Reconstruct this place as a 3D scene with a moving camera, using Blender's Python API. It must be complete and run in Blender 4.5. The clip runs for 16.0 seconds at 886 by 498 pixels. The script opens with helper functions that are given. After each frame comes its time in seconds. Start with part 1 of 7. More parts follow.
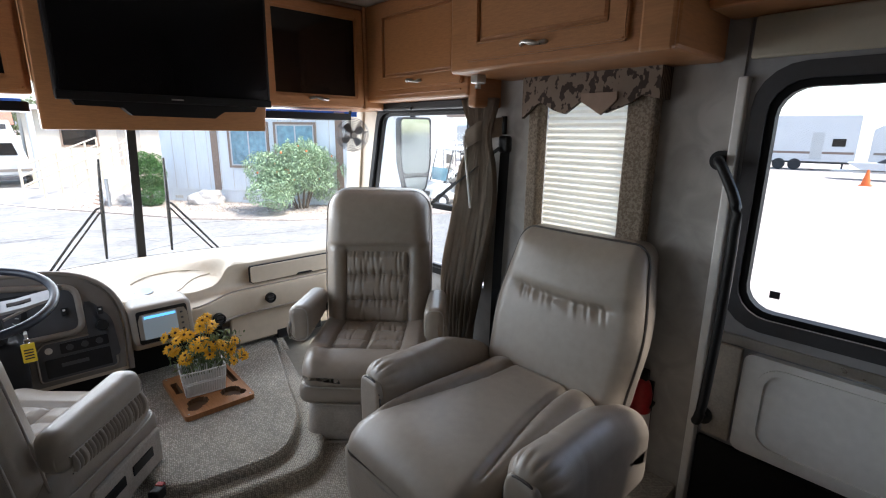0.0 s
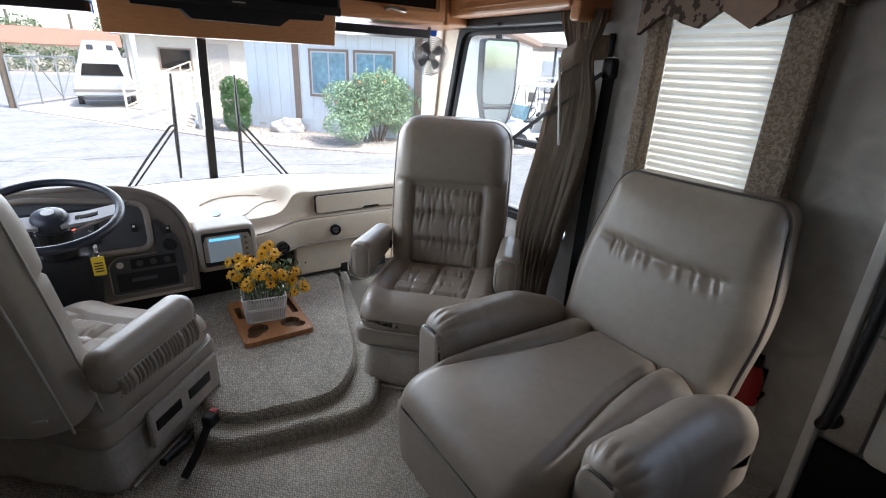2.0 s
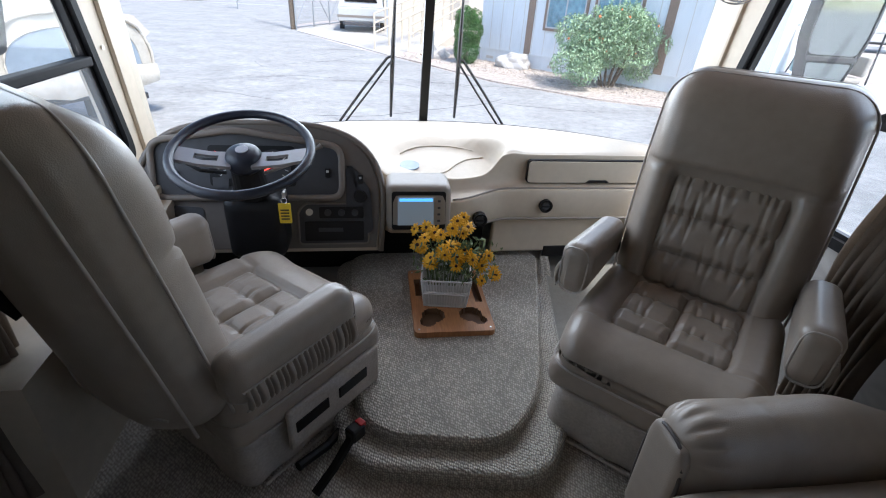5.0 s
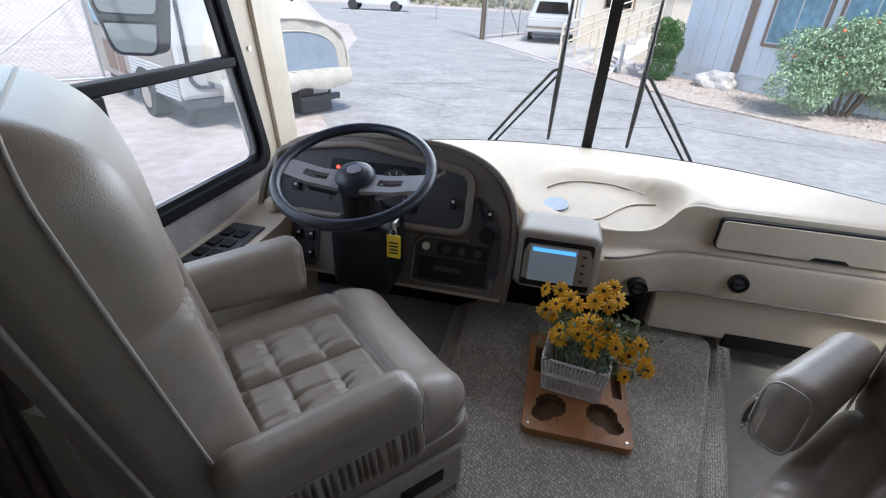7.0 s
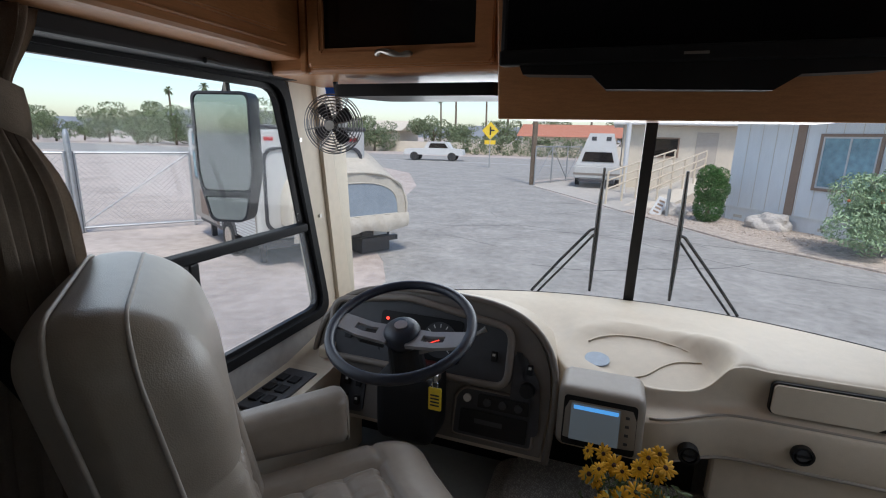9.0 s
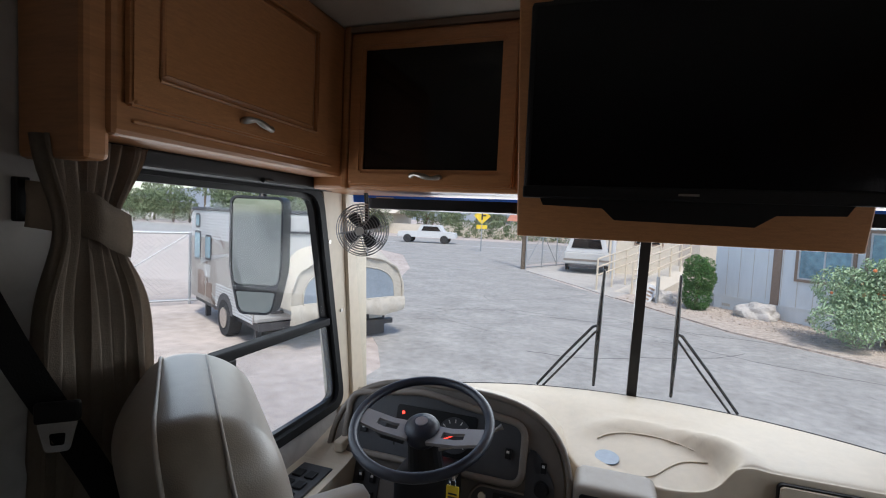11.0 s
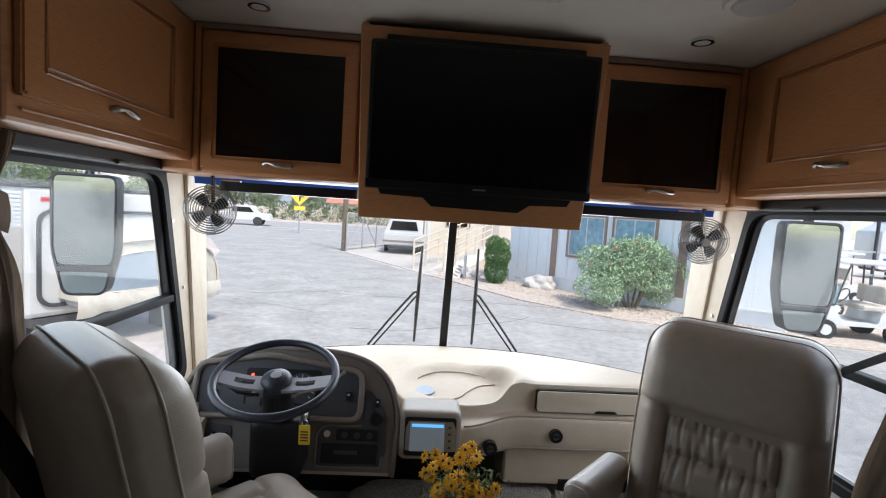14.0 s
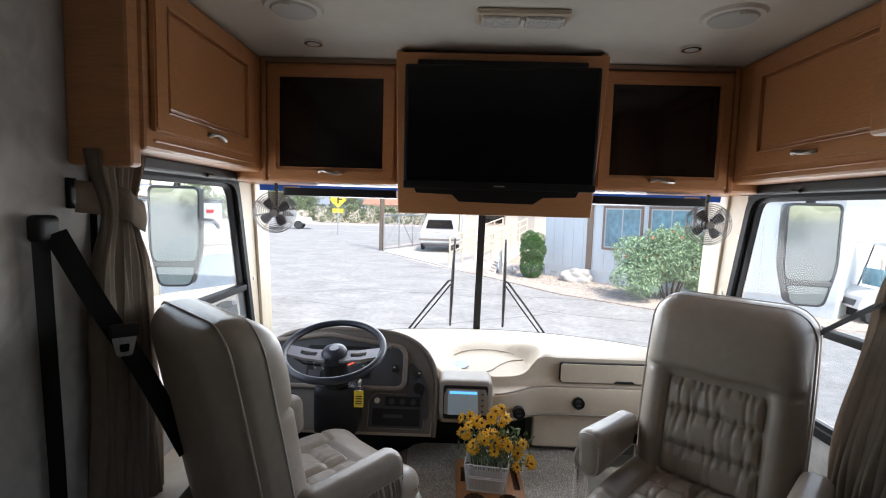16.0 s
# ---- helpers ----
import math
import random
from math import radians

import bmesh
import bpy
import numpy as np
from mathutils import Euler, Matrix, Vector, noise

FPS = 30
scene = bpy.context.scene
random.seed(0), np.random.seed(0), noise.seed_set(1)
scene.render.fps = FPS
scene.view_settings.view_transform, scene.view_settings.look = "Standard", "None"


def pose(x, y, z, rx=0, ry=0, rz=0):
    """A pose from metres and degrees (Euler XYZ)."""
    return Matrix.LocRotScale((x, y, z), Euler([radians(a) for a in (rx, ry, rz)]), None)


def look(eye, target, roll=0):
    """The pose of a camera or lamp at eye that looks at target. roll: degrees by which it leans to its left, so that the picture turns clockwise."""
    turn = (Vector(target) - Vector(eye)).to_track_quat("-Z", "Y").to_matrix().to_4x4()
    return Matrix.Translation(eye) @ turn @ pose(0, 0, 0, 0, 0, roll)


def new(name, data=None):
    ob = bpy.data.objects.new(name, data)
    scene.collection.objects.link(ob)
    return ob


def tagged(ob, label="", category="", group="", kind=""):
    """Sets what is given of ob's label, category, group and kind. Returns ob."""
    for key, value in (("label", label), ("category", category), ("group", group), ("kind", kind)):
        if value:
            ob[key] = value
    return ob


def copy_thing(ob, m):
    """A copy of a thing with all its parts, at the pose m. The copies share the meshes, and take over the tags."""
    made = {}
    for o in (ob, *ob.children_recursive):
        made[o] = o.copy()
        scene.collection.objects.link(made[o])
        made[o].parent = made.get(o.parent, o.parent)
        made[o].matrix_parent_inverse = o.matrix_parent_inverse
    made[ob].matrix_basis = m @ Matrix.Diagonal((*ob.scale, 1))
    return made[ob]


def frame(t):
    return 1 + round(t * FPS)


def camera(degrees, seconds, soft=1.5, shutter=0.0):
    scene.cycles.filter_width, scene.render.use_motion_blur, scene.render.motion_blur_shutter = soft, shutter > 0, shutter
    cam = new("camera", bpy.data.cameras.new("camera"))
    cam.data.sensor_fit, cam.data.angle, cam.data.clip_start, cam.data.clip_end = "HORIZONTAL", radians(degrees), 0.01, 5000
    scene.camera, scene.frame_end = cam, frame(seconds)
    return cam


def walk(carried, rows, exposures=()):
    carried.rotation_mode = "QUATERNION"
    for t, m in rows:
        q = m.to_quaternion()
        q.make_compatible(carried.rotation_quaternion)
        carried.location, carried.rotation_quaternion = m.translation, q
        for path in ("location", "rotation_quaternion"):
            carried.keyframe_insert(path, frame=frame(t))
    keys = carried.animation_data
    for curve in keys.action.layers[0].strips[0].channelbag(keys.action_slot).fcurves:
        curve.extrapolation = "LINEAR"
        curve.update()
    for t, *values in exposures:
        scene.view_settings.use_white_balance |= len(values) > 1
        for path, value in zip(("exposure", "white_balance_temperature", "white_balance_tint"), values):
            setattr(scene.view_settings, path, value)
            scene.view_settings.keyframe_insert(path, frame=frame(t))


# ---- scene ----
cam = camera(86.2, 16.0, soft=1.1)
PATH = [
    (0, (-0.553, 0.098, 1.379), (0.758, 1.53, 0.899), 0.6),
    (0.5, (-0.538, 0.123, 1.351), (0.753, 1.548, 0.8), 0.4),
    (1, (-0.493, 0.153, 1.331), (0.764, 1.585, 0.723), 0.5),
    (1.5, (-0.416, 0.189, 1.34), (0.735, 1.674, 0.654), 1.6),
    (2, (-0.416, 0.29, 1.313), (0.623, 1.838, 0.589), 2.5),
    (2.5, (-0.396, 0.414, 1.302), (0.524, 2.018, 0.541), 3.3),
    (3, (-0.366, 0.518, 1.317), (0.391, 2.176, 0.493), 2.8),
    (3.5, (-0.334, 0.601, 1.294), (0.325, 2.287, 0.443), 3.0),
    (5.8, (-0.232, 1.082, 1.245), (-0.202, 2.794, 0.213), 3.4),
    (6, (-0.223, 1.143, 1.234), (-0.252, 2.852, 0.196), 3.4),
    (6.5, (-0.189, 1.24, 1.214), (-0.39, 2.94, 0.181), 3.2),
    (7, (-0.176, 1.276, 1.219), (-0.541, 2.985, 0.247), 2.8),
    (7.5, (-0.16, 1.278, 1.229), (-0.645, 3.024, 0.383), 2.3),
    (8, (-0.152, 1.276, 1.255), (-0.719, 3.061, 0.553), 1.8),
    (8.5, (-0.138, 1.257, 1.281), (-0.757, 3.071, 0.708), 1.5),
    (9, (-0.129, 1.216, 1.324), (-0.772, 3.052, 0.863), 1.4),
    (9.5, (-0.124, 1.166, 1.337), (-0.797, 3.02, 1.006), 1.6),
    (12, (-0.23, 0.995, 1.443), (-0.689, 2.94, 1.365), 2.7),
    (12.5, (-0.234, 0.955, 1.433), (-0.502, 2.936, 1.365), 2.6),
    (13, (-0.223, 0.912, 1.43), (-0.315, 2.907, 1.328), 2.9),
    (13.5, (-0.195, 0.814, 1.421), (-0.173, 2.809, 1.293), 3.5),
    (14, (-0.203, 0.676, 1.412), (-0.088, 2.667, 1.256), 3.7),
    (14.5, (-0.213, 0.579, 1.408), (-0.079, 2.567, 1.228), 3.4),
    (15, (-0.213, 0.49, 1.418), (-0.116, 2.477, 1.21), 2.6),
    (15.5, (-0.204, 0.427, 1.393), (-0.157, 2.419, 1.221), 2.0),
    (16, (-0.182, 0.366, 1.399), (-0.22, 2.359, 1.228), 1.6),
]
EXPOSURES = [(0, 1.8, 6350), (2, 1.74, 6200), (3.5, 1.62, 6050), (6, 1.42, 6000), (7, 1.2, 6050), (8, 0.7, 6200), (9, 0.45, 6350), (9.7, 0.5, 6350), (12, 0.85, 6400), (13, 1.05, 6450), (14.5, 1.3, 6450), (16, 1.55, 6500)]
walk(cam, [(t, look(eye, target, roll)) for t, eye, target, roll in PATH], [(t, stops, kelvin, 11) for t, stops, kelvin in EXPOSURES])

# ---- world, sun, window light ----
world = bpy.data.worlds.new("sky")
scene.world = world
world.use_nodes = True
wn = world.node_tree.nodes
sky = wn.new("ShaderNodeTexSky")
sky.sky_type = "NISHITA"
sky.sun_disc = False
sky.sun_elevation, sky.sun_rotation = radians(58), radians(150)
sky.air_density, sky.dust_density, sky.ozone_density = 1.0, 1.2, 1.0
wn["Background"].inputs["Strength"].default_value = 0.15
world.node_tree.links.new(sky.outputs["Color"], wn["Background"].inputs["Color"])
sun = new("sun", bpy.data.lights.new("sun", "SUN"))
sun.data.energy, sun.data.angle, sun.data.color = 2.2, radians(10), (1.0, 0.95, 0.88)
sun.matrix_world = look((0, 0, 0), (-0.35, 0.60, -1.1))


def window_light(name, eye, target, w, h, power):
    ob = new(name, bpy.data.lights.new(name, "AREA"))
    ob.data.shape, ob.data.size, ob.data.size_y, ob.data.energy = "RECTANGLE", w, h, power
    ob.data.color = (0.93, 0.97, 1.0)
    ob.matrix_world = look(eye, target)
    return ob


window_light("windscreen_daylight", (0, 3.62, 1.25), (0, 1.4, 0.3), 2.2, 0.85, 16)
window_light("driver_window_daylight", (-1.36, 2.3, 1.05), (0, 2.1, 0.7), 0.8, 0.8, 2)
window_light("passenger_window_daylight", (1.36, 2.3, 1.05), (0, 2.1, 0.7), 0.8, 0.8, 2)

# ---- materials ----


def mat(name, color, rough=0.6, metal=0.0, scale=8.0, vary=0.12, bump=0.0, bump_scale=60.0, spec=0.5, stretch=(1, 1, 1), kind="noise", coat=0.0, rand=0.0, grime=0.0):
    m = bpy.data.materials.new(name)
    m.use_nodes = True
    nt = m.node_tree
    n, link = nt.nodes, nt.links.new
    b = n["Principled BSDF"]
    b.inputs["Roughness"].default_value, b.inputs["Metallic"].default_value = rough, metal
    b.inputs["Specular IOR Level"].default_value = spec
    b.inputs["Coat Weight"].default_value = coat
    tc, mp = n.new("ShaderNodeTexCoord"), n.new("ShaderNodeMapping")
    mp.inputs["Scale"].default_value = stretch
    link(tc.outputs["Object"], mp.inputs["Vector"])
    t1, t2 = n.new("ShaderNodeTexNoise"), n.new("ShaderNodeTexNoise")
    t1.inputs["Scale"].default_value, t1.inputs["Detail"].default_value = scale, 6
    t2.inputs["Scale"].default_value, t2.inputs["Detail"].default_value = scale * 6.3, 4
    link(mp.outputs[0], t1.inputs["Vector"])
    link(mp.outputs[0], t2.inputs["Vector"])
    mix = n.new("ShaderNodeMath")
    mix.operation = "MULTIPLY_ADD"
    mix.inputs[1].default_value = 0.5
    half = n.new("ShaderNodeMath")
    half.operation = "MULTIPLY"
    half.inputs[1].default_value = 0.5
    link(t2.outputs["Fac"], half.inputs[0])
    link(t1.outputs["Fac"], mix.inputs[0])
    link(half.outputs[0], mix.inputs[2])
    ramp = n.new("ShaderNodeValToRGB")
    lo = [c * (1 - vary * 1.6) for c in color]
    hi = [min(1.0, c * (1 + vary * 1.6)) for c in color]
    ramp.color_ramp.elements[0].position, ramp.color_ramp.elements[1].position = 0.3, 0.7
    ramp.color_ramp.elements[0].color, ramp.color_ramp.elements[1].color = (*lo, 1), (*hi, 1)
    link(mix.outputs[0], ramp.inputs[0])
    out = ramp.outputs[0]
    if rand:
        oi, hsv, mr = n.new("ShaderNodeObjectInfo"), n.new("ShaderNodeHueSaturation"), n.new("ShaderNodeMapRange")
        mr.inputs["To Min"].default_value, mr.inputs["To Max"].default_value = 1 - rand, 1 + rand
        link(oi.outputs["Random"], mr.inputs["Value"])
        link(mr.outputs[0], hsv.inputs["Value"])
        link(out, hsv.inputs["Color"])
        out = hsv.outputs[0]
    link(out, b.inputs["Base Color"])
    rr = n.new("ShaderNodeMapRange")
    rr.inputs["To Min"].default_value, rr.inputs["To Max"].default_value = max(0.02, rough - 0.08), min(1, rough + 0.08)
    link(t1.outputs["Fac"], rr.inputs["Value"])
    link(rr.outputs[0], b.inputs["Roughness"])
    if bump:
        if kind == "voronoi":
            tb = n.new("ShaderNodeTexVoronoi")
            h = tb.outputs["Distance"]
        elif kind == "wave":
            tb = n.new("ShaderNodeTexWave")
            tb.inputs["Distortion"].default_value = 2.0
            h = tb.outputs["Fac"]
        else:
            tb = n.new("ShaderNodeTexNoise")
            tb.inputs["Detail"].default_value = 5
            h = tb.outputs["Fac"]
        tb.inputs["Scale"].default_value = bump_scale
        link(mp.outputs[0], tb.inputs["Vector"])
        bp = n.new("ShaderNodeBump")
        bp.inputs["Strength"].default_value, bp.inputs["Distance"].default_value = bump, 0.01
        link(h, bp.inputs["Height"])
        link(bp.outputs[0], b.inputs["Normal"])
    return m


def carpet_mat(name, dark, light, scale, angle=0.0):
    """Looped carpet: small pale loops in rows with darker gaps."""
    m = mat(name, light, 0.95, bump=0.0, scale=3, spec=0.1)
    nt = m.node_tree
    n, link = nt.nodes, nt.links.new
    b = n["Principled BSDF"]
    tc, mp = n.new("ShaderNodeTexCoord"), n.new("ShaderNodeMapping")
    mp.inputs["Scale"].default_value = (scale, scale * 0.62, scale)
    mp.inputs["Rotation"].default_value = (0, 0, angle)
    link(tc.outputs["Object"], mp.inputs["Vector"])
    v = n.new("ShaderNodeTexVoronoi")
    v.inputs["Scale"].default_value, v.inputs["Randomness"].default_value = 1.0, 0.45
    link(mp.outputs[0], v.inputs["Vector"])
    r = n.new("ShaderNodeValToRGB")
    r.color_ramp.elements[0].position, r.color_ramp.elements[1].position = 0.2, 0.62
    r.color_ramp.elements[0].color, r.color_ramp.elements[1].color = (1, 1, 1, 1), (*[d / l for d, l in zip(dark, light)], 1)
    link(v.outputs["Distance"], r.inputs[0])
    mx = n.new("ShaderNodeMix")
    mx.data_type, mx.blend_type = "RGBA", "MULTIPLY"
    mx.inputs["Factor"].default_value = 1.0
    old = b.inputs["Base Color"].links[0].from_socket
    link(old, mx.inputs["A"])
    link(r.outputs[0], mx.inputs["B"])
    link(mx.outputs["Result"], b.inputs["Base Color"])
    bp = n.new("ShaderNodeBump")
    bp.invert = True
    bp.inputs["Strength"].default_value, bp.inputs["Distance"].default_value = 0.9, 0.006
    link(v.outputs["Distance"], bp.inputs["Height"])
    link(bp.outputs[0], b.inputs["Normal"])
    return m


def two_tone(name, a, b2, scale, stretch=(1, 1, 1), rough=0.8, distortion=4.0, lo=0.45, hi=0.55, wave=False, bump=0.3):
    m = mat(name, a, rough, bump=bump, bump_scale=scale * 3)
    n, link = m.node_tree.nodes, m.node_tree.links.new
    tc, mp = n.new("ShaderNodeTexCoord"), n.new("ShaderNodeMapping")
    mp.inputs["Scale"].default_value = stretch
    link(tc.outputs["Object"], mp.inputs["Vector"])
    t = n.new("ShaderNodeTexWave" if wave else "ShaderNodeTexNoise")
    t.inputs["Scale"].default_value = scale
    t.inputs["Distortion"].default_value = distortion
    t.inputs["Detail"].default_value = 3
    link(mp.outputs[0], t.inputs["Vector"])
    r = n.new("ShaderNodeValToRGB")
    r.color_ramp.elements[0].position, r.color_ramp.elements[1].position = lo, hi
    r.color_ramp.elements[0].color, r.color_ramp.elements[1].color = (*a, 1), (*b2, 1)
    link(t.outputs["Fac"], r.inputs[0])
    link(r.outputs[0], n["Principled BSDF"].inputs["Base Color"])
    return m


def glow(name, color, power):
    m = bpy.data.materials.new(name)
    m.use_nodes = True
    b = m.node_tree.nodes["Principled BSDF"]
    b.inputs["Base Color"].default_value = (*color, 1)
    b.inputs["Emission Color"].default_value = (*color, 1)
    b.inputs["Emission Strength"].default_value = power
    return m


def glass_mat(name, tint=(1, 1, 1), haze=0.0):
    """Thin pane: clear, with a faint gloss."""
    m = bpy.data.materials.new(name)
    m.use_nodes = True
    n, link = m.node_tree.nodes, m.node_tree.links.new
    n.clear()
    out, tr, gl, mx, fr, pw = (n.new("ShaderNode" + k) for k in ("OutputMaterial", "BsdfTransparent", "BsdfGlossy", "MixShader", "LayerWeight", "Math"))
    tr.inputs["Color"].default_value = (*tint, 1)
    gl.inputs["Roughness"].default_value = 0.02
    pw.operation = "POWER"
    pw.inputs[1].default_value = 5.0
    fr.inputs["Blend"].default_value = 0.5
    gain = n.new("ShaderNodeMath")
    gain.operation = "MULTIPLY_ADD"
    gain.inputs[1].default_value, gain.inputs[2].default_value = 0.5, 0.012
    link(fr.outputs["Facing"], pw.inputs[0])
    link(pw.outputs[0], gain.inputs[0])
    link(gain.outputs[0], mx.inputs[0])
    link(tr.outputs[0], mx.inputs[1])
    link(gl.outputs[0], mx.inputs[2])
    last = mx
    if haze:
        df, m2 = n.new("ShaderNodeBsdfDiffuse"), n.new("ShaderNodeMixShader")
        df.inputs["Color"].default_value = (0.75, 0.78, 0.8, 1)
        m2.inputs[0].default_value = haze
        link(mx.outputs[0], m2.inputs[1])
        link(df.outputs[0], m2.inputs[2])
        last = m2
    link(last.outputs[0], out.inputs["Surface"])
    return m


LEATHER = mat("taupe_leather", (0.32, 0.272, 0.224), 0.36, scale=5, vary=0.06, bump=0.10, bump_scale=420, kind="voronoi", spec=0.6)
LEATHER_DARK = mat("shadow_taupe_leather", (0.30, 0.26, 0.225), 0.45, scale=5, vary=0.07, bump=0.12, bump_scale=420, kind="voronoi", spec=0.4)
PIPING = mat("pale_piping", (0.42, 0.38, 0.34), 0.5)
PIPING_DARK = mat("dark_piping", (0.06, 0.05, 0.045), 0.5)
SKIRT = mat("beige_skirt_fabric", (0.42, 0.38, 0.33), 0.85, scale=20, bump=0.2, bump_scale=300)
WOOD = mat("maple_wood", (0.42, 0.192, 0.078), 0.38, scale=3.0, vary=0.12, stretch=(1, 1, 9), bump=0.03, bump_scale=30, coat=0.15)
WOOD_H = mat("maple_wood_level", (0.43, 0.197, 0.081), 0.38, scale=3.0, vary=0.12, stretch=(9, 9, 60), bump=0.03, bump_scale=5, coat=0.15)
REAR_DARK = mat("dark_rear_filler", (0.16, 0.085, 0.045), 0.6, scale=3, vary=0.15, stretch=(1, 1, 9))
WOOD_TRAY = mat("tray_wood", (0.42, 0.19, 0.075), 0.45, scale=4, vary=0.16, stretch=(8, 1, 1), bump=0.05)
CREAM = mat("cream_dash_plastic", (0.52, 0.44, 0.335), 0.5, scale=5, vary=0.04, bump=0.15, bump_scale=500, kind="voronoi")
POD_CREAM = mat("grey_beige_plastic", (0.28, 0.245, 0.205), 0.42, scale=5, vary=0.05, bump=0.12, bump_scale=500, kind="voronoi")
CREAM_TRIM = mat("cream_trim", (0.58, 0.50, 0.39), 0.55, scale=4, vary=0.05)
TAUPE = mat("taupe_plastic", (0.20, 0.17, 0.143), 0.5, scale=6, vary=0.06, bump=0.1, bump_scale=400)
POD_TAUPE = mat("dark_taupe_plastic", (0.15, 0.13, 0.112), 0.5, scale=6, vary=0.06, bump=0.1, bump_scale=400)
CHARCOAL = mat("charcoal_plastic", (0.045, 0.045, 0.05), 0.5, scale=8, vary=0.1, bump=0.08, bump_scale=400)
GREY_FACE = mat("grey_instrument_face", (0.052, 0.053, 0.058), 0.55, scale=8, vary=0.08, bump=0.1, bump_scale=500)
BLACK = mat("black_plastic", (0.009, 0.009, 0.010), 0.45, spec=0.3, scale=8, vary=0.15)
BLACK_MATT = mat("black_webbing", (0.012, 0.012, 0.013), 0.85, scale=40, bump=0.3, bump_scale=300)
RUBBER = mat("black_rubber", (0.009, 0.009, 0.010), 0.65, spec=0.2, scale=10, vary=0.2)
SCREEN_OFF = mat("dark_tv_glass", (0.004, 0.004, 0.005), 0.15, scale=2, vary=0.1, spec=0.2)
DARK_GLASS = mat("smoked_glass", (0.006, 0.005, 0.005), 0.08, scale=2, vary=0.1, spec=0.35)
STEER = mat("navy_leather_grip", (0.018, 0.022, 0.035), 0.35, scale=30, vary=0.1, bump=0.1, bump_scale=300)
METAL = mat("brushed_metal", (0.55, 0.53, 0.50), 0.3, metal=1.0, scale=20, vary=0.06)
SPOKE = mat("grey_spoke_metal", (0.34, 0.34, 0.35), 0.42, metal=0.6, scale=20, vary=0.05)
CHROME = mat("chrome", (0.75, 0.75, 0.76), 0.12, metal=1.0, scale=10, vary=0.03)
CAGE_STEEL = mat("dull_cage_steel", (0.30, 0.30, 0.31), 0.35, metal=1.0, scale=20, vary=0.08)
PEWTER = mat("pewter_handle", (0.42, 0.40, 0.37), 0.3, metal=1.0, scale=40, vary=0.15)
CEILING = mat("ceiling_vinyl", (0.66, 0.63, 0.57), 0.85, scale=3, vary=0.03, bump=0.15, bump_scale=250)
WALLPAPER = two_tone("mottled_wallpaper", (0.36, 0.34, 0.32), (0.47, 0.455, 0.43), 7, rough=0.75, distortion=1.5, lo=0.35, hi=0.7, bump=0.08)
CARPET = carpet_mat("looped_carpet", (0.33, 0.30, 0.26), (0.64, 0.595, 0.52), 150, 0.5)
MAT_CARPET = carpet_mat("looped_carpet_mat", (0.33, 0.31, 0.27), (0.72, 0.68, 0.60), 150, 0.35)
LINO = mat("grey_cab_floor", (0.34, 0.33, 0.29), 0.7, scale=30, vary=0.08, bump=0.1)
CURTAIN = mat("taupe_curtain", (0.29, 0.235, 0.185), 0.9, scale=30, vary=0.08, bump=0.2, bump_scale=400)
TIEBACK = mat("beige_tieback", (0.32, 0.262, 0.208), 0.9, scale=30, vary=0.06, bump=0.2, bump_scale=400)
SHADE = mat("cream_pleated_shade", (0.70, 0.66, 0.56), 0.9, scale=10, vary=0.04)
sn, sl = SHADE.node_tree.nodes, SHADE.node_tree.links.new
tl_, mx_ = sn.new("ShaderNodeBsdfTranslucent"), sn.new("ShaderNodeMixShader")
tl_.inputs["Color"].default_value = (0.85, 0.80, 0.68, 1)
mx_.inputs[0].default_value = 0.45
sl(sn["Principled BSDF"].outputs[0], mx_.inputs[1])
sl(tl_.outputs[0], mx_.inputs[2])
sl(mx_.outputs[0], sn["Material Output"].inputs["Surface"])
LAMBREQUIN = two_tone("nubbly_fabric", (0.19, 0.145, 0.105), (0.33, 0.27, 0.21), 110, rough=0.95, distortion=0.5, lo=0.4, hi=0.6, bump=0.6)
ZEBRA = two_tone("zebra_fabric", (0.045, 0.029, 0.021), (0.20, 0.15, 0.115), 24, stretch=(1, 1.2, 0.9), rough=0.9, distortion=7, wave=True)
WHITE = mat("white_wire", (0.78, 0.77, 0.76), 0.5, scale=20, vary=0.05)
PETAL = mat("yellow_petal", (0.84, 0.44, 0.012), 0.6, scale=60, vary=0.12, rand=0.1)
HEART = mat("brown_flower_heart", (0.07, 0.03, 0.015), 0.9, scale=200, bump=0.5, bump_scale=500)
STEM = mat("grey_green_stem", (0.16, 0.21, 0.10), 0.7, scale=60, vary=0.2)
RED = mat("red_plastic", (0.42, 0.02, 0.022), 0.4, scale=10)
YELLOW = mat("yellow_tag", (0.80, 0.55, 0.03), 0.45, scale=10)
INK = mat("dark_print", (0.02, 0.02, 0.025), 0.6)
PRINT = mat("pale_print", (0.6, 0.6, 0.58), 0.6)
PANE = glass_mat("clear_pane", (0.97, 0.985, 0.98))
# a thin diffuse veil in the glass washes out the view behind it
PANE_SCREEN = glass_mat("veiled_windscreen_pane", (0.97, 0.985, 0.98), 0.05)
PANE_HAZY = glass_mat("hazy_pane", (0.93, 0.95, 0.96), 0.10)
MIRROR = mat("mirror_glass", (0.27, 0.33, 0.34), 0.02, metal=1.0, vary=0.0)
LENS = mat("lamp_lens", (0.7, 0.69, 0.66), 0.2, scale=60, bump=0.4, bump_scale=120, kind="voronoi")
SCREEN_GREY = glow("screen_grey", (0.19, 0.23, 0.26), 0.14)
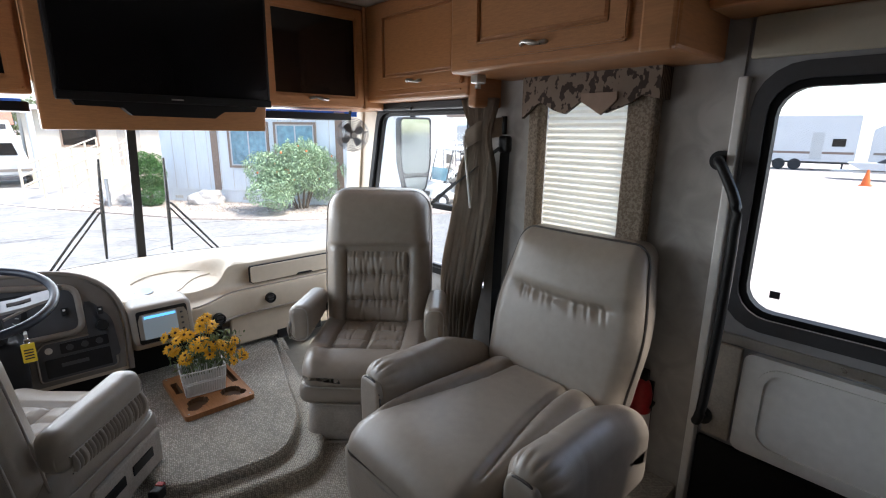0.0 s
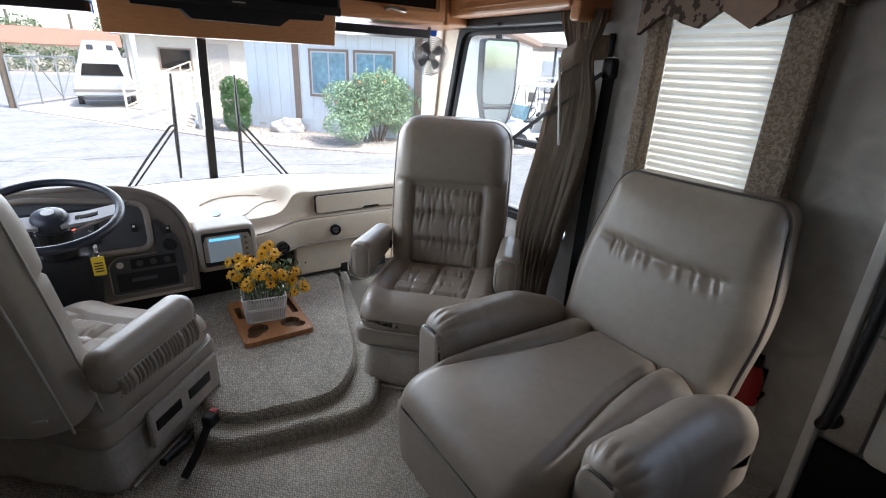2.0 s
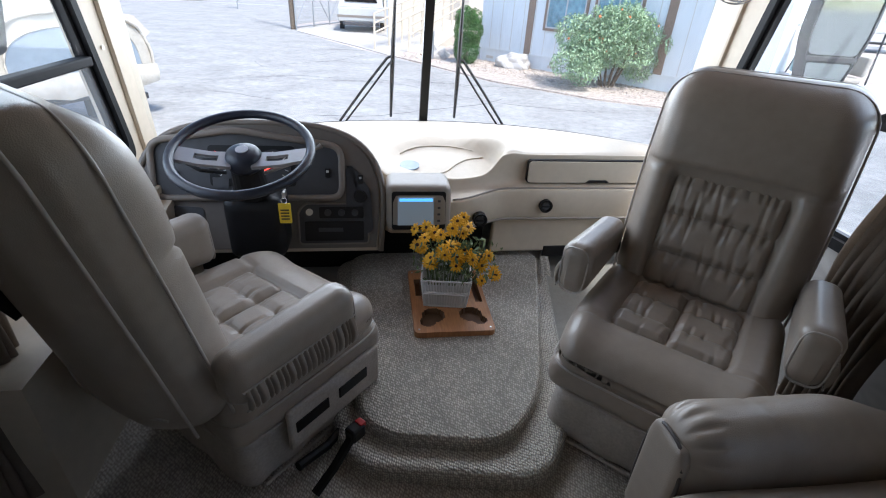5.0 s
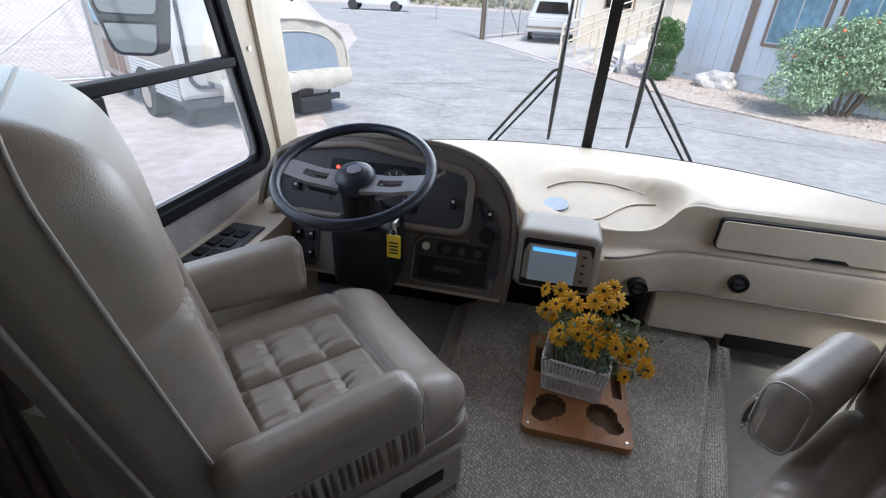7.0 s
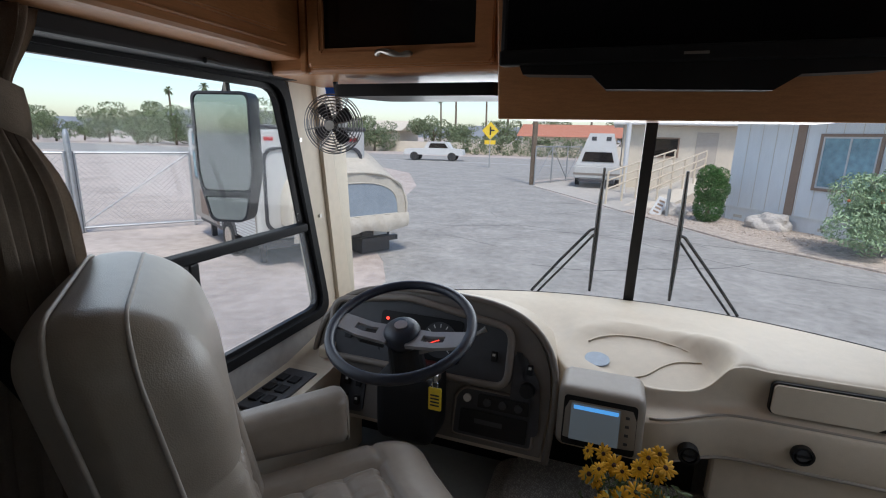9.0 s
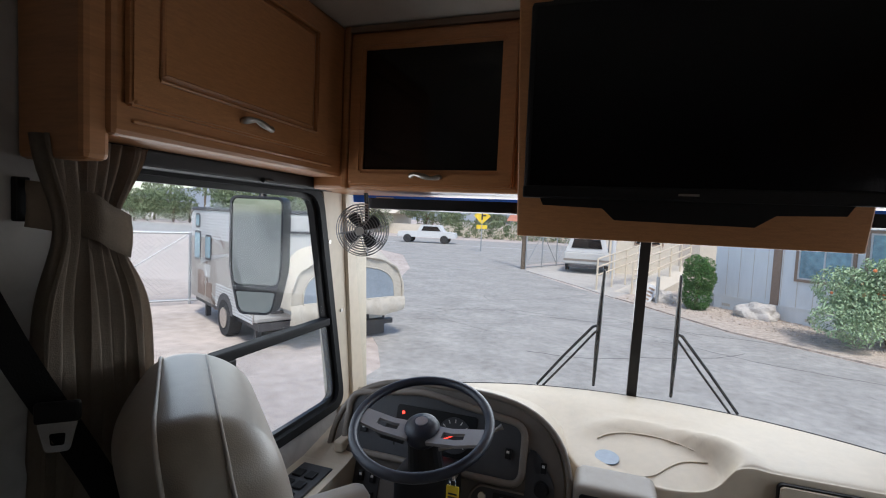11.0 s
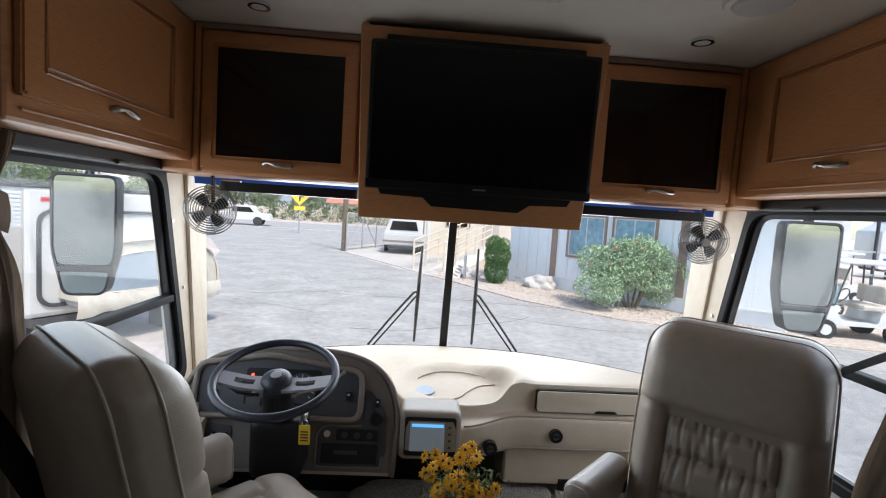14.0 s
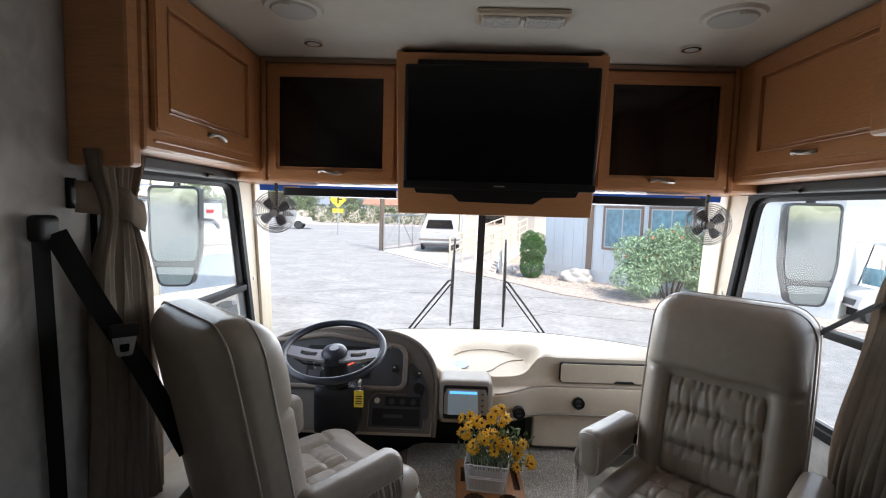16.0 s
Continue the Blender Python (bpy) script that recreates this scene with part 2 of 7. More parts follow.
SCREEN_BLUE = glow("screen_blue", (0.10, 0.40, 0.90), 0.55)
RED_LED = glow("red_led", (1.0, 0.05, 0.03), 2.0)
CUP_BLUE = mat("blue_grey_coaster", (0.22, 0.28, 0.36), 0.3)
# outdoors
ASPHALT = mat("worn_asphalt", (0.30, 0.288, 0.268), 0.9, scale=1.1, vary=0.2, bump=0.8, bump_scale=55)
DIRT = mat("desert_gravel", (0.46, 0.39, 0.345), 0.95, scale=0.7, vary=0.18, bump=0.7, bump_scale=22, kind="voronoi")
GRAVEL = mat("pale_gravel_bed", (0.42, 0.355, 0.30), 0.95, scale=9, vary=0.35, bump=0.9, bump_scale=18, kind="voronoi")
SIDING = mat("pale_blue_siding", (0.72, 0.735, 0.73), 0.8, scale=1.5, vary=0.05, stretch=(1, 1, 0.2))
SIDING2 = mat("cream_siding", (0.58, 0.52, 0.43), 0.85, scale=1.5, vary=0.06)
BROWN = mat("brown_trim", (0.27, 0.19, 0.14), 0.8, scale=4, vary=0.1)
WINDOW_BLUE = mat("blue_window_glass", (0.19, 0.34, 0.40), 0.08, scale=1, vary=0.3)
WHITE_PAINT = mat("white_paint", (0.55, 0.55, 0.545), 0.45, scale=1.5, vary=0.05)
RV_WHITE = mat("rv_white_panel", (0.45, 0.445, 0.43), 0.5, scale=1.2, vary=0.05)
RV_TAN = mat("rv_tan_panel", (0.33, 0.30, 0.27), 0.5, scale=1.2, vary=0.08)
RV_BROWN = mat("rv_brown_stripe", (0.20, 0.14, 0.11), 0.5, vary=0.05)
CANVAS = mat("cream_canvas", (0.47, 0.43, 0.365), 0.9, scale=3, vary=0.1, bump=0.6, bump_scale=7)
CANVAS_WIN = mat("grey_canvas_window", (0.24, 0.28, 0.32), 0.35, scale=3, vary=0.1)
GALV = mat("galvanised_steel", (0.42, 0.43, 0.44), 0.45, metal=0.8, scale=15, vary=0.1)
TYRE = mat("tyre_rubber", (0.025, 0.025, 0.026), 0.85, scale=20, vary=0.2)
LEAF = mat("bush_leaf", (0.28, 0.385, 0.225), 0.6, scale=3, vary=0.35)
LEAF_DARK = mat("cypress_leaf", (0.04, 0.125, 0.02), 0.7, scale=4, vary=0.35)
LEAF_FAR = mat("far_tree_leaf", (0.15, 0.19, 0.10), 0.8, scale=0.6, vary=0.3)
BARK = mat("bark", (0.14, 0.105, 0.075), 0.9, scale=10, vary=0.2, bump=0.6, bump_scale=20)
ROCK = mat("pale_boulder", (0.46, 0.43, 0.40), 0.9, scale=4, vary=0.2, bump=0.6, bump_scale=8)
ROOF_RED = mat("terracotta_roof", (0.42, 0.17, 0.11), 0.85, scale=2, vary=0.12)
# distance haze is mixed into the blue-grey of the hills
HILL = mat("haze_tinted_hill", (0.33, 0.36, 0.42), 1.0, scale=0.01, vary=0.08)
BLUE_TARP = mat("blue_awning", (0.02, 0.13, 0.65), 0.6, scale=3, vary=0.1)
CONE = mat("orange_cone", (0.80, 0.16, 0.03), 0.6)

# ---- mesh helpers ----


def link_mesh(name, bm, material, smooth=False):
    me = bpy.data.meshes.new(name)
    bmesh.ops.recalc_face_normals(bm, faces=bm.faces)
    bm.to_mesh(me)
    bm.free()
    for m in material if isinstance(material, (list, tuple)) else [material]:
        me.materials.append(m)
    if smooth:
        me.polygons.foreach_set("use_smooth", [True] * len(me.polygons))
    return new(name, me)


def thing(name, label, category, at=None, group="", kind=""):
    ob = new(name)
    if at is not None:
        ob.matrix_world = at
    return tagged(ob, label, category, group, kind)


def part(name, bm, material, parent, label="", smooth=False, kind=""):
    """One mesh object under a thing or a part, in the thing's own axes."""
    ob = link_mesh(name, bm, material, smooth)
    ob.parent = parent
    return tagged(ob, label, kind=kind)


def solo(name, bm, material, label, category="", group="", kind="", smooth=False, at=None):
    ob = link_mesh(name, bm, material, smooth)
    if at is not None:
        ob.matrix_world = at
    return tagged(ob, label, category, group, kind)


def box(bm, lo, hi, m=None, bevel=0.0, index=0):
    c, s = [(a + b) / 2 for a, b in zip(lo, hi)], [abs(b - a) for a, b in zip(lo, hi)]
    made = bmesh.ops.create_cube(bm, size=1.0, matrix=(m or Matrix()) @ Matrix.Translation(c) @ Matrix.Diagonal((*s, 1)))["verts"]
    faces = {f for v in made for f in v.link_faces}
    for f in faces:
        f.material_index = index
    if bevel:
        edges = {e for v in made for e in v.link_edges}
        bmesh.ops.bevel(bm, geom=list(edges), offset=min(bevel, min(s) * 0.45), segments=2, affect="EDGES", profile=0.5)
    return bm


def boxed(lo, hi, bevel=0.0, m=None):
    return box(bmesh.new(), lo, hi, m, bevel)


def soft(half, r, n=10, centre=(0, 0, 0), shape=None, bm=None):
    """A padded block: half sizes, edge radius, n cells a side; shape(x, y, z) moves the finished points."""
    bm = bm or bmesh.new()
    seen = {}

    def vert(p):
        key = tuple(round(c, 5) for c in p)
        if key not in seen:
            q = Vector([c * h for c, h in zip(p, half)])
            inner = Vector([max(-(h - r), min(h - r, c)) for c, h in zip(q, half)])
            d = q - inner
            if d.length > 1e-9:
                q = inner + d.normalized() * r
            if shape:
                q = Vector(shape(*q))
            seen[key] = bm.verts.new(q + Vector(centre))
        return seen[key]

    def cell(i):
        # finer cells at the rounded ends
        u = i / n * 2 - 1
        return math.copysign(abs(u) ** 0.75, u)

    for axis in range(3):
        for side in (-1, 1):
            for i in range(n):
                for j in range(n):
                    quad = []
                    for a, b in ((i, j), (i + 1, j), (i + 1, j + 1), (i, j + 1)):
                        p = [0, 0, 0]
                        p[axis], p[(axis + 1) % 3], p[(axis + 2) % 3] = side, cell(a), cell(b)
                        quad.append(vert(p))
                    try:
                        bm.faces.new(quad)
                    except ValueError:
                        pass
    return bm


def tube(points, radius, seg=8, closed=False, bm=None):
    """A round bar along points; radius may be a list."""
    bm = bm or bmesh.new()
    pts = [Vector(p) for p in points]
    rings = []
    up = Vector((0.013, 0.027, 1))
    for i, p in enumerate(pts):
        a = pts[i - 1] if i or closed else p
        b = pts[(i + 1) % len(pts)] if i + 1 < len(pts) or closed else p
        d = (b - a).normalized()
        if abs(d.dot(up.normalized())) > 0.98:
            side = d.cross(Vector((1, 0.1, 0))).normalized()
        else:
            side = d.cross(up).normalized()
        top = side.cross(d)
        r = radius[i] if isinstance(radius, (list, tuple)) else radius
        rings.append([bm.verts.new(p + r * (math.cos(k * math.tau / seg) * side + math.sin(k * math.tau / seg) * top)) for k in range(seg)])
    for i in range(len(rings) - (0 if closed else 1)):
        a, b = rings[i], rings[(i + 1) % len(rings)]
        for k in range(seg):
            bm.faces.new((a[k], a[(k + 1) % seg], b[(k + 1) % seg], b[k]))
    if not closed:
        bm.faces.new(rings[0][::-1])
        bm.faces.new(rings[-1])
    return bm


def smooth_path(points, steps=6):
    """Catmull-Rom through the points."""
    p = [Vector(q) for q in points]
    p = [p[0] * 2 - p[1]] + p + [p[-1] * 2 - p[-2]]
    out = []
    for i in range(1, len(p) - 2):
        for k in range(steps):
            t = k / steps
            out.append(0.5 * (2 * p[i] + (p[i + 1] - p[i - 1]) * t + (2 * p[i - 1] - 5 * p[i] + 4 * p[i + 1] - p[i + 2]) * t * t + (3 * p[i] - p[i - 1] - 3 * p[i + 1] + p[i + 2]) * t ** 3))
    return out + [p[-2]]


def disc(bm, centre, normal, r, depth, seg=24, r2=None):
    m = Matrix.Translation(centre) @ Vector(normal).to_track_quat("Z", "Y").to_matrix().to_4x4()
    bmesh.ops.create_cone(bm, cap_ends=True, segments=seg, radius1=r, radius2=r if r2 is None else r2, depth=depth, matrix=m)
    return bm


def prism(outline, lo, hi, axis="z", bm=None, m=None):
    """An outline (pairs) drawn out from lo to hi along an axis."""
    bm = bm or bmesh.new()

    def at(u, v, w):
        p = Vector({"x": (w, u, v), "y": (u, w, v), "z": (u, v, w)}[axis])
        return m @ p if m else p

    a, b = [bm.verts.new(at(u, v, lo)) for u, v in outline], [bm.verts.new(at(u, v, hi)) for u, v in outline]
    k = len(outline)
    for i in range(k):
        bm.faces.new((a[i], a[(i + 1) % k], b[(i + 1) % k], b[i]))
    bm.faces.new(a[::-1])
    bm.faces.new(b)
    return bm


def ringed(outer, inner, lo, hi, axis="z", bm=None, m=None):
    """A frame between two outlines of the same count."""
    bm = bm or bmesh.new()

    def at(u, v, w):
        p = Vector({"x": (w, u, v), "y": (u, w, v), "z": (u, v, w)}[axis])
        return m @ p if m else p

    r = [[bm.verts.new(at(u, v, w)) for u, v in o] for o, w in ((outer, lo), (inner, lo), (inner, hi), (outer, hi))]
    k = len(outer)
    for a in range(4):
        for i in range(k):
            bm.faces.new((r[a][i], r[a][(i + 1) % k], r[(a + 1) % 4][(i + 1) % k], r[(a + 1) % 4][i]))
    return bm


def round_rect(u0, v0, u1, v1, r, seg=5):
    out = []
    for cu, cv, a0 in ((u1 - r, v1 - r, 0), (u0 + r, v1 - r, 90), (u0 + r, v0 + r, 180), (u1 - r, v0 + r, 270)):
        for k in range(seg + 1):
            a = radians(a0 + 90 * k / seg)
            out.append((cu + r * math.cos(a), cv + r * math.sin(a)))
    return out


def round_poly(pts, r, seg=5):
    """A polygon with rounded corners."""
    out = []
    k = len(pts)
    for i in range(k):
        p, a, b = Vector(pts[i]), Vector(pts[i - 1]), Vector(pts[(i + 1) % k])
        q0, q1 = p + (a - p).normalized() * r, p + (b - p).normalized() * r
        for j in range(seg + 1):
            t = j / seg
            out.append(tuple((1 - t) ** 2 * q0 + 2 * t * (1 - t) * p + t * t * q1))
    return out


def sheet(rows, bm=None, closed=False):
    """A skin over rows of points."""
    bm = bm or bmesh.new()
    v = [[bm.verts.new(p) for p in row] for row in rows]
    for i in range(len(v) - 1):
        for j in range(len(v[0]) - (0 if closed else 1)):
            k = (j + 1) % len(v[0])
            bm.faces.new((v[i][j], v[i][k], v[i + 1][k], v[i + 1][j]))
    return bm


def writing(name, text, size, m, material, parent=None, label="", align="CENTER"):
    cu = bpy.data.curves.new(name, "FONT")
    cu.body, cu.size, cu.extrude, cu.align_x, cu.align_y = text, size, 0.0006, align, "CENTER"
    ob = new(name, cu)
    ob.data.materials.append(material)
    me = bpy.data.meshes.new_from_object(ob.evaluated_get(bpy.context.evaluated_depsgraph_get()))
    bpy.data.objects.remove(ob)
    ob = new(name, me)
    ob.parent = parent
    ob.matrix_local = m
    return tagged(ob, label)


def blend(a, b, t):
    t = max(0.0, min(1.0, t))
    return a + (b - a) * (t * t * (3 - 2 * t))

def step(v, lo, hi):
    t = max(0.0, min(1.0, (v - lo) / (hi - lo)))
    return t * t * (3 - 2 * t)


# ---- coach shell ----
W = 1.25
floor_bm = bmesh.new()
box(floor_bm, (-W, -2.2, -0.06), (W, -0.25, 0.0))
box(floor_bm, (-W, -0.25, -0.06), (0.72, 0.66, 0.0))
box(floor_bm, (-W, 0.66, -0.06), (W, 2.2, 0.0))
solo("floor", floor_bm, CARPET, "grey beige looped carpet over the coach floor", "floor", kind="structure")
solo("floor_cab", boxed((-W, 2.2, -0.06), (W, 3.6, -0.004)), LINO, "plain grey cab floor under the dashboard", "floor", kind="structure")
solo("ceiling", boxed((-W - 0.06, -2.2, 2.05), (W + 0.06, 3.2, 2.11)), CEILING, "off-white padded vinyl coach ceiling", "ceiling", kind="structure")


def wall_with_openings(name, x0, x1, y0, y1, z0, z1, holes, label):
    """A side wall cut into strips round its openings; holes are (y0, y1, z0, z1) in order of y."""
    bm = bmesh.new()
    y = y0
    for a, b, c, d in holes:
        box(bm, (x0, y, z0), (x1, a, z1))
        if c > z0:
            box(bm, (x0, a, z0), (x1, b, c))
        if d < z1:
            box(bm, (x0, a, d), (x1, b, z1))
        y = b
    box(bm, (x0, y, z0), (x1, y1, z1))
    return solo(name, bm, WALLPAPER, label, "wall", kind="structure")


wall_with_openings("wall_left", -W - 0.06, -W, -2.2, 2.92, -0.7, 2.05, [(1.74, 2.92 - 0.02, 0.56, 1.53)], "coach side wall with mottled grey wallpaper beside the driver")
wall_with_openings("wall_right", W, W + 0.06, -2.2, 2.92, -0.7, 2.05, [(-0.2, 0.64, -0.6, 1.75), (0.98, 1.40, 0.78, 1.54), (1.74, 2.90, 0.56, 1.53)], "coach side wall with mottled grey wallpaper beside the door")
# added out of view; its dark colour cuts light bounced onto the chairs
solo("wall_rear", boxed((-W - 0.06, -2.26, -0.1), (W + 0.06, -2.2, 2.11)), REAR_DARK, "unseen wall closing the coach behind, kept dark against bounce light", "wall", kind="structure")


def screen_y(x, z):
    """Inner face of the curved, leaning windscreen."""
    return 3.53 - 0.45 * (abs(x) / 1.22) ** 2.2 - 0.20 * (z - 0.58) - 0.06 * (z - 0.58) * (1 - (abs(x) / 1.22) ** 2)


front_bm = sheet([[(x, screen_y(x, 0.5) + dy, z) for x in np.linspace(-1.31, 1.31, 25)] for dy, z in ((0.0, 0.56), (0.0, -0.06), (0.05, -0.06), (0.05, 0.56), (0.0, 0.56))])
solo("wall_front", front_bm, CREAM_TRIM, "moulded front wall below the windscreen", "wall", kind="structure")
head_bm = sheet([[(x, screen_y(x, 1.62) + dy, z) for x in np.linspace(-1.31, 1.31, 25)] for dy, z in ((0.0, 1.60), (0.0, 2.11), (0.05, 2.11), (0.05, 1.60), (0.0, 1.60))])
solo("wall_front_header", head_bm, CREAM_TRIM, "header above the windscreen", "wall", kind="structure")

for side, nm in ((-1, "a_pillar"), (1, "a_pillar")):
    bm = prism([(2.885, 0.50), (3.12, 0.50), (3.03, 1.62), (2.66, 1.62)], side * 1.235, side * 1.31, "x")
    box(bm, (side * 1.20, 2.90, 0.5), (side * 1.26, 3.10, 0.56))
    pil = thing(nm, "cream moulded windscreen pillar trim", "pillar", kind="structure")
    part("trim", bm, CREAM_TRIM, pil)
    strip = tube([(side * 1.232, 2.965, 0.56), (side * 1.232, 2.83, 1.53)], 0.012, 6)
    part("bead", strip, CREAM, pil)
    for k in range(3):
        part("screw", disc(bmesh.new(), (side * 1.232, 2.955 - 0.11 * k, 0.70 + 0.30 * k), (side, 0, 0), 0.008, 0.006, 10), METAL, pil)

# windscreen: two curved panes and a black centre bar
wind = thing("window_1", "two-piece curved windscreen of the motorhome", "windscreen", kind="structure")
for a, b in ((-1.235, -0.022), (0.022, 1.235)):
    bm = sheet([[(x, screen_y(x, z) + 0.02, z) for x in np.linspace(a, b, 20)] for z in np.linspace(0.56, 1.62, 10)])
    ob = part("pane", bm, PANE_SCREEN, wind, smooth=True)
    ob.visible_shadow = False
part("centre_bar", sheet([[(x, screen_y(0, z) + y, z) for x, y in ((-0.022, 0.0), (0.022, 0.0), (0.022, 0.04), (-0.022, 0.04))] for z in (0.55, 0.9, 1.25, 1.65)], closed=True), BLACK, wind, "black rubber centre bar")
part("lower_seal", sheet([[(x, screen_y(x, 0.575) + y, z) for x in np.linspace(-1.22, 1.22, 25)] for y, z in ((0.0, 0.59), (-0.012, 0.575), (0.0, 0.56), (0.03, 0.56))]), RUBBER, wind)

# side windows by the cab seats
for side, nm in ((-1, "window_2"), (1, "window_3")):
    win = thing(nm, "black framed sliding cab window with rounded corners", "window", kind="structure")
    outer = round_poly([(1.745, 0.565), (2.905, 0.565), (2.675, 1.525), (1.745, 1.525)], 0.09)
    inner = round_poly([(1.775, 0.60), (2.862, 0.60), (2.648, 1.487), (1.775, 1.487)], 0.08)
    x = side * 1.232
    part("frame", ringed(outer, inner, x, x + side * 0.06, "x"), RUBBER, win)
    inner2 = round_poly([(1.792, 0.616), (2.842, 0.616), (2.635, 1.470), (1.792, 1.470)], 0.07)
    part("inner_frame", ringed(inner, inner2, x + side * 0.02, x + side * 0.04, "x"), BLACK, win)
    part("sash_bar", boxed((x, 1.785, 0.950), (x + side * 0.045, 2.762, 0.982), 0.006), RUBBER, win)
    part("sash_upright", boxed((x + side * 0.004, 2.20, 0.63), (x + side * 0.04, 2.235, 0.95), 0.005), BLACK, win)
    ob = part("pane", boxed((x + side * 0.028, 1.805, 0.98), (x + side * 0.032, 2.74, 1.46)), PANE, win)
    ob.visible_shadow = False
    ob = part("lower_pane", boxed((x + side * 0.022, 1.805, 0.63), (x + side * 0.026, 2.82, 0.95)), PANE_HAZY, win)
    ob.visible_shadow = False
    for k in range(4):
        part("roller", boxed((side * (1.205 + 0.012 * (k % 2)), 1.80, 1.498 + 0.012 * k), (side * (1.225 + 0.01), 2.64, 1.507 + 0.012 * k), 0.003), BLACK, win) if k < 3 else None
    # dark roller blind box above the glass
    box_ = part("blind_box", boxed((side * 1.17, 1.78, 1.498), (side * 1.225, 2.66, 1.543), 0.008), BLACK, win)
    part("catch", tube([(side * 1.165, 2.25, 1.505), (side * 1.165, 2.29, 1.505)], 0.008), BLACK, win)

# ---- overhead cabinets ----


def handle(parent, m):
    """Small twisted pewter pull, along local x, standing out along -y."""
    pts = [(-0.052, 0.0, 0.0), (-0.046, -0.012, 0.002), (-0.028, -0.024, 0.006), (0.0, -0.026, 0.0), (0.028, -0.024, -0.006), (0.046, -0.012, -0.002), (0.052, 0.0, 0.0)]
    bm = tube([m @ Vector(p) for p in smooth_path(pts, 3)], [0.0055 + 0.0035 * abs(math.sin(i * 0.52)) for i in range(19)], 8)
    return part("handle", bm, PEWTER, parent, "pewter pull handle", smooth=True)


def panel_door(parent, m, w, h, glass=False):
    """Overlay door, local x along its width from 0, z up from 0, front at -y."""
    door = new("door")
    door.parent = parent
    rail = 0.062 if not glass else 0.045
    o, i = [(0, 0), (w, 0), (w, h), (0, h)], [(rail, rail), (w - rail, rail), (w - rail, h - rail), (rail, h - rail)]
    bm = ringed(o, i, -0.022, 0.0, "y", m=m)
    bmesh.ops.bevel(bm, geom=[e for e in bm.edges], offset=0.005, segments=2, affect="EDGES")
    ob = part("frame", bm, WOOD_H, door)
    if glass:
        part("glass", prism(i, -0.010, -0.004, "y", m=m), DARK_GLASS, door, "dark smoked glass")
        e = 0.008
        part("bead", ringed(i, [(a + (e if a < w / 2 else -e), b + (e if b < h / 2 else -e)) for a, b in i], -0.016, -0.008, "y", m=m), WOOD_H, door)
    else:
        g = 0.014
        bm = bmesh.new()
        lo = [(rail, rail), (w - rail, rail), (w - rail, h - rail), (rail, h - rail)]
        hi = [(a + (g if a < w / 2 else -g), b + (g if b < h / 2 else -g)) for a, b in lo]
        rows = [[m @ Vector((u, y, v)) for u, v in o2] for o2, y in ((lo, -0.006), (lo, -0.008), (hi, -0.015))]
        sheet(rows, bm, closed=True)
        bm.faces.new([bm.verts.new(p) for p in rows[-1]])
        part("panel", bm, WOOD_H, door)
        for q in (0.0, 0.016):
            ring_ = [m @ Vector((a + (q if a < w / 2 else -q), -0.021 + 0.5 * q, b + (q if b < h / 2 else -q))) for a, b in lo]
            part("bead", tube(ring_, 0.0045, 6, True), WOOD_H, door)
    handle(door, m @ Matrix.Translation((w / 2, -0.022, 0.03)))
    return door


def cabinet(label, lo, hi):
    ob = thing("overhead_cabinet", label, "cabinet", group="overhead cabinets")
    part("body", boxed(lo, hi, 0.012), WOOD, ob)
    return ob


for side in (-1, 1):
    c = cabinet("maple overhead cabinet with raised-panel door above cab window", (side * 1.055, 1.70, 1.54), (side * 1.249, 2.516, 2.048))
    m = pose(-1.055, 1.724, 1.597, rz=90) if side < 0 else pose(1.055, 2.39, 1.597, rz=-90)
    panel_door(c, m, 0.666, 0.425)
    lip = boxed((side * 1.048, 1.74, 1.568), (side * 1.056, 2.44, 1.576), 0.003)
    part("moulding", lip, WOOD_H, c)
    part("end_panel", boxed((side * 1.068, 1.66, 1.49), (side * 1.249, 1.712, 2.047), 0.012), WOOD, c, "darker end panel")
    f = cabinet("maple front cabinet with smoked glass door above windscreen", (side * 0.435, 2.52, 1.50), (side * 1.249, 2.90, 2.047))
    x0 = -1.022 if side < 0 else 0.452
    panel_door(f, pose(x0, 2.52, 1.515), 0.57, 0.50, glass=True)
    part("scribe", boxed((side * 1.03, 2.505, 1.50), (side * 1.054, 2.53, 2.047), 0.006), WOOD, f)
    part("top_gap", boxed((side * 0.44, 2.508, 2.025), (side * 1.04, 2.522, 2.046), 0.002), BROWN, f)

# deeper cabinet over the recliner, header over the door
c = cabinet("deep maple overhead cabinet with raised-panel door above recliner", (0.86, 0.70, 1.61), (1.249, 1.61, 2.048))
panel_door(c, pose(0.86, 1.50, 1.645, rz=-90), 0.66, 0.385)
part("side_stile", boxed((0.835, 0.70, 1.605), (0.862, 0.80, 2.046), 0.01), WOOD, c)
part("catch", boxed((0.93, 1.52, 1.575), (0.985, 1.56, 1.612), 0.006), METAL, c, "small metal latch plate")
part("catch_pin", disc(bmesh.new(), (0.955, 1.54, 1.572), (0, 0, 1), 0.013, 0.03, 12), METAL, c)
c = cabinet("maple header cabinet over the entry door", (1.03, -0.4, 1.735), (1.249, 0.698, 2.048))

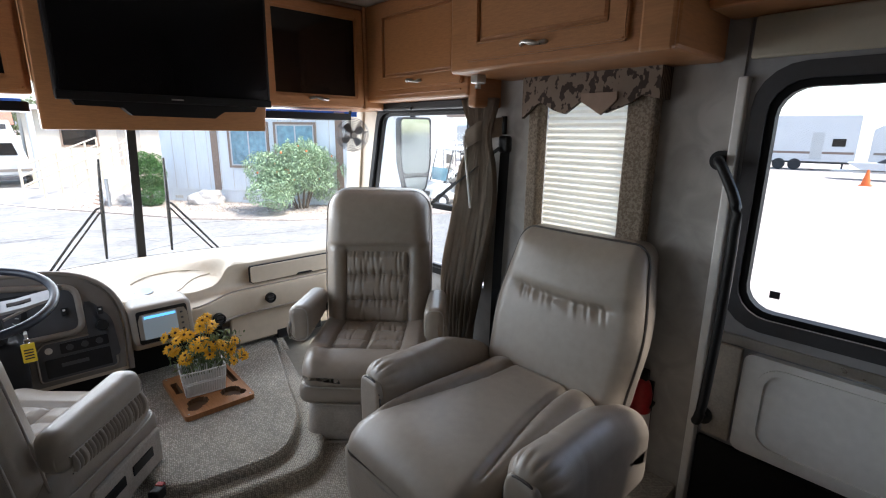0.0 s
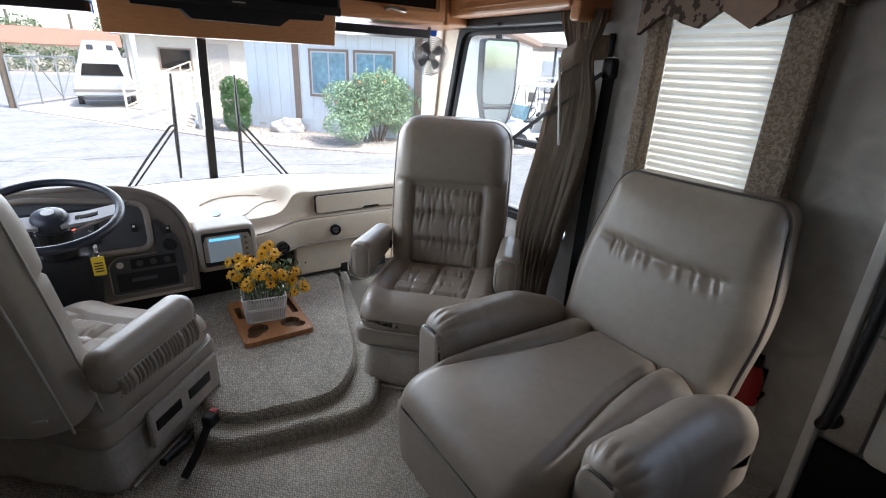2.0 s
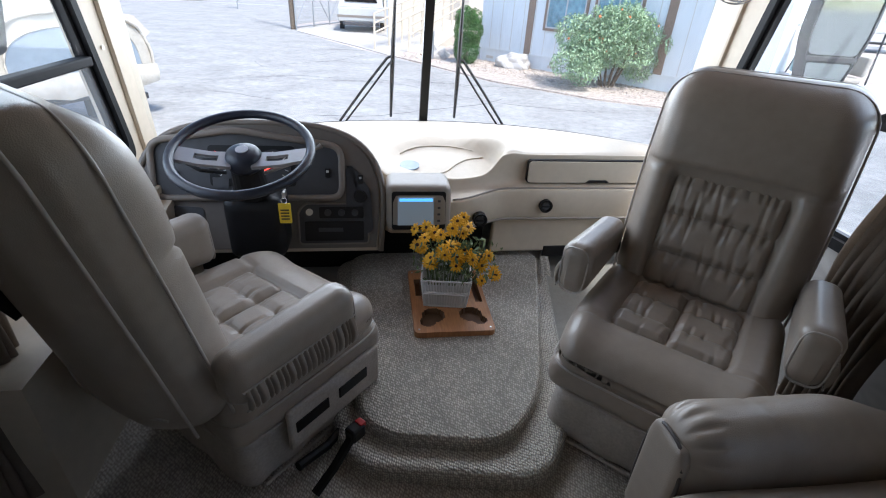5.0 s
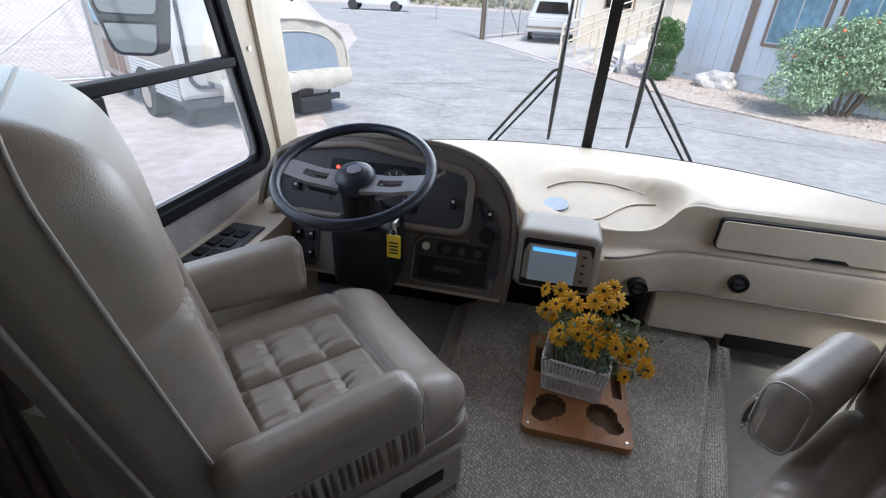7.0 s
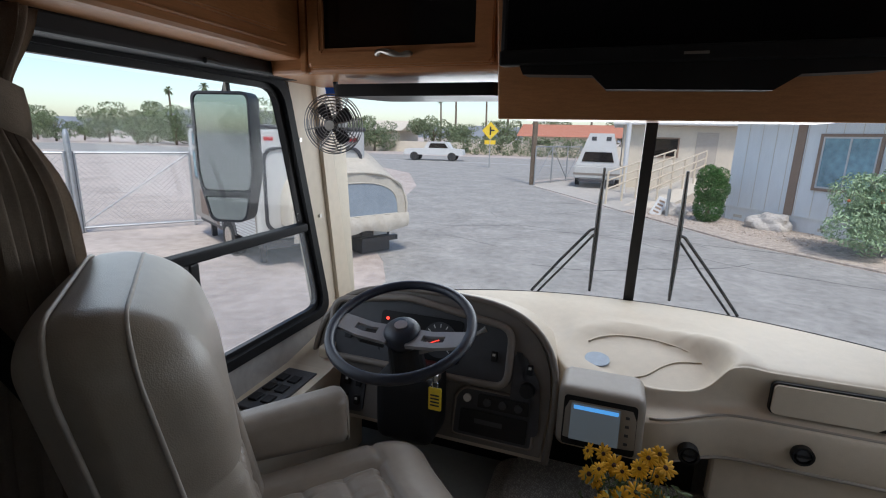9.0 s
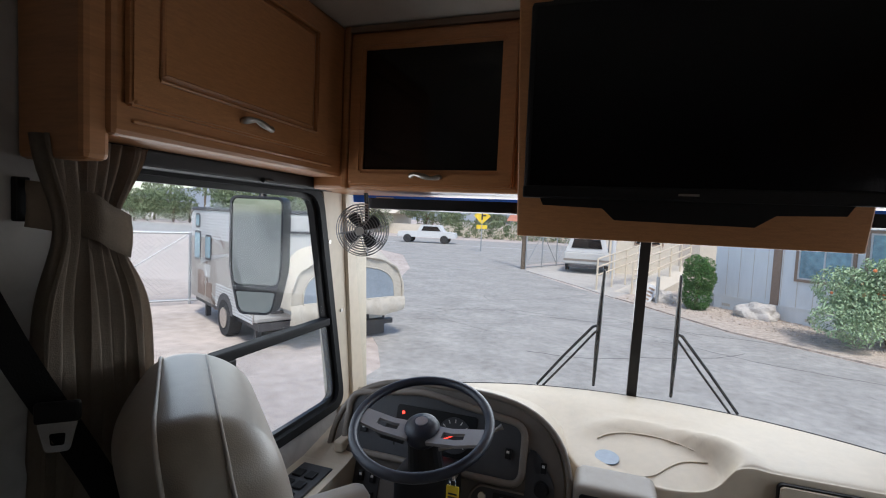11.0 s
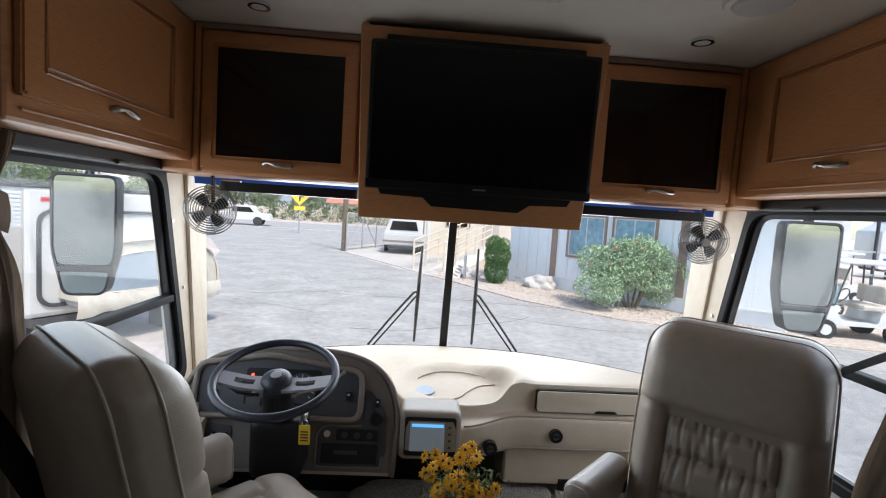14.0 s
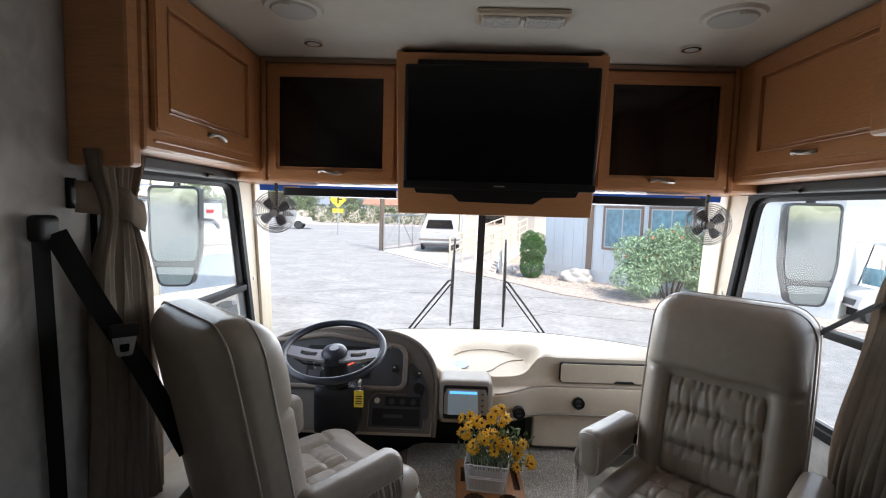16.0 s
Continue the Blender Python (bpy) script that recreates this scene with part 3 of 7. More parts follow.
# ---- TV on its tilted board ----
tvb = thing("tv_board", "tilted maple board and box carrying the television", "TV mount")
tilt = Matrix.Translation((0, 2.5, 1.38)) @ Matrix.Rotation(math.atan2(0.157, 0.65), 4, "X")
part("board", boxed((-0.43, -0.012, -0.005), (0.43, 0.012, 0.665), 0.004, tilt), WOOD_H, tvb)
for sx in (-1, 1):
    part("cheek", prism([(2.36, 2.04), (2.505, 1.38), (2.56, 1.38), (2.56, 2.04)], sx * 0.405, sx * 0.43, "x"), WOOD_H, tvb)
part("underside", boxed((-0.405, 2.505, 1.383), (0.405, 2.9, 1.40)), WOOD, tvb)
part("box", boxed((-0.405, 2.56, 1.40), (0.405, 2.9, 2.045)), WOOD, tvb)
tv = thing("television", "black flat-screen television, switched off", "television")
tvm = Matrix.Translation((0, 2.30, 1.49)) @ Matrix.Rotation(radians(2.5), 4, "X")
part("housing", boxed((-0.388, 0.0, -0.01), (0.388, 0.06, 0.475), 0.01, tvm), BLACK, tv)
part("screen", boxed((-0.372, -0.003, 0.02), (0.372, 0.004, 0.46), 0.001, tvm), SCREEN_OFF, tv, "dark glossy screen")
part("top_case", boxed((-0.34, 0.03, 0.465), (0.34, 0.09, 0.50), 0.006, tvm), BLACK, tv)
part("lower_bezel", boxed((-0.388, -0.006, -0.012), (0.388, 0.03, 0.02), 0.005, tvm), BLACK, tv)
part("speaker_lip", prism([(-0.345, -0.008), (-0.335, -0.030), (-0.19, -0.034), (-0.16, -0.062), (0.14, -0.066), (0.18, -0.038), (0.31, -0.034), (0.325, -0.008)], 0.0, 0.08, "y", m=tvm), BLACK, tv)
part("maker_mark", boxed((-0.022, -0.009, 0.001), (0.022, -0.005, 0.006), 0.0, tvm), METAL, tv)
part("mount", boxed((-0.12, 0.06, 0.1), (0.12, 0.15, 0.35), 0.0, tvm), BLACK, tv)

# ---- ceiling fittings ----
for x, y in ((-0.76, 2.31), (0.725, 2.285)):
    s = thing("spotlight", "small recessed chrome ceiling spotlight", "lamp", group="ceiling spotlights")
    part("ring", ringed([(x + 0.036 * math.cos(a), y + 0.036 * math.sin(a)) for a in np.linspace(0, math.tau, 24, False)], [(x + 0.024 * math.cos(a), y + 0.024 * math.sin(a)) for a in np.linspace(0, math.tau, 24, False)], 2.038, 2.051), CHROME, s)
    part("bulb", disc(bmesh.new(), (x, y, 2.044), (0, 0, 1), 0.025, 0.012, 20, 0.012), LENS, s)
for x in (-0.73, 0.71):
    s = thing("ceiling_speaker", "round off-white ceiling loudspeaker", "loudspeaker", group="ceiling loudspeakers")
    part("rim", disc(bmesh.new(), (x, 1.985, 2.045), (0, 0, 1), 0.092, 0.012, 32, 0.1), CEILING, s)
    part("grille", disc(bmesh.new(), (x, 1.985, 2.037), (0, 0, 1), 0.07, 0.008, 32, 0.078), RV_WHITE, s)
    part("badge", boxed((x - 0.012, 1.91, 2.028), (x + 0.012, 1.922, 2.036)), METAL, s)
d = thing("dome_light", "double ceiling dome light with ribbed clear lenses", "lamp")
part("base", boxed((-0.125, 1.955, 2.03), (0.185, 2.065, 2.052), 0.012), CREAM_TRIM, d)
for x in (-0.105, 0.04):
    part("lens", boxed((x, 1.97, 2.018), (x + 0.125, 2.05, 2.034), 0.008), LENS, d, "ribbed clear lens")
part("switch", boxed((0.024, 1.985, 2.02), (0.036, 2.03, 2.034), 0.002), WHITE, d)

# ---- fans and sun visors ----


def wire_fan(m, label):
    fan = thing("cab_fan", label, "fan", m, group="cab fans")
    cage = bmesh.new()
    for sgn in (-1, 1):
        for k in range(1, 11):
            r = 0.1 * k / 10
            y = sgn * (0.028 * math.sqrt(max(0.0, 1 - (r / 0.105) ** 2)) + 0.004)
            tube([(r * math.cos(a), y, r * math.sin(a)) for a in np.linspace(0, math.tau, 36, False)], 0.0017, 4, True, cage)
        for k in range(4):
            a = k * math.pi / 4 + 0.2
            tube([(r * math.cos(a), sgn * (0.028 * math.sqrt(max(0, 1 - (r / 0.1) ** 2)) + 0.004), r * math.sin(a)) for r in np.linspace(-0.1, 0.1, 9)], 0.002, 4, False, cage)
    part("cage", cage, CAGE_STEEL, fan, "chrome wire cage", kind="stuff")
    part("hub", disc(bmesh.new(), (0, -0.004, 0), (0, 1, 0), 0.024, 0.04, 20), CHARCOAL, fan)
    part("badge", disc(bmesh.new(), (0, -0.034, 0), (0, 1, 0), 0.016, 0.006, 20), METAL, fan)
    for k in range(4):
        a = k * math.pi / 2 + 0.6
        ca, sa = math.cos(a), math.sin(a)
        rows = [[(r * ca - w * sa, 0.10 * w, r * sa + w * ca) for w in (-0.026 * s, 0, 0.026 * s)] for r, s in ((0.02, 0.4), (0.045, 0.8), (0.065, 0.85), (0.074, 0.5))]
        bm = sheet(rows)
        bmesh.ops.solidify(bm, geom=bm.faces[:], thickness=0.002)
        part("blade", bm, GREY_FACE, fan, smooth=True)
    part("motor", disc(bmesh.new(), (0, 0.045, 0), (0, 1, 0), 0.027, 0.06, 18), BLACK, fan)
    part("bracket", tube([(0, 0.06, 0), (0, 0.062, 0.09), (0, 0.04, 0.15)], 0.009, 8), BLACK, fan)
    return fan


fan1 = wire_fan(pose(-1.06, 2.69, 1.357, 6, 0, 12), "small chrome wire cab fan with dark blades by windscreen")
copy_thing(fan1, pose(1.055, 2.69, 1.357, 6, 0, -14))
for side in (-1, 1):
    v = thing("sun_visor", "dark padded sun visor folded up under the cabinet", "sun visor", group="sun visors")
    part("pad", prism(round_poly([(side * 0.45, 2.57), (side * 0.99, 2.57), (side * 0.90, 2.80), (side * 0.45, 2.80)][::side], 0.03), 1.440, 1.476), BLACK, v)
    part("arm", tube([(side * 0.95, 2.72, 1.48), (side * 1.04, 2.76, 1.482)], 0.006), METAL, v)
    b = thing("awning_strip", "blue tinted strip along the windscreen top", "tint strip", group="tint strips")
    part("strip", sheet([[(x, screen_y(x, z) - 0.004, z) for x in np.linspace(side * 0.45, side * 1.22, 8)] for z in (1.47, 1.62)]), BLUE_TARP, b)

# ---- dashboard ----
dash = thing("dashboard", "cream moulded dashboard sweeping across under the windscreen", "dashboard")


def dash_profile(x):
    """Section of the dash shell at x: from the glass down to the kick edge."""
    t = blend(0, 1, (x + 0.02) / 0.42)
    left = blend(0, 1, (-x - 0.20) / 0.10)
    yg = screen_y(x, 0.58)
    top = 0.605 - 0.012 * left
    ye = 2.80 + 0.075 * t + 0.16 * left
    ze = blend(0.535, 0.615, t)
    crease = blend(0.452, 0.468, t)
    yf = blend(2.70, 2.80, t) + 0.16 * left
    zb = blend(0.305, 0.315, t)
    end = max(0.0, abs(x) - 0.95) * 0.25
    return [(yg + 0.0, 0.572), (yg - 0.02, 0.592), ((yg * 2 + ye) / 3, top + 0.005), ((yg + 2 * ye) / 3, blend(0.555, top + 0.012, t)), (ye + 0.05, ze + 0.004), (ye + 0.012, ze - 0.002), (ye, ze - 0.014), (ye - 0.004 - 0.03 * (1 - t), crease + 0.025), (yf + 0.014, crease + 0.006), (yf, crease - 0.01), (yf - 0.004, (crease + zb) / 2), (yf + 0.004, zb + 0.015), (yf + 0.02, zb), (yf + 0.10, zb - 0.004), (yf + 0.30, zb + 0.05)]


TRAY_C, TRAY_R = (0.06, 2.965), (0.25, 0.165)


def tray_form(x, y, z):
    """Sinks the oval cup tray into the dash top and raises a soft lip behind and beside it."""
    if z < 0.50:
        return z
    du, dv = (x - TRAY_C[0]) / TRAY_R[0], (y - TRAY_C[1] + 0.10 * (x - TRAY_C[0])) / TRAY_R[1]
    d, a = math.hypot(du, dv), math.atan2(dv, du)
    floor_z = 0.532 + 0.16 * (y - 2.90)
    s_ = step(1.0 - d, -0.07, 0.17)
    lip = math.exp(-((d - 1.17) / 0.16) ** 2) * max(0.0, min(1.0, 0.25 + 0.9 * math.sin(a) + 0.35 * math.cos(a)))
    return z + (min(z, floor_z) - z) * s_ + 0.024 * lip * step(z, 0.50, 0.53)


shell_rows = []
for x in np.linspace(-1.24, 1.24, 190):
    line_ = smooth_path([(x, y, z) for y, z in dash_profile(x)], 6)
    shell_rows.append([(p[0], p[1], tray_form(p[0], p[1], p[2])) for p in line_])
part("shell", sheet(shell_rows), CREAM, dash, smooth=True)
seam_ = [(x, y, 0.5345 + 0.16 * (y - 2.90)) for x, y in ((0.0, 2.85), (0.05, 2.88), (0.10, 2.94), (0.16, 2.99), (0.24, 3.01))]
part("tray_seam", tube(smooth_path(seam_, 5), 0.0028, 6), CREAM_TRIM, dash, smooth=True)
edge_ = []
for a in np.linspace(0.15, math.pi - 0.35, 30):
    x = TRAY_C[0] + 0.90 * TRAY_R[0] * math.cos(a)
    y = TRAY_C[1] + 0.90 * TRAY_R[1] * math.sin(a) - 0.10 * (x - TRAY_C[0])
    edge_.append((x, y, 0.5355 + 0.16 * (y - 2.90) + 0.004 * math.sin(a)))
part("tray_edge", tube(edge_, 0.0035, 6), CREAM_TRIM, dash, smooth=True)
part("coaster", disc(bmesh.new(), (-0.115, 2.925, 0.540), (0, -0.16, 1), 0.044, 0.006, 28), CUP_BLUE, dash, "blue-grey round cup mat")
# glove box
glove = part("glove_box_lid", prism(round_rect(0.42, 0.492, 1.12, 0.590, 0.014), 2.842, 2.864, "y"), CREAM, dash)
part("gap", ringed(round_rect(0.415, 0.487, 1.125, 0.596, 0.018), round_rect(0.42, 0.492, 1.12, 0.590, 0.014), 2.852, 2.868, "y"), BLACK, dash)
part("latch", prism([(0.70, 0.494), (0.715, 0.505), (0.80, 0.505), (0.815, 0.494)], 2.838, 2.85, "y"), BLACK, glove)


def vent(x, y, z):
    v = new("air_vent")
    v.parent = dash
    part("ring", ringed([(x + 0.031 * math.cos(a), z + 0.031 * math.sin(a)) for a in np.linspace(0, math.tau, 24, False)], [(x + 0.024 * math.cos(a), z + 0.024 * math.sin(a)) for a in np.linspace(0, math.tau, 24, False)], y - 0.012, y + 0.02, "y"), BLACK, v)
    part("ball", disc(bmesh.new(), (x, y - 0.002, z), (0, -1, 0.2), 0.025, 0.014, 20, 0.018), CHARCOAL, v)
    part("slot", boxed((x - 0.02, y - 0.014, z - 0.004), (x + 0.02, y - 0.004, z + 0.004), 0.002), BLACK, v)


vent(0.183, 2.705, 0.372)
vent(0.505, 2.79, 0.399)
vent(1.05, 2.80, 0.399)
# darker tube along the moulded crease, its shade put into the colour
part("crease_shade", tube([(x, dash_profile(x)[8][0] + 0.001, dash_profile(x)[8][1] + 0.002) for x in np.linspace(0.06, 1.2, 40)], 0.0045, 6), POD_CREAM, dash, smooth=True)
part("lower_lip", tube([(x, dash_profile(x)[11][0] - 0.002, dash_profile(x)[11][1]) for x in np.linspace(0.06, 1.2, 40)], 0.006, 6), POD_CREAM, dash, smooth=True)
# kick panel under the passenger side
part("kick_panel", boxed((0.28, 2.84, 0.13), (1.2, 2.88, 0.315), 0.01), CREAM_TRIM, dash)
part("kick_grille", boxed((0.55, 2.835, 0.10), (0.85, 2.85, 0.16), 0.004), BLACK, dash)
part("underside", boxed((-1.2, 2.95, -0.02), (0.26, 3.2, 0.33)), BLACK, dash)
# navigation pod
nav = part("screen_pod", soft((0.135, 0.09, 0.098), 0.03, 8, (-0.09, 2.745, 0.443), lambda x, y, z: (x, y + 0.18 * z, z)), POD_CREAM, dash, "cream pod round a touch screen", smooth=True)
navm = Matrix.Translation((-0.092, 2.658, 0.435)) @ Matrix.Rotation(radians(-10), 4, "X")
part("bezel", prism(round_rect(-0.112, -0.078, 0.112, 0.084, 0.012), -0.004, 0.02, "y", m=navm), BLACK, nav)
part("screen", boxed((-0.088, -0.008, -0.058), (0.062, -0.003, 0.062), 0.0, navm), SCREEN_GREY, nav, "lit grey touch screen")
part("status_bar", boxed((-0.080, -0.010, 0.044), (0.056, -0.0075, 0.056), 0.0, navm), SCREEN_BLUE, nav)
for k in range(4):
    part("button", boxed((0.078, -0.006, -0.045 + 0.028 * k), (0.09, -0.003, -0.036 + 0.028 * k), 0.001, navm), CHARCOAL, nav)

# instrument pod before the driver
lean = Matrix.Translation((-0.715, 2.66, 0.27)) @ Matrix.Rotation(radians(-17), 4, "X")
arch = []
for k in range(33):
    a = math.pi * k / 32
    arch.append((0.48 * math.copysign(abs(math.cos(a)) ** 0.62, math.cos(a)), 0.16 + 0.345 * abs(math.sin(a)) ** 0.75))
arch = [(0.465, -0.02)] + arch + [(-0.475, -0.02)]
inner = [(0.96 * u + 0.0, 0.015 + 0.955 * v) for u, v in arch]
pod = part("instrument_pod", prism(arch, 0.012, 0.34, "y", m=lean), CREAM, dash, "arched instrument binnacle with taupe face")
part("pod_rim", tube([lean @ Vector((u, 0.004, v)) for u, v in arch], 0.012, 8), TAUPE, pod, smooth=True)
part("pod_face", prism(inner, 0.0, 0.03, "y", m=lean), POD_TAUPE, pod)
clus = round_poly([(-0.40, 0.215), (0.30, 0.215), (0.30, 0.41), (-0.10, 0.465), (-0.40, 0.42)], 0.05)
part("cluster_rim", ringed([(u * 1.06 + 0.003, (v - 0.31) * 1.12 + 0.31) for u, v in clus], clus, -0.02, 0.01, "y", m=lean), TAUPE, pod)
part("cluster_bead", tube([lean @ Vector((u * 1.03 + 0.002, -0.014, (v - 0.31) * 1.06 + 0.31)) for u, v in clus], 0.013, 10, True), TAUPE, pod, smooth=True)
part("cluster_face", prism(clus, -0.006, 0.01, "y", m=lean), GREY_FACE, pod)
scr = part("gauge_window", prism(round_rect(-0.20, 0.255, 0.13, 0.415, 0.015), -0.010, -0.004, "y", m=lean), BLACK, pod)
for gx, gz, gr in ((0.045, 0.335, 0.066), (-0.135, 0.32, 0.036), (-0.062, 0.335, 0.034)):
    g = part("gauge", prism([(gx + gr * math.cos(a), gz + gr * math.sin(a)) for a in np.linspace(0, math.tau, 28, False)], -0.014, -0.009, "y", m=lean), CHARCOAL, pod)
    tk = bmesh.new()
    for k in range(11):
        a = radians(225 - 27 * k)
        mm = lean @ Matrix.Translation((gx + gr * 0.8 * math.cos(a), -0.0155, gz + gr * 0.8 * math.sin(a))) @ Matrix.Rotation(-a, 4, "Y")
        box(tk, (-gr * 0.1, 0, -0.0016), (gr * 0.1, 0.002, 0.0016), mm)
    part("ticks", tk, PRINT, g)
    a = radians(205)
    part("needle", boxed((0, -0.002, -0.0015), (gr * 0.7, 0.0, 0.0015), 0, lean @ Matrix.Translation((gx, -0.0155, gz)) @ Matrix.Rotation(-a, 4, "Y")), RED_LED if gr > 0.05 else PRINT, g)
part("warning_led", disc(bmesh.new(), lean @ Vector((-0.172, -0.012, 0.385)), lean.to_3x3() @ Vector((0, -1, 0)), 0.006, 0.004, 12), RED_LED, pod, "red warning light")
part("odometer", boxed((-0.19, -0.0125, 0.25), (-0.13, -0.0095, 0.29), 0, lean), GREY_FACE, pod)
# right-hand switch strip
strip = round_poly([(0.325, 0.06), (0.435, 0.06), (0.425, 0.24), (0.36, 0.335), (0.325, 0.34)], 0.03)
part("switch_plate", prism(strip, -0.008, 0.004, "y", m=lean), GREY_FACE, pod)
part("rotary_knob", disc(bmesh.new(), lean @ Vector((0.383, -0.02, 0.215)), lean.to_3x3() @ Vector((0, -1, 0)), 0.027, 0.028, 24, 0.024), BLACK, pod, "large round black knob")


def rocker(u, v, w=0.022, h=0.036):
    s = part("rocker_switch", boxed((u - w / 2, -0.02, v - h / 2), (u + w / 2, -0.006, v + h / 2), 0.003, lean), BLACK, pod)
    part("mark", boxed((u - 0.005, -0.0215, v + 0.002), (u + 0.005, -0.0195, v + 0.011), 0, lean), PRINT, s)


rocker(0.385, 0.285)
rocker(0.255, 0.31)
rocker(-0.33, 0.30, 0.03, 0.03)
radio_pl = round_poly([(0.13, 0.015), (0.415, 0.015), (0.415, 0.185), (0.16, 0.185), (0.13, 0.15)], 0.018)
part("radio_bead", tube([lean @ Vector((u, -0.002, v)) for u, v in radio_pl], 0.006, 8, True), TAUPE, pod, smooth=True)
part("radio_plate", prism(radio_pl, -0.006, 0.004, "y", m=lean), GREY_FACE, pod)
part("climate_control", prism(round_rect(0.215, 0.125, 0.395, 0.172, 0.006), -0.014, 0.0, "y", m=lean), BLACK, pod, "black heater control panel")
for k in range(3):
    part("control_knob", disc(bmesh.new(), lean @ Vector((0.25 + 0.055 * k, -0.018, 0.148)), lean.to_3x3() @ Vector((0, -1, 0)), 0.014, 0.012, 16), CHARCOAL, pod)
part("lighter_socket", disc(bmesh.new(), lean @ Vector((0.175, -0.010, 0.15)), lean.to_3x3() @ Vector((0, -1, 0)), 0.014, 0.012, 18), METAL, pod)
rad = part("radio", prism(round_rect(0.155, 0.03, 0.395, 0.112, 0.006), -0.012, 0.0, "y", m=lean), BLACK, pod, "black car radio")
part("slot", boxed((0.21, -0.0145, 0.068), (0.31, -0.0115, 0.084), 0, lean), GREY_FACE, rad)
lpl = round_poly([(-0.455, 0.01), (-0.235, 0.01), (-0.235, 0.17), (-0.455, 0.185)], 0.02)
part("left_switch_plate", prism(lpl, -0.006, 0.004, "y", m=lean), GREY_FACE, pod)
for k in range(4):
    rocker(-0.41 + 0.05 * k, 0.055)
    if k > 1:
        rocker(-0.41 + 0.05 * k, 0.125)
part("headlamp_knob", disc(bmesh.new(), lean @ Vector((-0.415, -0.014, 0.125)), lean.to_3x3() @ Vector((0, -1, 0)), 0.016, 0.02, 18), BLACK, pod)

# driver's side console below the window
con = thing("side_console", "cream driver side console with switch panel and cup holder", "console")
part("body", prism([(1.75, 0.0), (2.85, 0.0), (2.85, 0.50), (2.62, 0.455), (1.75, 0.42)], -1.25, -1.06, "x"), CREAM_TRIM, con)
part("switch_panel", boxed((-1.215, 2.30, 0.445), (-1.09, 2.58, 0.458), 0.004), GREY_FACE, con)
for k in range(6):
    part("button", boxed((-1.20 + 0.05 * (k % 2), 2.34 + 0.07 * (k // 2), 0.458), (-1.165 + 0.05 * (k % 2), 2.385 + 0.07 * (k // 2), 0.466), 0.003), BLACK, con)
part("cup_holder", ringed([(-1.15 + 0.048 * math.cos(a), 2.20 + 0.048 * math.sin(a)) for a in np.linspace(0, math.tau, 24, False)], [(-1.15 + 0.038 * math.cos(a), 2.20 + 0.038 * math.sin(a)) for a in np.linspace(0, math.tau, 24, False)], 0.42, 0.455), BLACK, con)
part("cup_floor", disc(bmesh.new(), (-1.15, 2.20, 0.442), (0, 0, 1), 0.039, 0.006, 20), BLACK, con)
part("sill_lever", boxed((-1.14, 2.66, 0.475), (-1.10, 2.78, 0.52), 0.008), CREAM, con)

# ---- steering wheel ----
hub = Vector((-0.713, 2.50, 0.735))
ax = Vector((0, -0.32, 0.947)).normalized()
wm = Matrix.Translation(hub) @ ax.to_track_quat("Z", "Y").to_matrix().to_4x4()
sw = thing("steering_wheel", "navy leather four-spoke steering wheel on black column", "steering wheel")
part("rim", tube([wm @ Vector((0.226 * math.cos(a), 0.226 * math.sin(a), 0.0)) for a in np.linspace(0, math.tau, 48, False)], 0.0165, 12, True), STEER, sw, smooth=True)
for side in (-1, 1):
    o = [(side * u, v) for u, v in ((0.03, 0.022), (0.10, 0.012), (0.222, 0.022), (0.224, -0.045), (0.13, -0.06), (0.03, -0.06))]
    i = [(side * u, v) for u, v in ((0.075, -0.006), (0.10, -0.010), (0.150, -0.006), (0.150, -0.032), (0.12, -0.038), (0.075, -0.034))]
    if side < 0:
        o, i = o[::-1], i[::-1]
    m2 = wm @ Matrix.Rotation(radians(side * -7), 4, "Y")
    part("spoke", ringed(o, i, -0.036, -0.024, "z", m=m2), SPOKE, sw, "grey metal spoke with a slot")
    part("spoke_pad", boxed((side * 0.17 - 0.04 * (side < 0), -0.04, -0.028), (side * 0.17 + 0.04 * (side > 0), 0.018, -0.008), 0.009, wm), STEER, sw)
part("hub", tube([wm @ Vector((0, 0, z)) for z in (-0.062, -0.05, -0.018, -0.004, 0.003, 0.006)], [0.055, 0.06, 0.06, 0.053, 0.04, 0.022], 28), STEER, sw, smooth=True)
part("emblem", disc(bmesh.new(), wm @ Vector((0, 0, 0.007)), ax, 0.021, 0.004, 20), METAL, sw)
part("column", disc(bmesh.new(), wm @ Vector((0, 0, -0.10)), ax, 0.062, 0.16, 20, 0.05), BLACK, sw, smooth=False)
part("column_shroud", soft((0.105, 0.09, 0.125), 0.035, 8, (-0.715, 2.60, 0.425)), BLACK, sw, "black lower column shroud", smooth=True)
part("turn_stalk", tube([wm @ Vector(p) for p in ((-0.06, -0.03, -0.07), (-0.14, -0.03, -0.06), (-0.19, 0.0, -0.05))], [0.006, 0.007, 0.009], 8), BLACK, sw)
part("gear_lever", tube([wm @ Vector(p) for p in ((0.06, -0.02, -0.08), (0.16, 0.03, -0.07), (0.235, 0.09, -0.05), (0.25, 0.10, -0.045))], [0.006, 0.006, 0.006, 0.011], 8), METAL, sw)
part("display", boxed((-0.145, 0.0, -0.062), (-0.06, 0.03, -0.052), 0.003, wm), BLACK, sw)
tag = thing("key_tag", "yellow plastic key tag hanging from the ignition", "key tag")
part("tag", prism(round_rect(-0.60 - 0.022, 0.455, -0.60 + 0.022, 0.535, 0.004), 2.515, 2.519, "y"), YELLOW, tag)
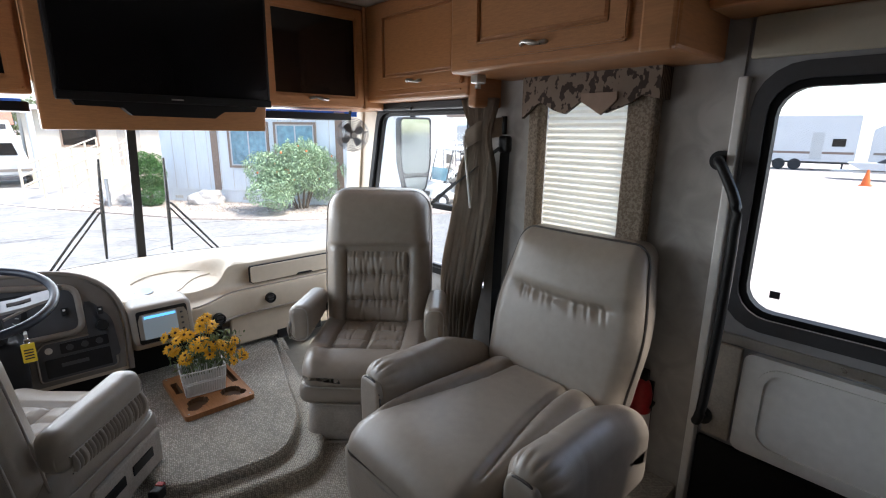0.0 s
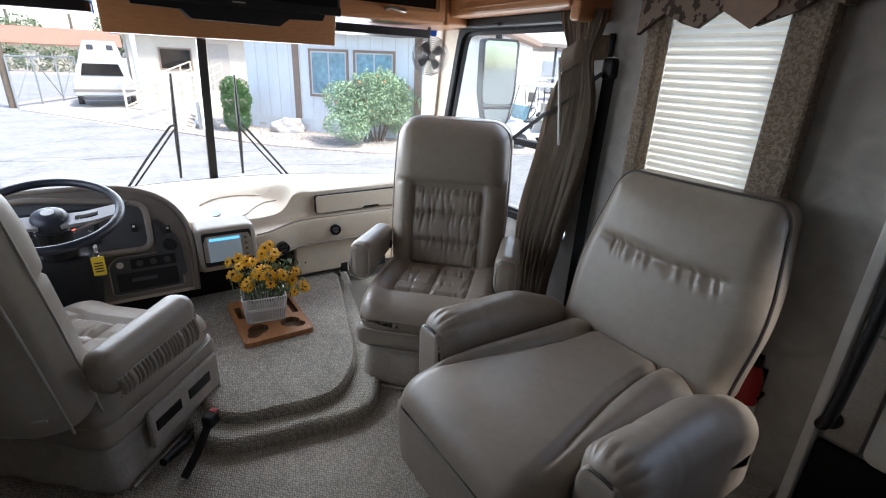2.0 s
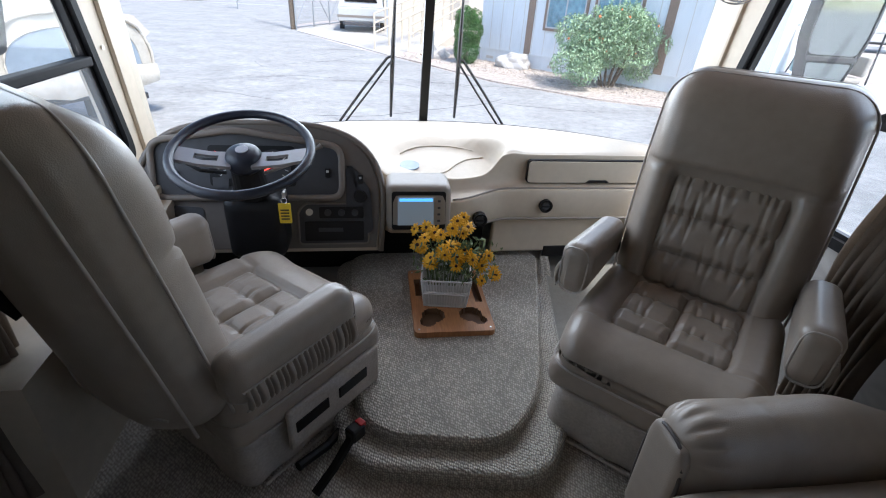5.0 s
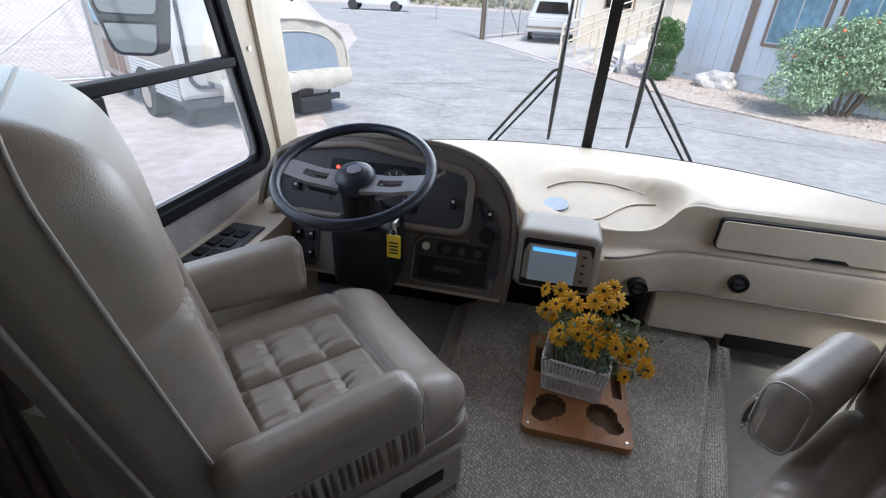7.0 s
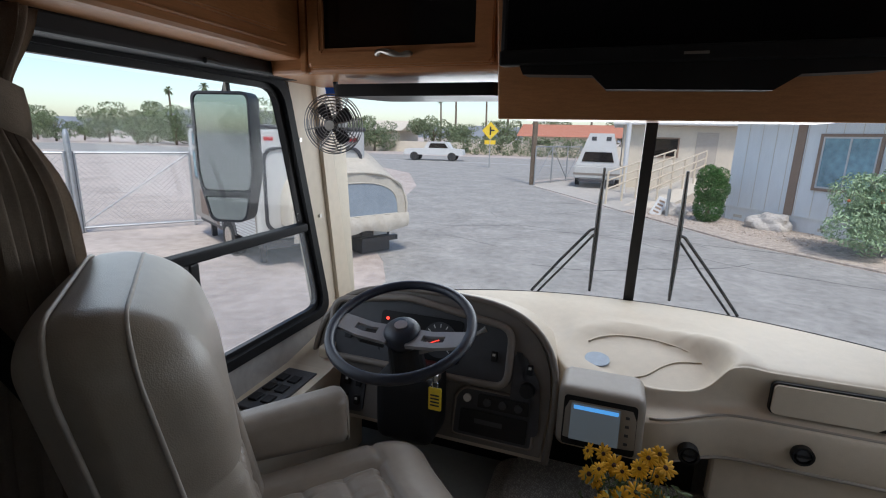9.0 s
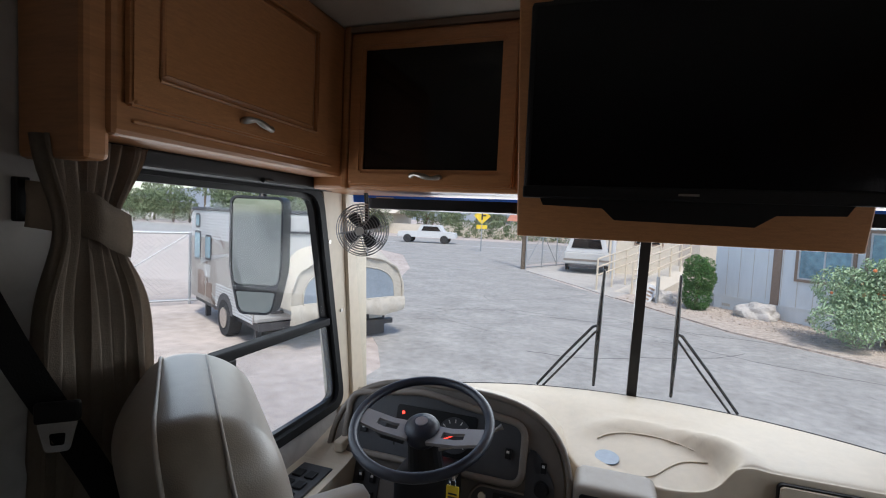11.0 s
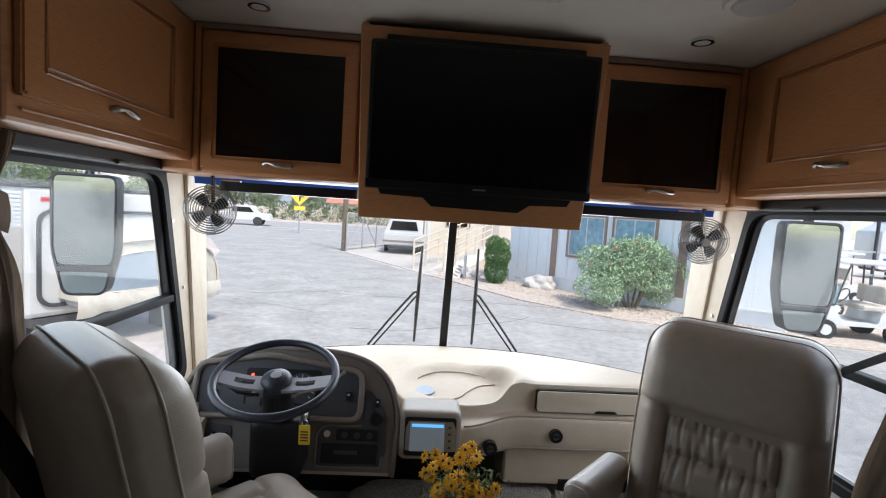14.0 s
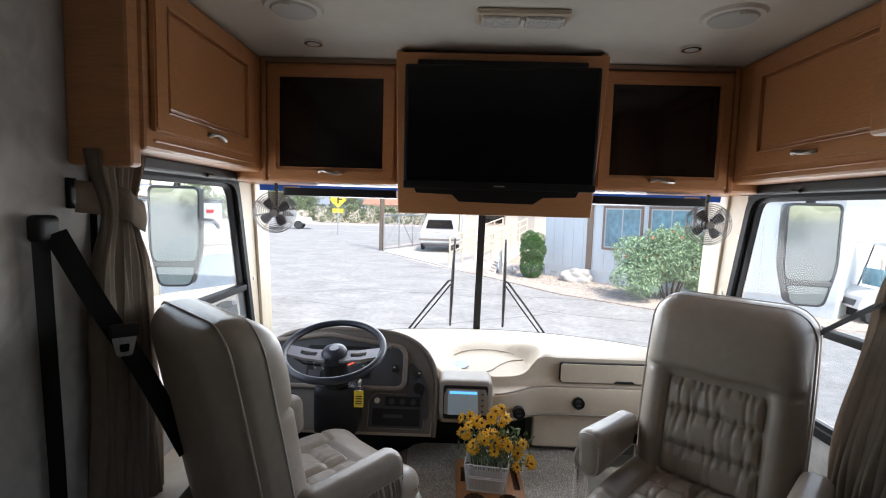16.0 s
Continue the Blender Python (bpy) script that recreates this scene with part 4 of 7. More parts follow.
part("loop", tube([(-0.60 + 0.01 * math.cos(a), 2.517, 0.545 + 0.012 * math.sin(a)) for a in np.linspace(0, math.tau, 14, False)], 0.0015, 5, True), CHROME, tag)
for k in range(4):
    part("print", boxed((-0.615, 2.5135, 0.47 + 0.012 * k), (-0.585, 2.5152, 0.475 + 0.012 * k)), INK, tag)
part("key", boxed((-0.606, 2.52, 0.55), (-0.594, 2.56, 0.575), 0.003), METAL, tag)

# ---- captain's chairs ----


def smooth_curve(pts, n=8):
    """The same outline with its long straight runs cut into short ones."""
    out = []
    for p, q in zip(pts, pts[1:]):
        k = n if math.dist(p, q) > 0.1 else 1
        out += [tuple(a + (b - a) * i / k for a, b in zip(p, q)) for i in range(k)]
    return out + [pts[-1]]


def edge_curve(half, y, z0, z1, r=0.06):
    """Outline over a backrest's edge, up one side, across the top and down."""
    pts = [(-half, y, z0)]
    for k in range(7):
        a = math.pi - math.pi / 2 * k / 6
        pts.append((-half + r + r * math.cos(a), y, z1 - r + r * math.sin(a)))
    for k in range(7):
        a = math.pi / 2 - math.pi / 2 * k / 6
        pts.append((half - r + r * math.cos(a), y, z1 - r + r * math.sin(a)))
    return pts + [(half, y, z0)]


def puckers(seed, seams, per_seam):
    """Random gathers that run out of stitched seams: (seam, place, depth, width, reach up, reach down, drift)."""
    rng = random.Random(seed)
    out = []
    for k in seams:
        for i in range(per_seam):
            u = -0.94 + 1.88 * (i + rng.uniform(0.15, 0.85)) / per_seam
            out.append((k, u, rng.uniform(0.5, 1.0), rng.uniform(0.028, 0.055), rng.uniform(0.12, 0.5), rng.uniform(0.12, 0.5), rng.uniform(-0.12, 0.12)))
    return out


def ruched(w, h, rows_, cols, depth, seed, fold, per_seam, top_w=1.0, cut=0.85):
    """A gathered leather pad in x and z, bulging to +y: stitched puffs with creases running out of the seams."""
    marks = puckers(seed, range(rows_ + 1), per_seam)
    rng = random.Random(seed + 1)
    sway = [rng.uniform(-0.03, 0.03) for _ in range(rows_ + 1)]
    nz, nx = 30 * rows_, 110
    grid = []
    for i in range(nz + 1):
        c = i / nz * rows_
        row = []
        for j in range(nx + 1):
            u = j / nx * 2 - 1
            cs = c + sway[min(rows_, int(round(c)))] * math.sin(3 * u + round(c)) * (0 < round(c) < rows_)
            f = cs - round(cs)
            puff = min(1.0, abs(f) * 4.2) ** 0.55
            cu = (u + 1) / 2 * cols
            fu = cu - round(cu)
            split = min(1.0, abs(fu) * (7 if cols > 1 else 14)) ** 0.5
            y = depth * (1 - cut * (1 - puff)) * split * min(1.0, 0.15 + 9 * min(i, nz - i) / nz)
            for k, at, d, wd, up, dn, drift in marks:
                t = cs - k
                if -0.75 < t < 0.75:
                    reach = up if t > 0 else dn
                    q = (u - at - drift * t) / wd
                    if abs(q) < 2.6:
                        y -= fold * d * math.exp(-q * q) * math.exp(-(t / reach) ** 2) * split
            taper = 1 + (top_w - 1) * i / nz
            row.append((u * w * taper, y, (i / nz - 0.5) * h))
        grid.append(row)
    return grid


def captain_chair(m, label, arm_lift):
    ch = thing("captain_chair", label, "chair", m, group="swivel cab seats")
    part("skirt", soft((0.250, 0.255, 0.105), 0.05, 24, (0, -0.030, 0.105), lambda x, y, z: (x * (1 - 0.25 * z) + 0.004 * math.sin(y * 43 + z * 9) * (abs(x) > 0.2), y * (1 - 0.2 * z) + 0.004 * math.sin(x * 37 + z * 7) * (abs(y) > 0.19), z)), SKIRT, ch, "beige fabric skirt round the pedestal", smooth=True)
    part("skirt_hem", tube([(0.254 * a, -0.030 + 0.258 * b, 0.014) for a, b in ((-1, -0.8), (-1, 0.85), (-0.85, 1), (0.85, 1), (1, 0.85), (1, -0.8))], 0.006, 6), SKIRT, ch)
    part("seat_band", soft((0.275, 0.275, 0.056), 0.045, 20, (0, -0.030, 0.254), lambda x, y, z: (x, y, z + 0.004 * math.sin(x * 11))), LEATHER, ch, smooth=True)
    for z, g in ((0.206, 0.266), (0.296, 0.280)):
        part("band_piping", tube([(g * math.copysign(abs(math.cos(a)) ** 0.3, math.cos(a)), -0.030 + g * math.copysign(abs(math.sin(a)) ** 0.3, math.sin(a)), z) for a in np.linspace(0, math.tau, 56, False)], 0.0035, 6, True), PIPING, ch)

    def crown(x, y, z):
        g = 1 - 0.10 * max(0, y / 0.25) ** 2
        if z <= 0:
            return (x * g, y, z)
        well = step(0.168 - abs(x), -0.012, 0.012) * step(0.165 - abs(y + 0.045), -0.012, 0.012)
        bolster = 0.012 * math.exp(-((abs(x) - 0.225) / 0.05) ** 2)
        line = -0.010 * math.exp(-((y - 0.125 - 0.25 * max(0, 0.2 - abs(x)) * 0.2) / 0.008) ** 2) * (abs(x) > 0.16)
        return (x * g, y, z - 0.020 * well + bolster + line - 0.030 * step(y, 0.12, 0.28) ** 2)
    part("seat_cushion", soft((0.285, 0.282, 0.070), 0.06, 56, (0, -0.030, 0.343), crown), LEATHER, ch, "padded seat cushion with a waterfall front", smooth=True)
    rows = [[(x, -0.075 - z, 0.386 + y) for x, y, z in row] for row in ruched(0.168, 0.335, 3, 2, 0.028, 5, 0.007, 6, 1.0, 0.45)]
    part("seat_panel", sheet(rows), LEATHER, ch, "gathered leather centre of the seat", smooth=True)

    def backset(z):
        return -0.36 - 0.19 * (z - 0.53)

    def recline(x, y, z):
        zz = z + 0.703
        wide = 1 + 0.035 * math.sin((zz - 0.33) / 0.76 * math.pi)
        push = 0.0
        if y > 0:
            face = step(y, 0.03, 0.10)
            head = step(zz, 0.792, 0.82)
            push += face * (0.020 * head * (1 - 0.5 * step(zz, 0.95, 1.09)) + 0.008 * math.exp(-((zz - 0.90) / 0.08) ** 2))
            push -= 0.014 * face * math.exp(-((zz - 0.796) / 0.009) ** 2)
            well = step(0.166 - abs(x), -0.010, 0.010) * step(zz, 0.36, 0.385) * step(0.780 - zz, -0.010, 0.010)
            push -= face * 0.024 * well
            push += face * 0.020 * math.exp(-((abs(x) - 0.212) / 0.040) ** 2) * (1 - head)
        else:
            push += 0.022 * (1 - 2.2 * (1 - (x / 0.262) ** 2)) * step(-y, 0.0, 0.08) * (1 - step(zz, 1.0, 1.08))
        return (x * wide, y + backset(zz) + push, z)
    part("backrest", soft((0.272, 0.106, 0.378), 0.10, 66, (0, 0, 0.703), recline), LEATHER, ch, "tall padded leather backrest", smooth=True)
    rows = [[(x, y + backset(z + 0.580) + 0.080, z + 0.580) for x, y, z in row] for row in ruched(0.166, 0.395, 3, 1, 0.030, 8, 0.013, 10, 0.97)]
    part("back_panel", sheet(rows), LEATHER, ch, "gathered leather centre of the back", smooth=True)
    for y, top_, hw in ((0.042, 1.073, 0.2715), (-0.048, 1.077, 0.271)):
        pts = [(x * (1 + 0.035 * math.sin((z - 0.33) / 0.76 * math.pi)), backset(z) + y, z) for x, _, z in smooth_curve(edge_curve(hw, 0, 0.36, top_, 0.10))]
        part("back_piping", tube(pts, 0.0038, 6), PIPING, ch, "pale piped seam", smooth=True)
    part("back_pocket_seam", tube([(x, backset(0.43) - 0.133 + 0.06 * (x / 0.25) ** 2, 0.43) for x in np.linspace(-0.25, 0.25, 15)], 0.0035, 6), PIPING, ch)
    for side in (-1, 1):
        am = Matrix.Translation((side * 0.318, -0.30, 0.50)) @ Matrix.Rotation(radians(arm_lift), 4, "X")

        def arm_form(x, y, z, side=side):
            f = (y / 0.185 + 1) / 2
            zz = z * (0.85 + 0.55 * f) if z < 0 else z * (0.92 + 0.08 * f)
            out_ = x * side > 0.02 and z < 0
            return (x * (0.94 + 0.10 * f) - (0.004 * side if out_ else 0), y, zz)
        arm = soft((0.050, 0.185, 0.074), 0.040, 28, (0, 0.160, 0.0), arm_form)
        bmesh.ops.transform(arm, matrix=am, verts=arm.verts)
        a = part("armrest", arm, LEATHER, ch, smooth=True)
        end = [am @ Vector((0.042 * math.copysign(abs(math.cos(t)) ** 0.55, math.cos(t)), 0.332, -0.016 + 0.078 * math.copysign(abs(math.sin(t)) ** 0.6, math.sin(t)))) for t in np.linspace(0, math.tau, 36, False)]
        part("end_piping", tube(end, 0.0032, 6, True), PIPING, a)
        ruche = []
        rng_ = random.Random(40 + side)
        marks = [(k + rng_.uniform(-0.3, 0.3)) / 21 for k in range(22)]
        for q in np.linspace(0, 1, 9):
            row = []
            for k in range(181):
                v = k / 180
                crease = sum(math.exp(-((v - c0 - 0.006 * (q - 0.5)) / 0.010) ** 2) for c0 in marks)
                row.append(am @ Vector((side * (0.0455 + (0.019 - 0.018 * min(1, crease)) * math.sin(math.pi * (0.06 + 0.88 * q)) ** 0.6), 0.0 + 0.322 * v, -0.006 - q * (0.058 + 0.026 * v))))
            ruche.append(row)
        part("gathered_strip", sheet(ruche), LEATHER, a, "gathered leather strip along the arm", smooth=True)
        for zf in (0.0, 1.0):
            part("strip_piping", tube([am @ Vector((side * 0.0475, -0.005 + 0.335 * v, -0.008 - zf * (0.054 + 0.026 * v))) for v in np.linspace(0, 1, 8)], 0.003, 6), PIPING, a)
        part("pivot", disc(bmesh.new(), (side * 0.285, -0.28, 0.47), (1, 0, 0), 0.022, 0.03, 14), BLACK, ch)
    return ch


driver = captain_chair(pose(-0.615, 2.10, 0, 0, 0, -42), "taupe leather swivel driver chair with gathered back panel", 2)
captain_chair(pose(0.60, 1.88, 0, 0, 0, 136), "taupe leather swivel passenger chair turned to the cabin", 2)
# seat slide control panel and buckle on the driver's pedestal
part("control_box", boxed((0.272, -0.16, 0.10), (0.292, 0.20, 0.245), 0.01), SKIRT, driver)
for y in (-0.08, 0.08):
    part("control_slot", boxed((0.288, y - 0.06, 0.16), (0.296, y + 0.06, 0.20), 0.008), BLACK, driver)
part("lever", tube([(0.30, 0.03, 0.04), (0.305, -0.05, 0.03), (0.305, -0.16, 0.05)], 0.014, 8), BLACK, driver)
bk = thing("belt_buckle", "black seat belt buckle with red release by driver chair", "buckle")
bkm = pose(-0.36, 1.80, 0.0, 0, 0, -45)
part("stalk", tube([bkm @ Vector(p) for p in ((0, -0.12, 0.012), (0, -0.05, 0.05), (0.0, 0.02, 0.11))], 0.014, 8), BLACK, bk)
part("buckle", boxed((-0.02, 0.01, 0.10), (0.02, 0.06, 0.145), 0.008, bkm), BLACK, bk)
part("release", boxed((-0.014, 0.045, 0.128), (0.014, 0.066, 0.148), 0.003, bkm), RED, bk)

# ---- recliner ----
rec = thing("recliner", "large taupe leather recliner with padded arms beside wall", "armchair", pose(0.33, 1.11, 0, 0, 0, 90))
part("base", soft((0.34, 0.36, 0.12), 0.05, 8, (0, -0.32, 0.12)), LEATHER_DARK, rec, smooth=True)


def seat_puff(x, y, z):
    if z <= 0:
        return (x, y, z)
    gx = 0.135 + 0.11 * step(y, -0.30, 0.40)
    run = step(0.30 - y, 0.0, 0.12)
    dip = -0.026 * math.exp(-((abs(x) - gx) / 0.012) ** 2) * run
    lift = 0.016 * math.exp(-((abs(x) - gx - 0.05) / 0.045) ** 2) * run
    wr = sum(0.004 * d * math.exp(-((y - y0) / 0.012) ** 2) * math.exp(-((abs(x) - gx) / 0.035) ** 2) for y0, d in ((-0.18, -1), (-0.10, -0.7), (-0.02, -1), (0.07, -0.8), (0.16, -0.6)))
    return (x, y, z + dip + lift + wr + 0.020 * (1 - (x / 0.3) ** 2) - 0.030 * step(y, 0.20, 0.40) ** 2)


part("seat_cushion", soft((0.288, 0.40, 0.090), 0.08, 64, (0, -0.225, 0.330), seat_puff), LEATHER, rec, "wide padded seat cushion", smooth=True)
part("footrest", soft((0.282, 0.035, 0.13), 0.03, 10, (0, 0.135, 0.20), lambda x, y, z: (x, y - 0.10 * max(0, -z), z)), LEATHER, rec, smooth=True)
REC_TUCKS = [(-0.19 + 0.024 * k + 0.006 * math.sin(k * 2.3), 0.6 + 0.4 * math.sin(k * 1.7) ** 2, 0.004 * math.sin(k * 3.1)) for k in range(17)]


def rec_width(zz):
    return 1 + 0.05 * math.exp(-((zz - 0.62) / 0.14) ** 2) - 0.10 * step(zz, 0.70, 0.99)


def rec_back(x, y, z):
    zz = z + 0.66
    pl = 0.0
    if y > 0:
        line = zz - 0.730 - 0.03 * (x - 0.05) - 0.25 * (x - 0.02) ** 2
        span = step(0.225 - abs(x - 0.01), -0.03, 0.04)
        pl -= 0.010 * math.exp(-(line / 0.012) ** 2) * span
        pl += 0.013 * step(line, 0.0, 0.06) * (1 - step(line, 0.14, 0.24)) * (1 - (x / 0.36) ** 2)
        for c0, d, k in REC_TUCKS:
            pl -= 0.011 * d * math.exp(-((x - c0 - 0.35 * line) / 0.0065) ** 2) * math.exp(-((line + 0.012 + k) / 0.026) ** 2)
        pl += 0.014 * math.cos((zz - 0.58) * 5) * (1 - (x / 0.34) ** 2)
    return (x * rec_width(zz), y - 0.30 * (zz - 0.66) + pl, z)


part("backrest", soft((0.326, 0.088, 0.322), 0.072, 96, (0, -0.755, 0.66), rec_back), LEATHER, rec, "broad leather backrest with a line of gathers", smooth=True)
pts = [(x * rec_width(z), -0.755 + 0.040 - 0.30 * (z - 0.66), z) for x, _, z in smooth_curve(edge_curve(0.3255, 0, 0.40, 0.979, 0.07))]
part("back_piping", tube(pts, 0.0048, 6), PIPING_DARK, rec, "dark piped edge", smooth=True)
for side in (-1, 1):
    def arm_shape(x, y, z):
        front = step(y, 0.10, 0.30)
        tuck = sum(0.006 * math.exp(-((math.atan2(x, max(0.02, z - 0.08)) - c0) / 0.07) ** 2) for c0 in (-1.3, -0.95, -0.6, -0.25, 0.1, 0.45, 0.8, 1.15)) * math.exp(-((y - 0.275) / 0.03) ** 2) if z > 0.05 else 0.0
        seam = 0.007 * math.exp(-((y - 0.13) / 0.008) ** 2)
        k = 1 + 0.10 * front - 0.4 * seam / 0.09 - 0.5 * tuck / 0.09
        rise = 0.018 * math.cos(x * 14) - 0.085 * step(-y, 0.02, 0.33) - seam - tuck if z > 0 else 0.0
        return (x * k, y, z + rise)
    a = part("armrest", soft((0.084, 0.325, 0.180), 0.076, 44, (side * 0.362, -0.335, 0.328), arm_shape), LEATHER, rec, smooth=True)
    face = [(side * 0.362 + 0.064 * math.copysign(abs(math.cos(t)) ** 0.6, math.cos(t)), 0.325 + 0.15 * math.copysign(abs(math.sin(t)) ** 0.7, math.sin(t))) for t in np.linspace(0, math.tau, 40, False)]
    part("arm_face", soft((0.062, 0.016, 0.148), 0.0155, 14, (side * 0.362, -0.015, 0.325), lambda x, y, z: (x * (1 - 0.25 * max(0.0, (z - 0.09) / 0.06) ** 2), y, z)), LEATHER, a, "piped front panel of the arm", smooth=True)
    part("arm_piping", tube([(u, -0.009, v) for u, v in face], 0.0045, 6, True), PIPING_DARK, a, smooth=True)

# ---- engine cover mats ----


def pad(outline, z0, z1, r):
    """A flat pad with a rounded upper edge."""
    cx, cy = sum(p[0] for p in outline) / len(outline), sum(p[1] for p in outline) / len(outline)
    rows = [[(x, y, z0) for x, y in outline]]
    for k in range(5):
        a = math.pi / 2 * k / 4
        f = r * (1 - math.cos(a))
        rows.append([(x + (cx - x) * f / max(0.2, math.hypot(cx - x, cy - y)), y + (cy - y) * f / max(0.2, math.hypot(cx - x, cy - y)), z1 - r + r * math.sin(a)) for x, y in outline])
    bm = sheet(rows, closed=True)
    bm.faces.new([bm.verts.new(p) for p in rows[-1]])
    bmesh.ops.remove_doubles(bm, verts=bm.verts, dist=1e-5)
    return bm


low = round_poly([(-0.44, 2.02), (-0.36, 1.76), (0.22, 1.66), (0.38, 1.92), (0.60, 2.94), (-0.46, 2.94)], 0.12, 7)
top = round_poly([(-0.37, 2.06), (-0.30, 1.83), (0.12, 1.76), (0.29, 1.98), (0.55, 2.92), (-0.40, 2.92)], 0.12, 7)
solo("engine_cover", pad(low, -0.004, 0.055, 0.03), MAT_CARPET, "low carpeted engine cover step between the cab chairs", "floor step", smooth=True)
solo("floor_mat", pad(top, 0.052, 0.098, 0.03), MAT_CARPET, "thick looped carpet mat on the engine cover", "mat", smooth=True)
fr = bmesh.new()
rng = random.Random(4)
for k in range(150):
    t = k / 149
    p = Vector((0.56, 2.90, 0.10)) * (1 - t) + Vector((0.06, 2.905, 0.10)) * t if k < 75 else Vector((0.555, 2.90, 0.10)) * (1 - (t - 0.5) * 2) + Vector((0.50, 2.66, 0.10)) * (t - 0.5) * 2
    d = Vector((rng.uniform(-0.5, 0.5), 1, 0)) if k < 75 else Vector((1, rng.uniform(-0.5, 0.2), 0))
    tube([p, p + d * 0.02 + Vector((0, 0, 0.004)), p + d * 0.04 + Vector((0, 0, -0.006))], 0.0028, 4, False, fr)
solo("mat_fringe", fr, MAT_CARPET, "frayed loose carpet loops along the mat edge", "fringe", kind="stuff")

# ---- wooden tray, basket, flowers ----
trm = pose(-0.125, 2.26, 0.098, 0, 0, 0)


def tray_height(u, v):
    """Depth of the pockets cut in the tray, u 0..0.30, v 0..0.43."""
    d = min(math.hypot(u - 0.075, (v - 0.10)) - 0.043, math.hypot(u - 0.05, v - 0.062) - 0.028, math.hypot(u - 0.225, v - 0.10) - 0.043, math.hypot(u - 0.255, v - 0.062) - 0.026, max(abs(u - 0.275) - 0.014, abs(v - 0.27) - 0.09), max(abs(u - 0.03) - 0.014, abs(v - 0.30) - 0.06))
    return -0.022 if d < 0 else 0.0


tr = bmesh.new()
U, V = 60, 86
z0 = 0.024
rows = []
for j in range(V + 1):
    rows.append([])
    for i in range(U + 1):
        u, v = 0.30 * i / U, 0.43 * j / V
        rows[-1].append((u, v, z0 + tray_height(u, v)))
sheet(rows, tr)
# pocket floors take a dark colour that paints the shade in the holes
for f in tr.faces:
    if f.calc_center_median().z < z0 - 0.004:
        f.material_index = 1
for a, b in (((0, 0), (0.30, 0)), ((0.30, 0), (0.30, 0.43)), ((0.30, 0.43), (0, 0.43)), ((0, 0.43), (0, 0))):
    tr.faces.new([tr.verts.new(p) for p in ((*a, 0), (*b, 0), (*b, z0), (*a, z0))])
tr.faces.new([tr.verts.new(p) for p in ((0, 0, 0), (0, 0.43, 0), (0.30, 0.43, 0), (0.30, 0, 0))])
tray = thing("drink_tray", "honey wood console tray with cut-out cup holders on mat", "tray", trm)
part("board", tr, [WOOD_TRAY, mat("cup_well_shade", (0.13, 0.07, 0.035), 0.7)], tray)
part("edge", ringed(round_rect(-0.006, -0.006, 0.306, 0.436, 0.02), round_rect(0.0005, 0.0005, 0.2995, 0.4295, 0.016), 0.0, 0.0245, "z"), WOOD_TRAY, tray)
for u, v in ((0.012, 0.014), (0.288, 0.014), (0.012, 0.416), (0.288, 0.416)):
    part("screw", disc(bmesh.new(), (u, v, 0.025), (0, 0, 1), 0.004, 0.003, 10), METAL, tray)
bas = thing("flower_basket", "small white wire basket of yellow flowers on tray", "basket", pose(0.01, 2.47, 0.125, 0, 0, -8))
bx, by, bh = 0.098, 0.07, 0.125
for k in range(18):
    f = -1 + 2 * k / 17
    for s in (-1, 1):
        part("wire", tube([(bx * 0.86 * f, s * by * 0.84, 0), (bx * f, s * by, bh)], 0.0032, 6), WHITE, bas)
for k in range(1, 11):
    f = -1 + 2 * k / 11
    for s in (-1, 1):
        part("wire", tube([(s * bx * 0.86, by * 0.84 * f, 0), (s * bx, by * f, bh)], 0.0032, 6), WHITE, bas)
for z, s in ((0.002, 0.86), (0.062, 0.935), (0.070, 0.94), (bh, 1.0)):
    part("hoop", tube([(x * s, y * s, z) for x, y in round_rect(-bx, -by, bx, by, 0.015, 3)], 0.004, 6, True), WHITE, bas)
part("liner", sheet([[(x * s, y * s, z) for x, y in round_rect(-bx + 0.006, -by + 0.006, bx - 0.006, by - 0.006, 0.015, 3)] for s, z in ((0.86, 0.003), (1.0, bh - 0.02))], closed=True), WHITE, bas)
part("bottom", boxed((-bx * 0.84, -by * 0.82, 0.0), (bx * 0.84, by * 0.82, 0.004)), WHITE, bas)

rng = random.Random(11)
bunch = thing("flower_bunch", "bunch of yellow daisies with dark centres in the basket", "flowers", pose(0.01, 2.47, 0.125, 0, 0, -8))


def daisy(parent, p, n, r, k):
    m = Matrix.Translation(p) @ Vector(n).to_track_quat("Z", "Y").to_matrix().to_4x4()
    bm = bmesh.new()
    cnt = 12
    for i in range(cnt):
        a = math.tau * i / cnt + rng.uniform(-0.1, 0.1)
        q = m @ Matrix.Rotation(a, 4, "Z")
        droop = rng.uniform(-0.25, 0.15)
        l = r * rng.uniform(0.85, 1.1)
        w = r * 0.17
        rows = [[q @ Vector((x, y * s, droop * x * x / r + (0.003 if y == 0 else 0))) for y in (-w, 0, w)] for x, s in ((r * 0.2, 0.6), (l * 0.55, 1.0), (l * 0.85, 0.85), (l, 0.15))]
        sheet(rows, bm)
    f = part("flower", bm, PETAL, parent, smooth=True)
    hb = bmesh.new()
    bmesh.ops.create_icosphere(hb, subdivisions=2, radius=r * 0.26, matrix=m @ Matrix.Diagonal((1, 1, 0.6, 1)))
    part("heart", hb, HEART, f, smooth=True)


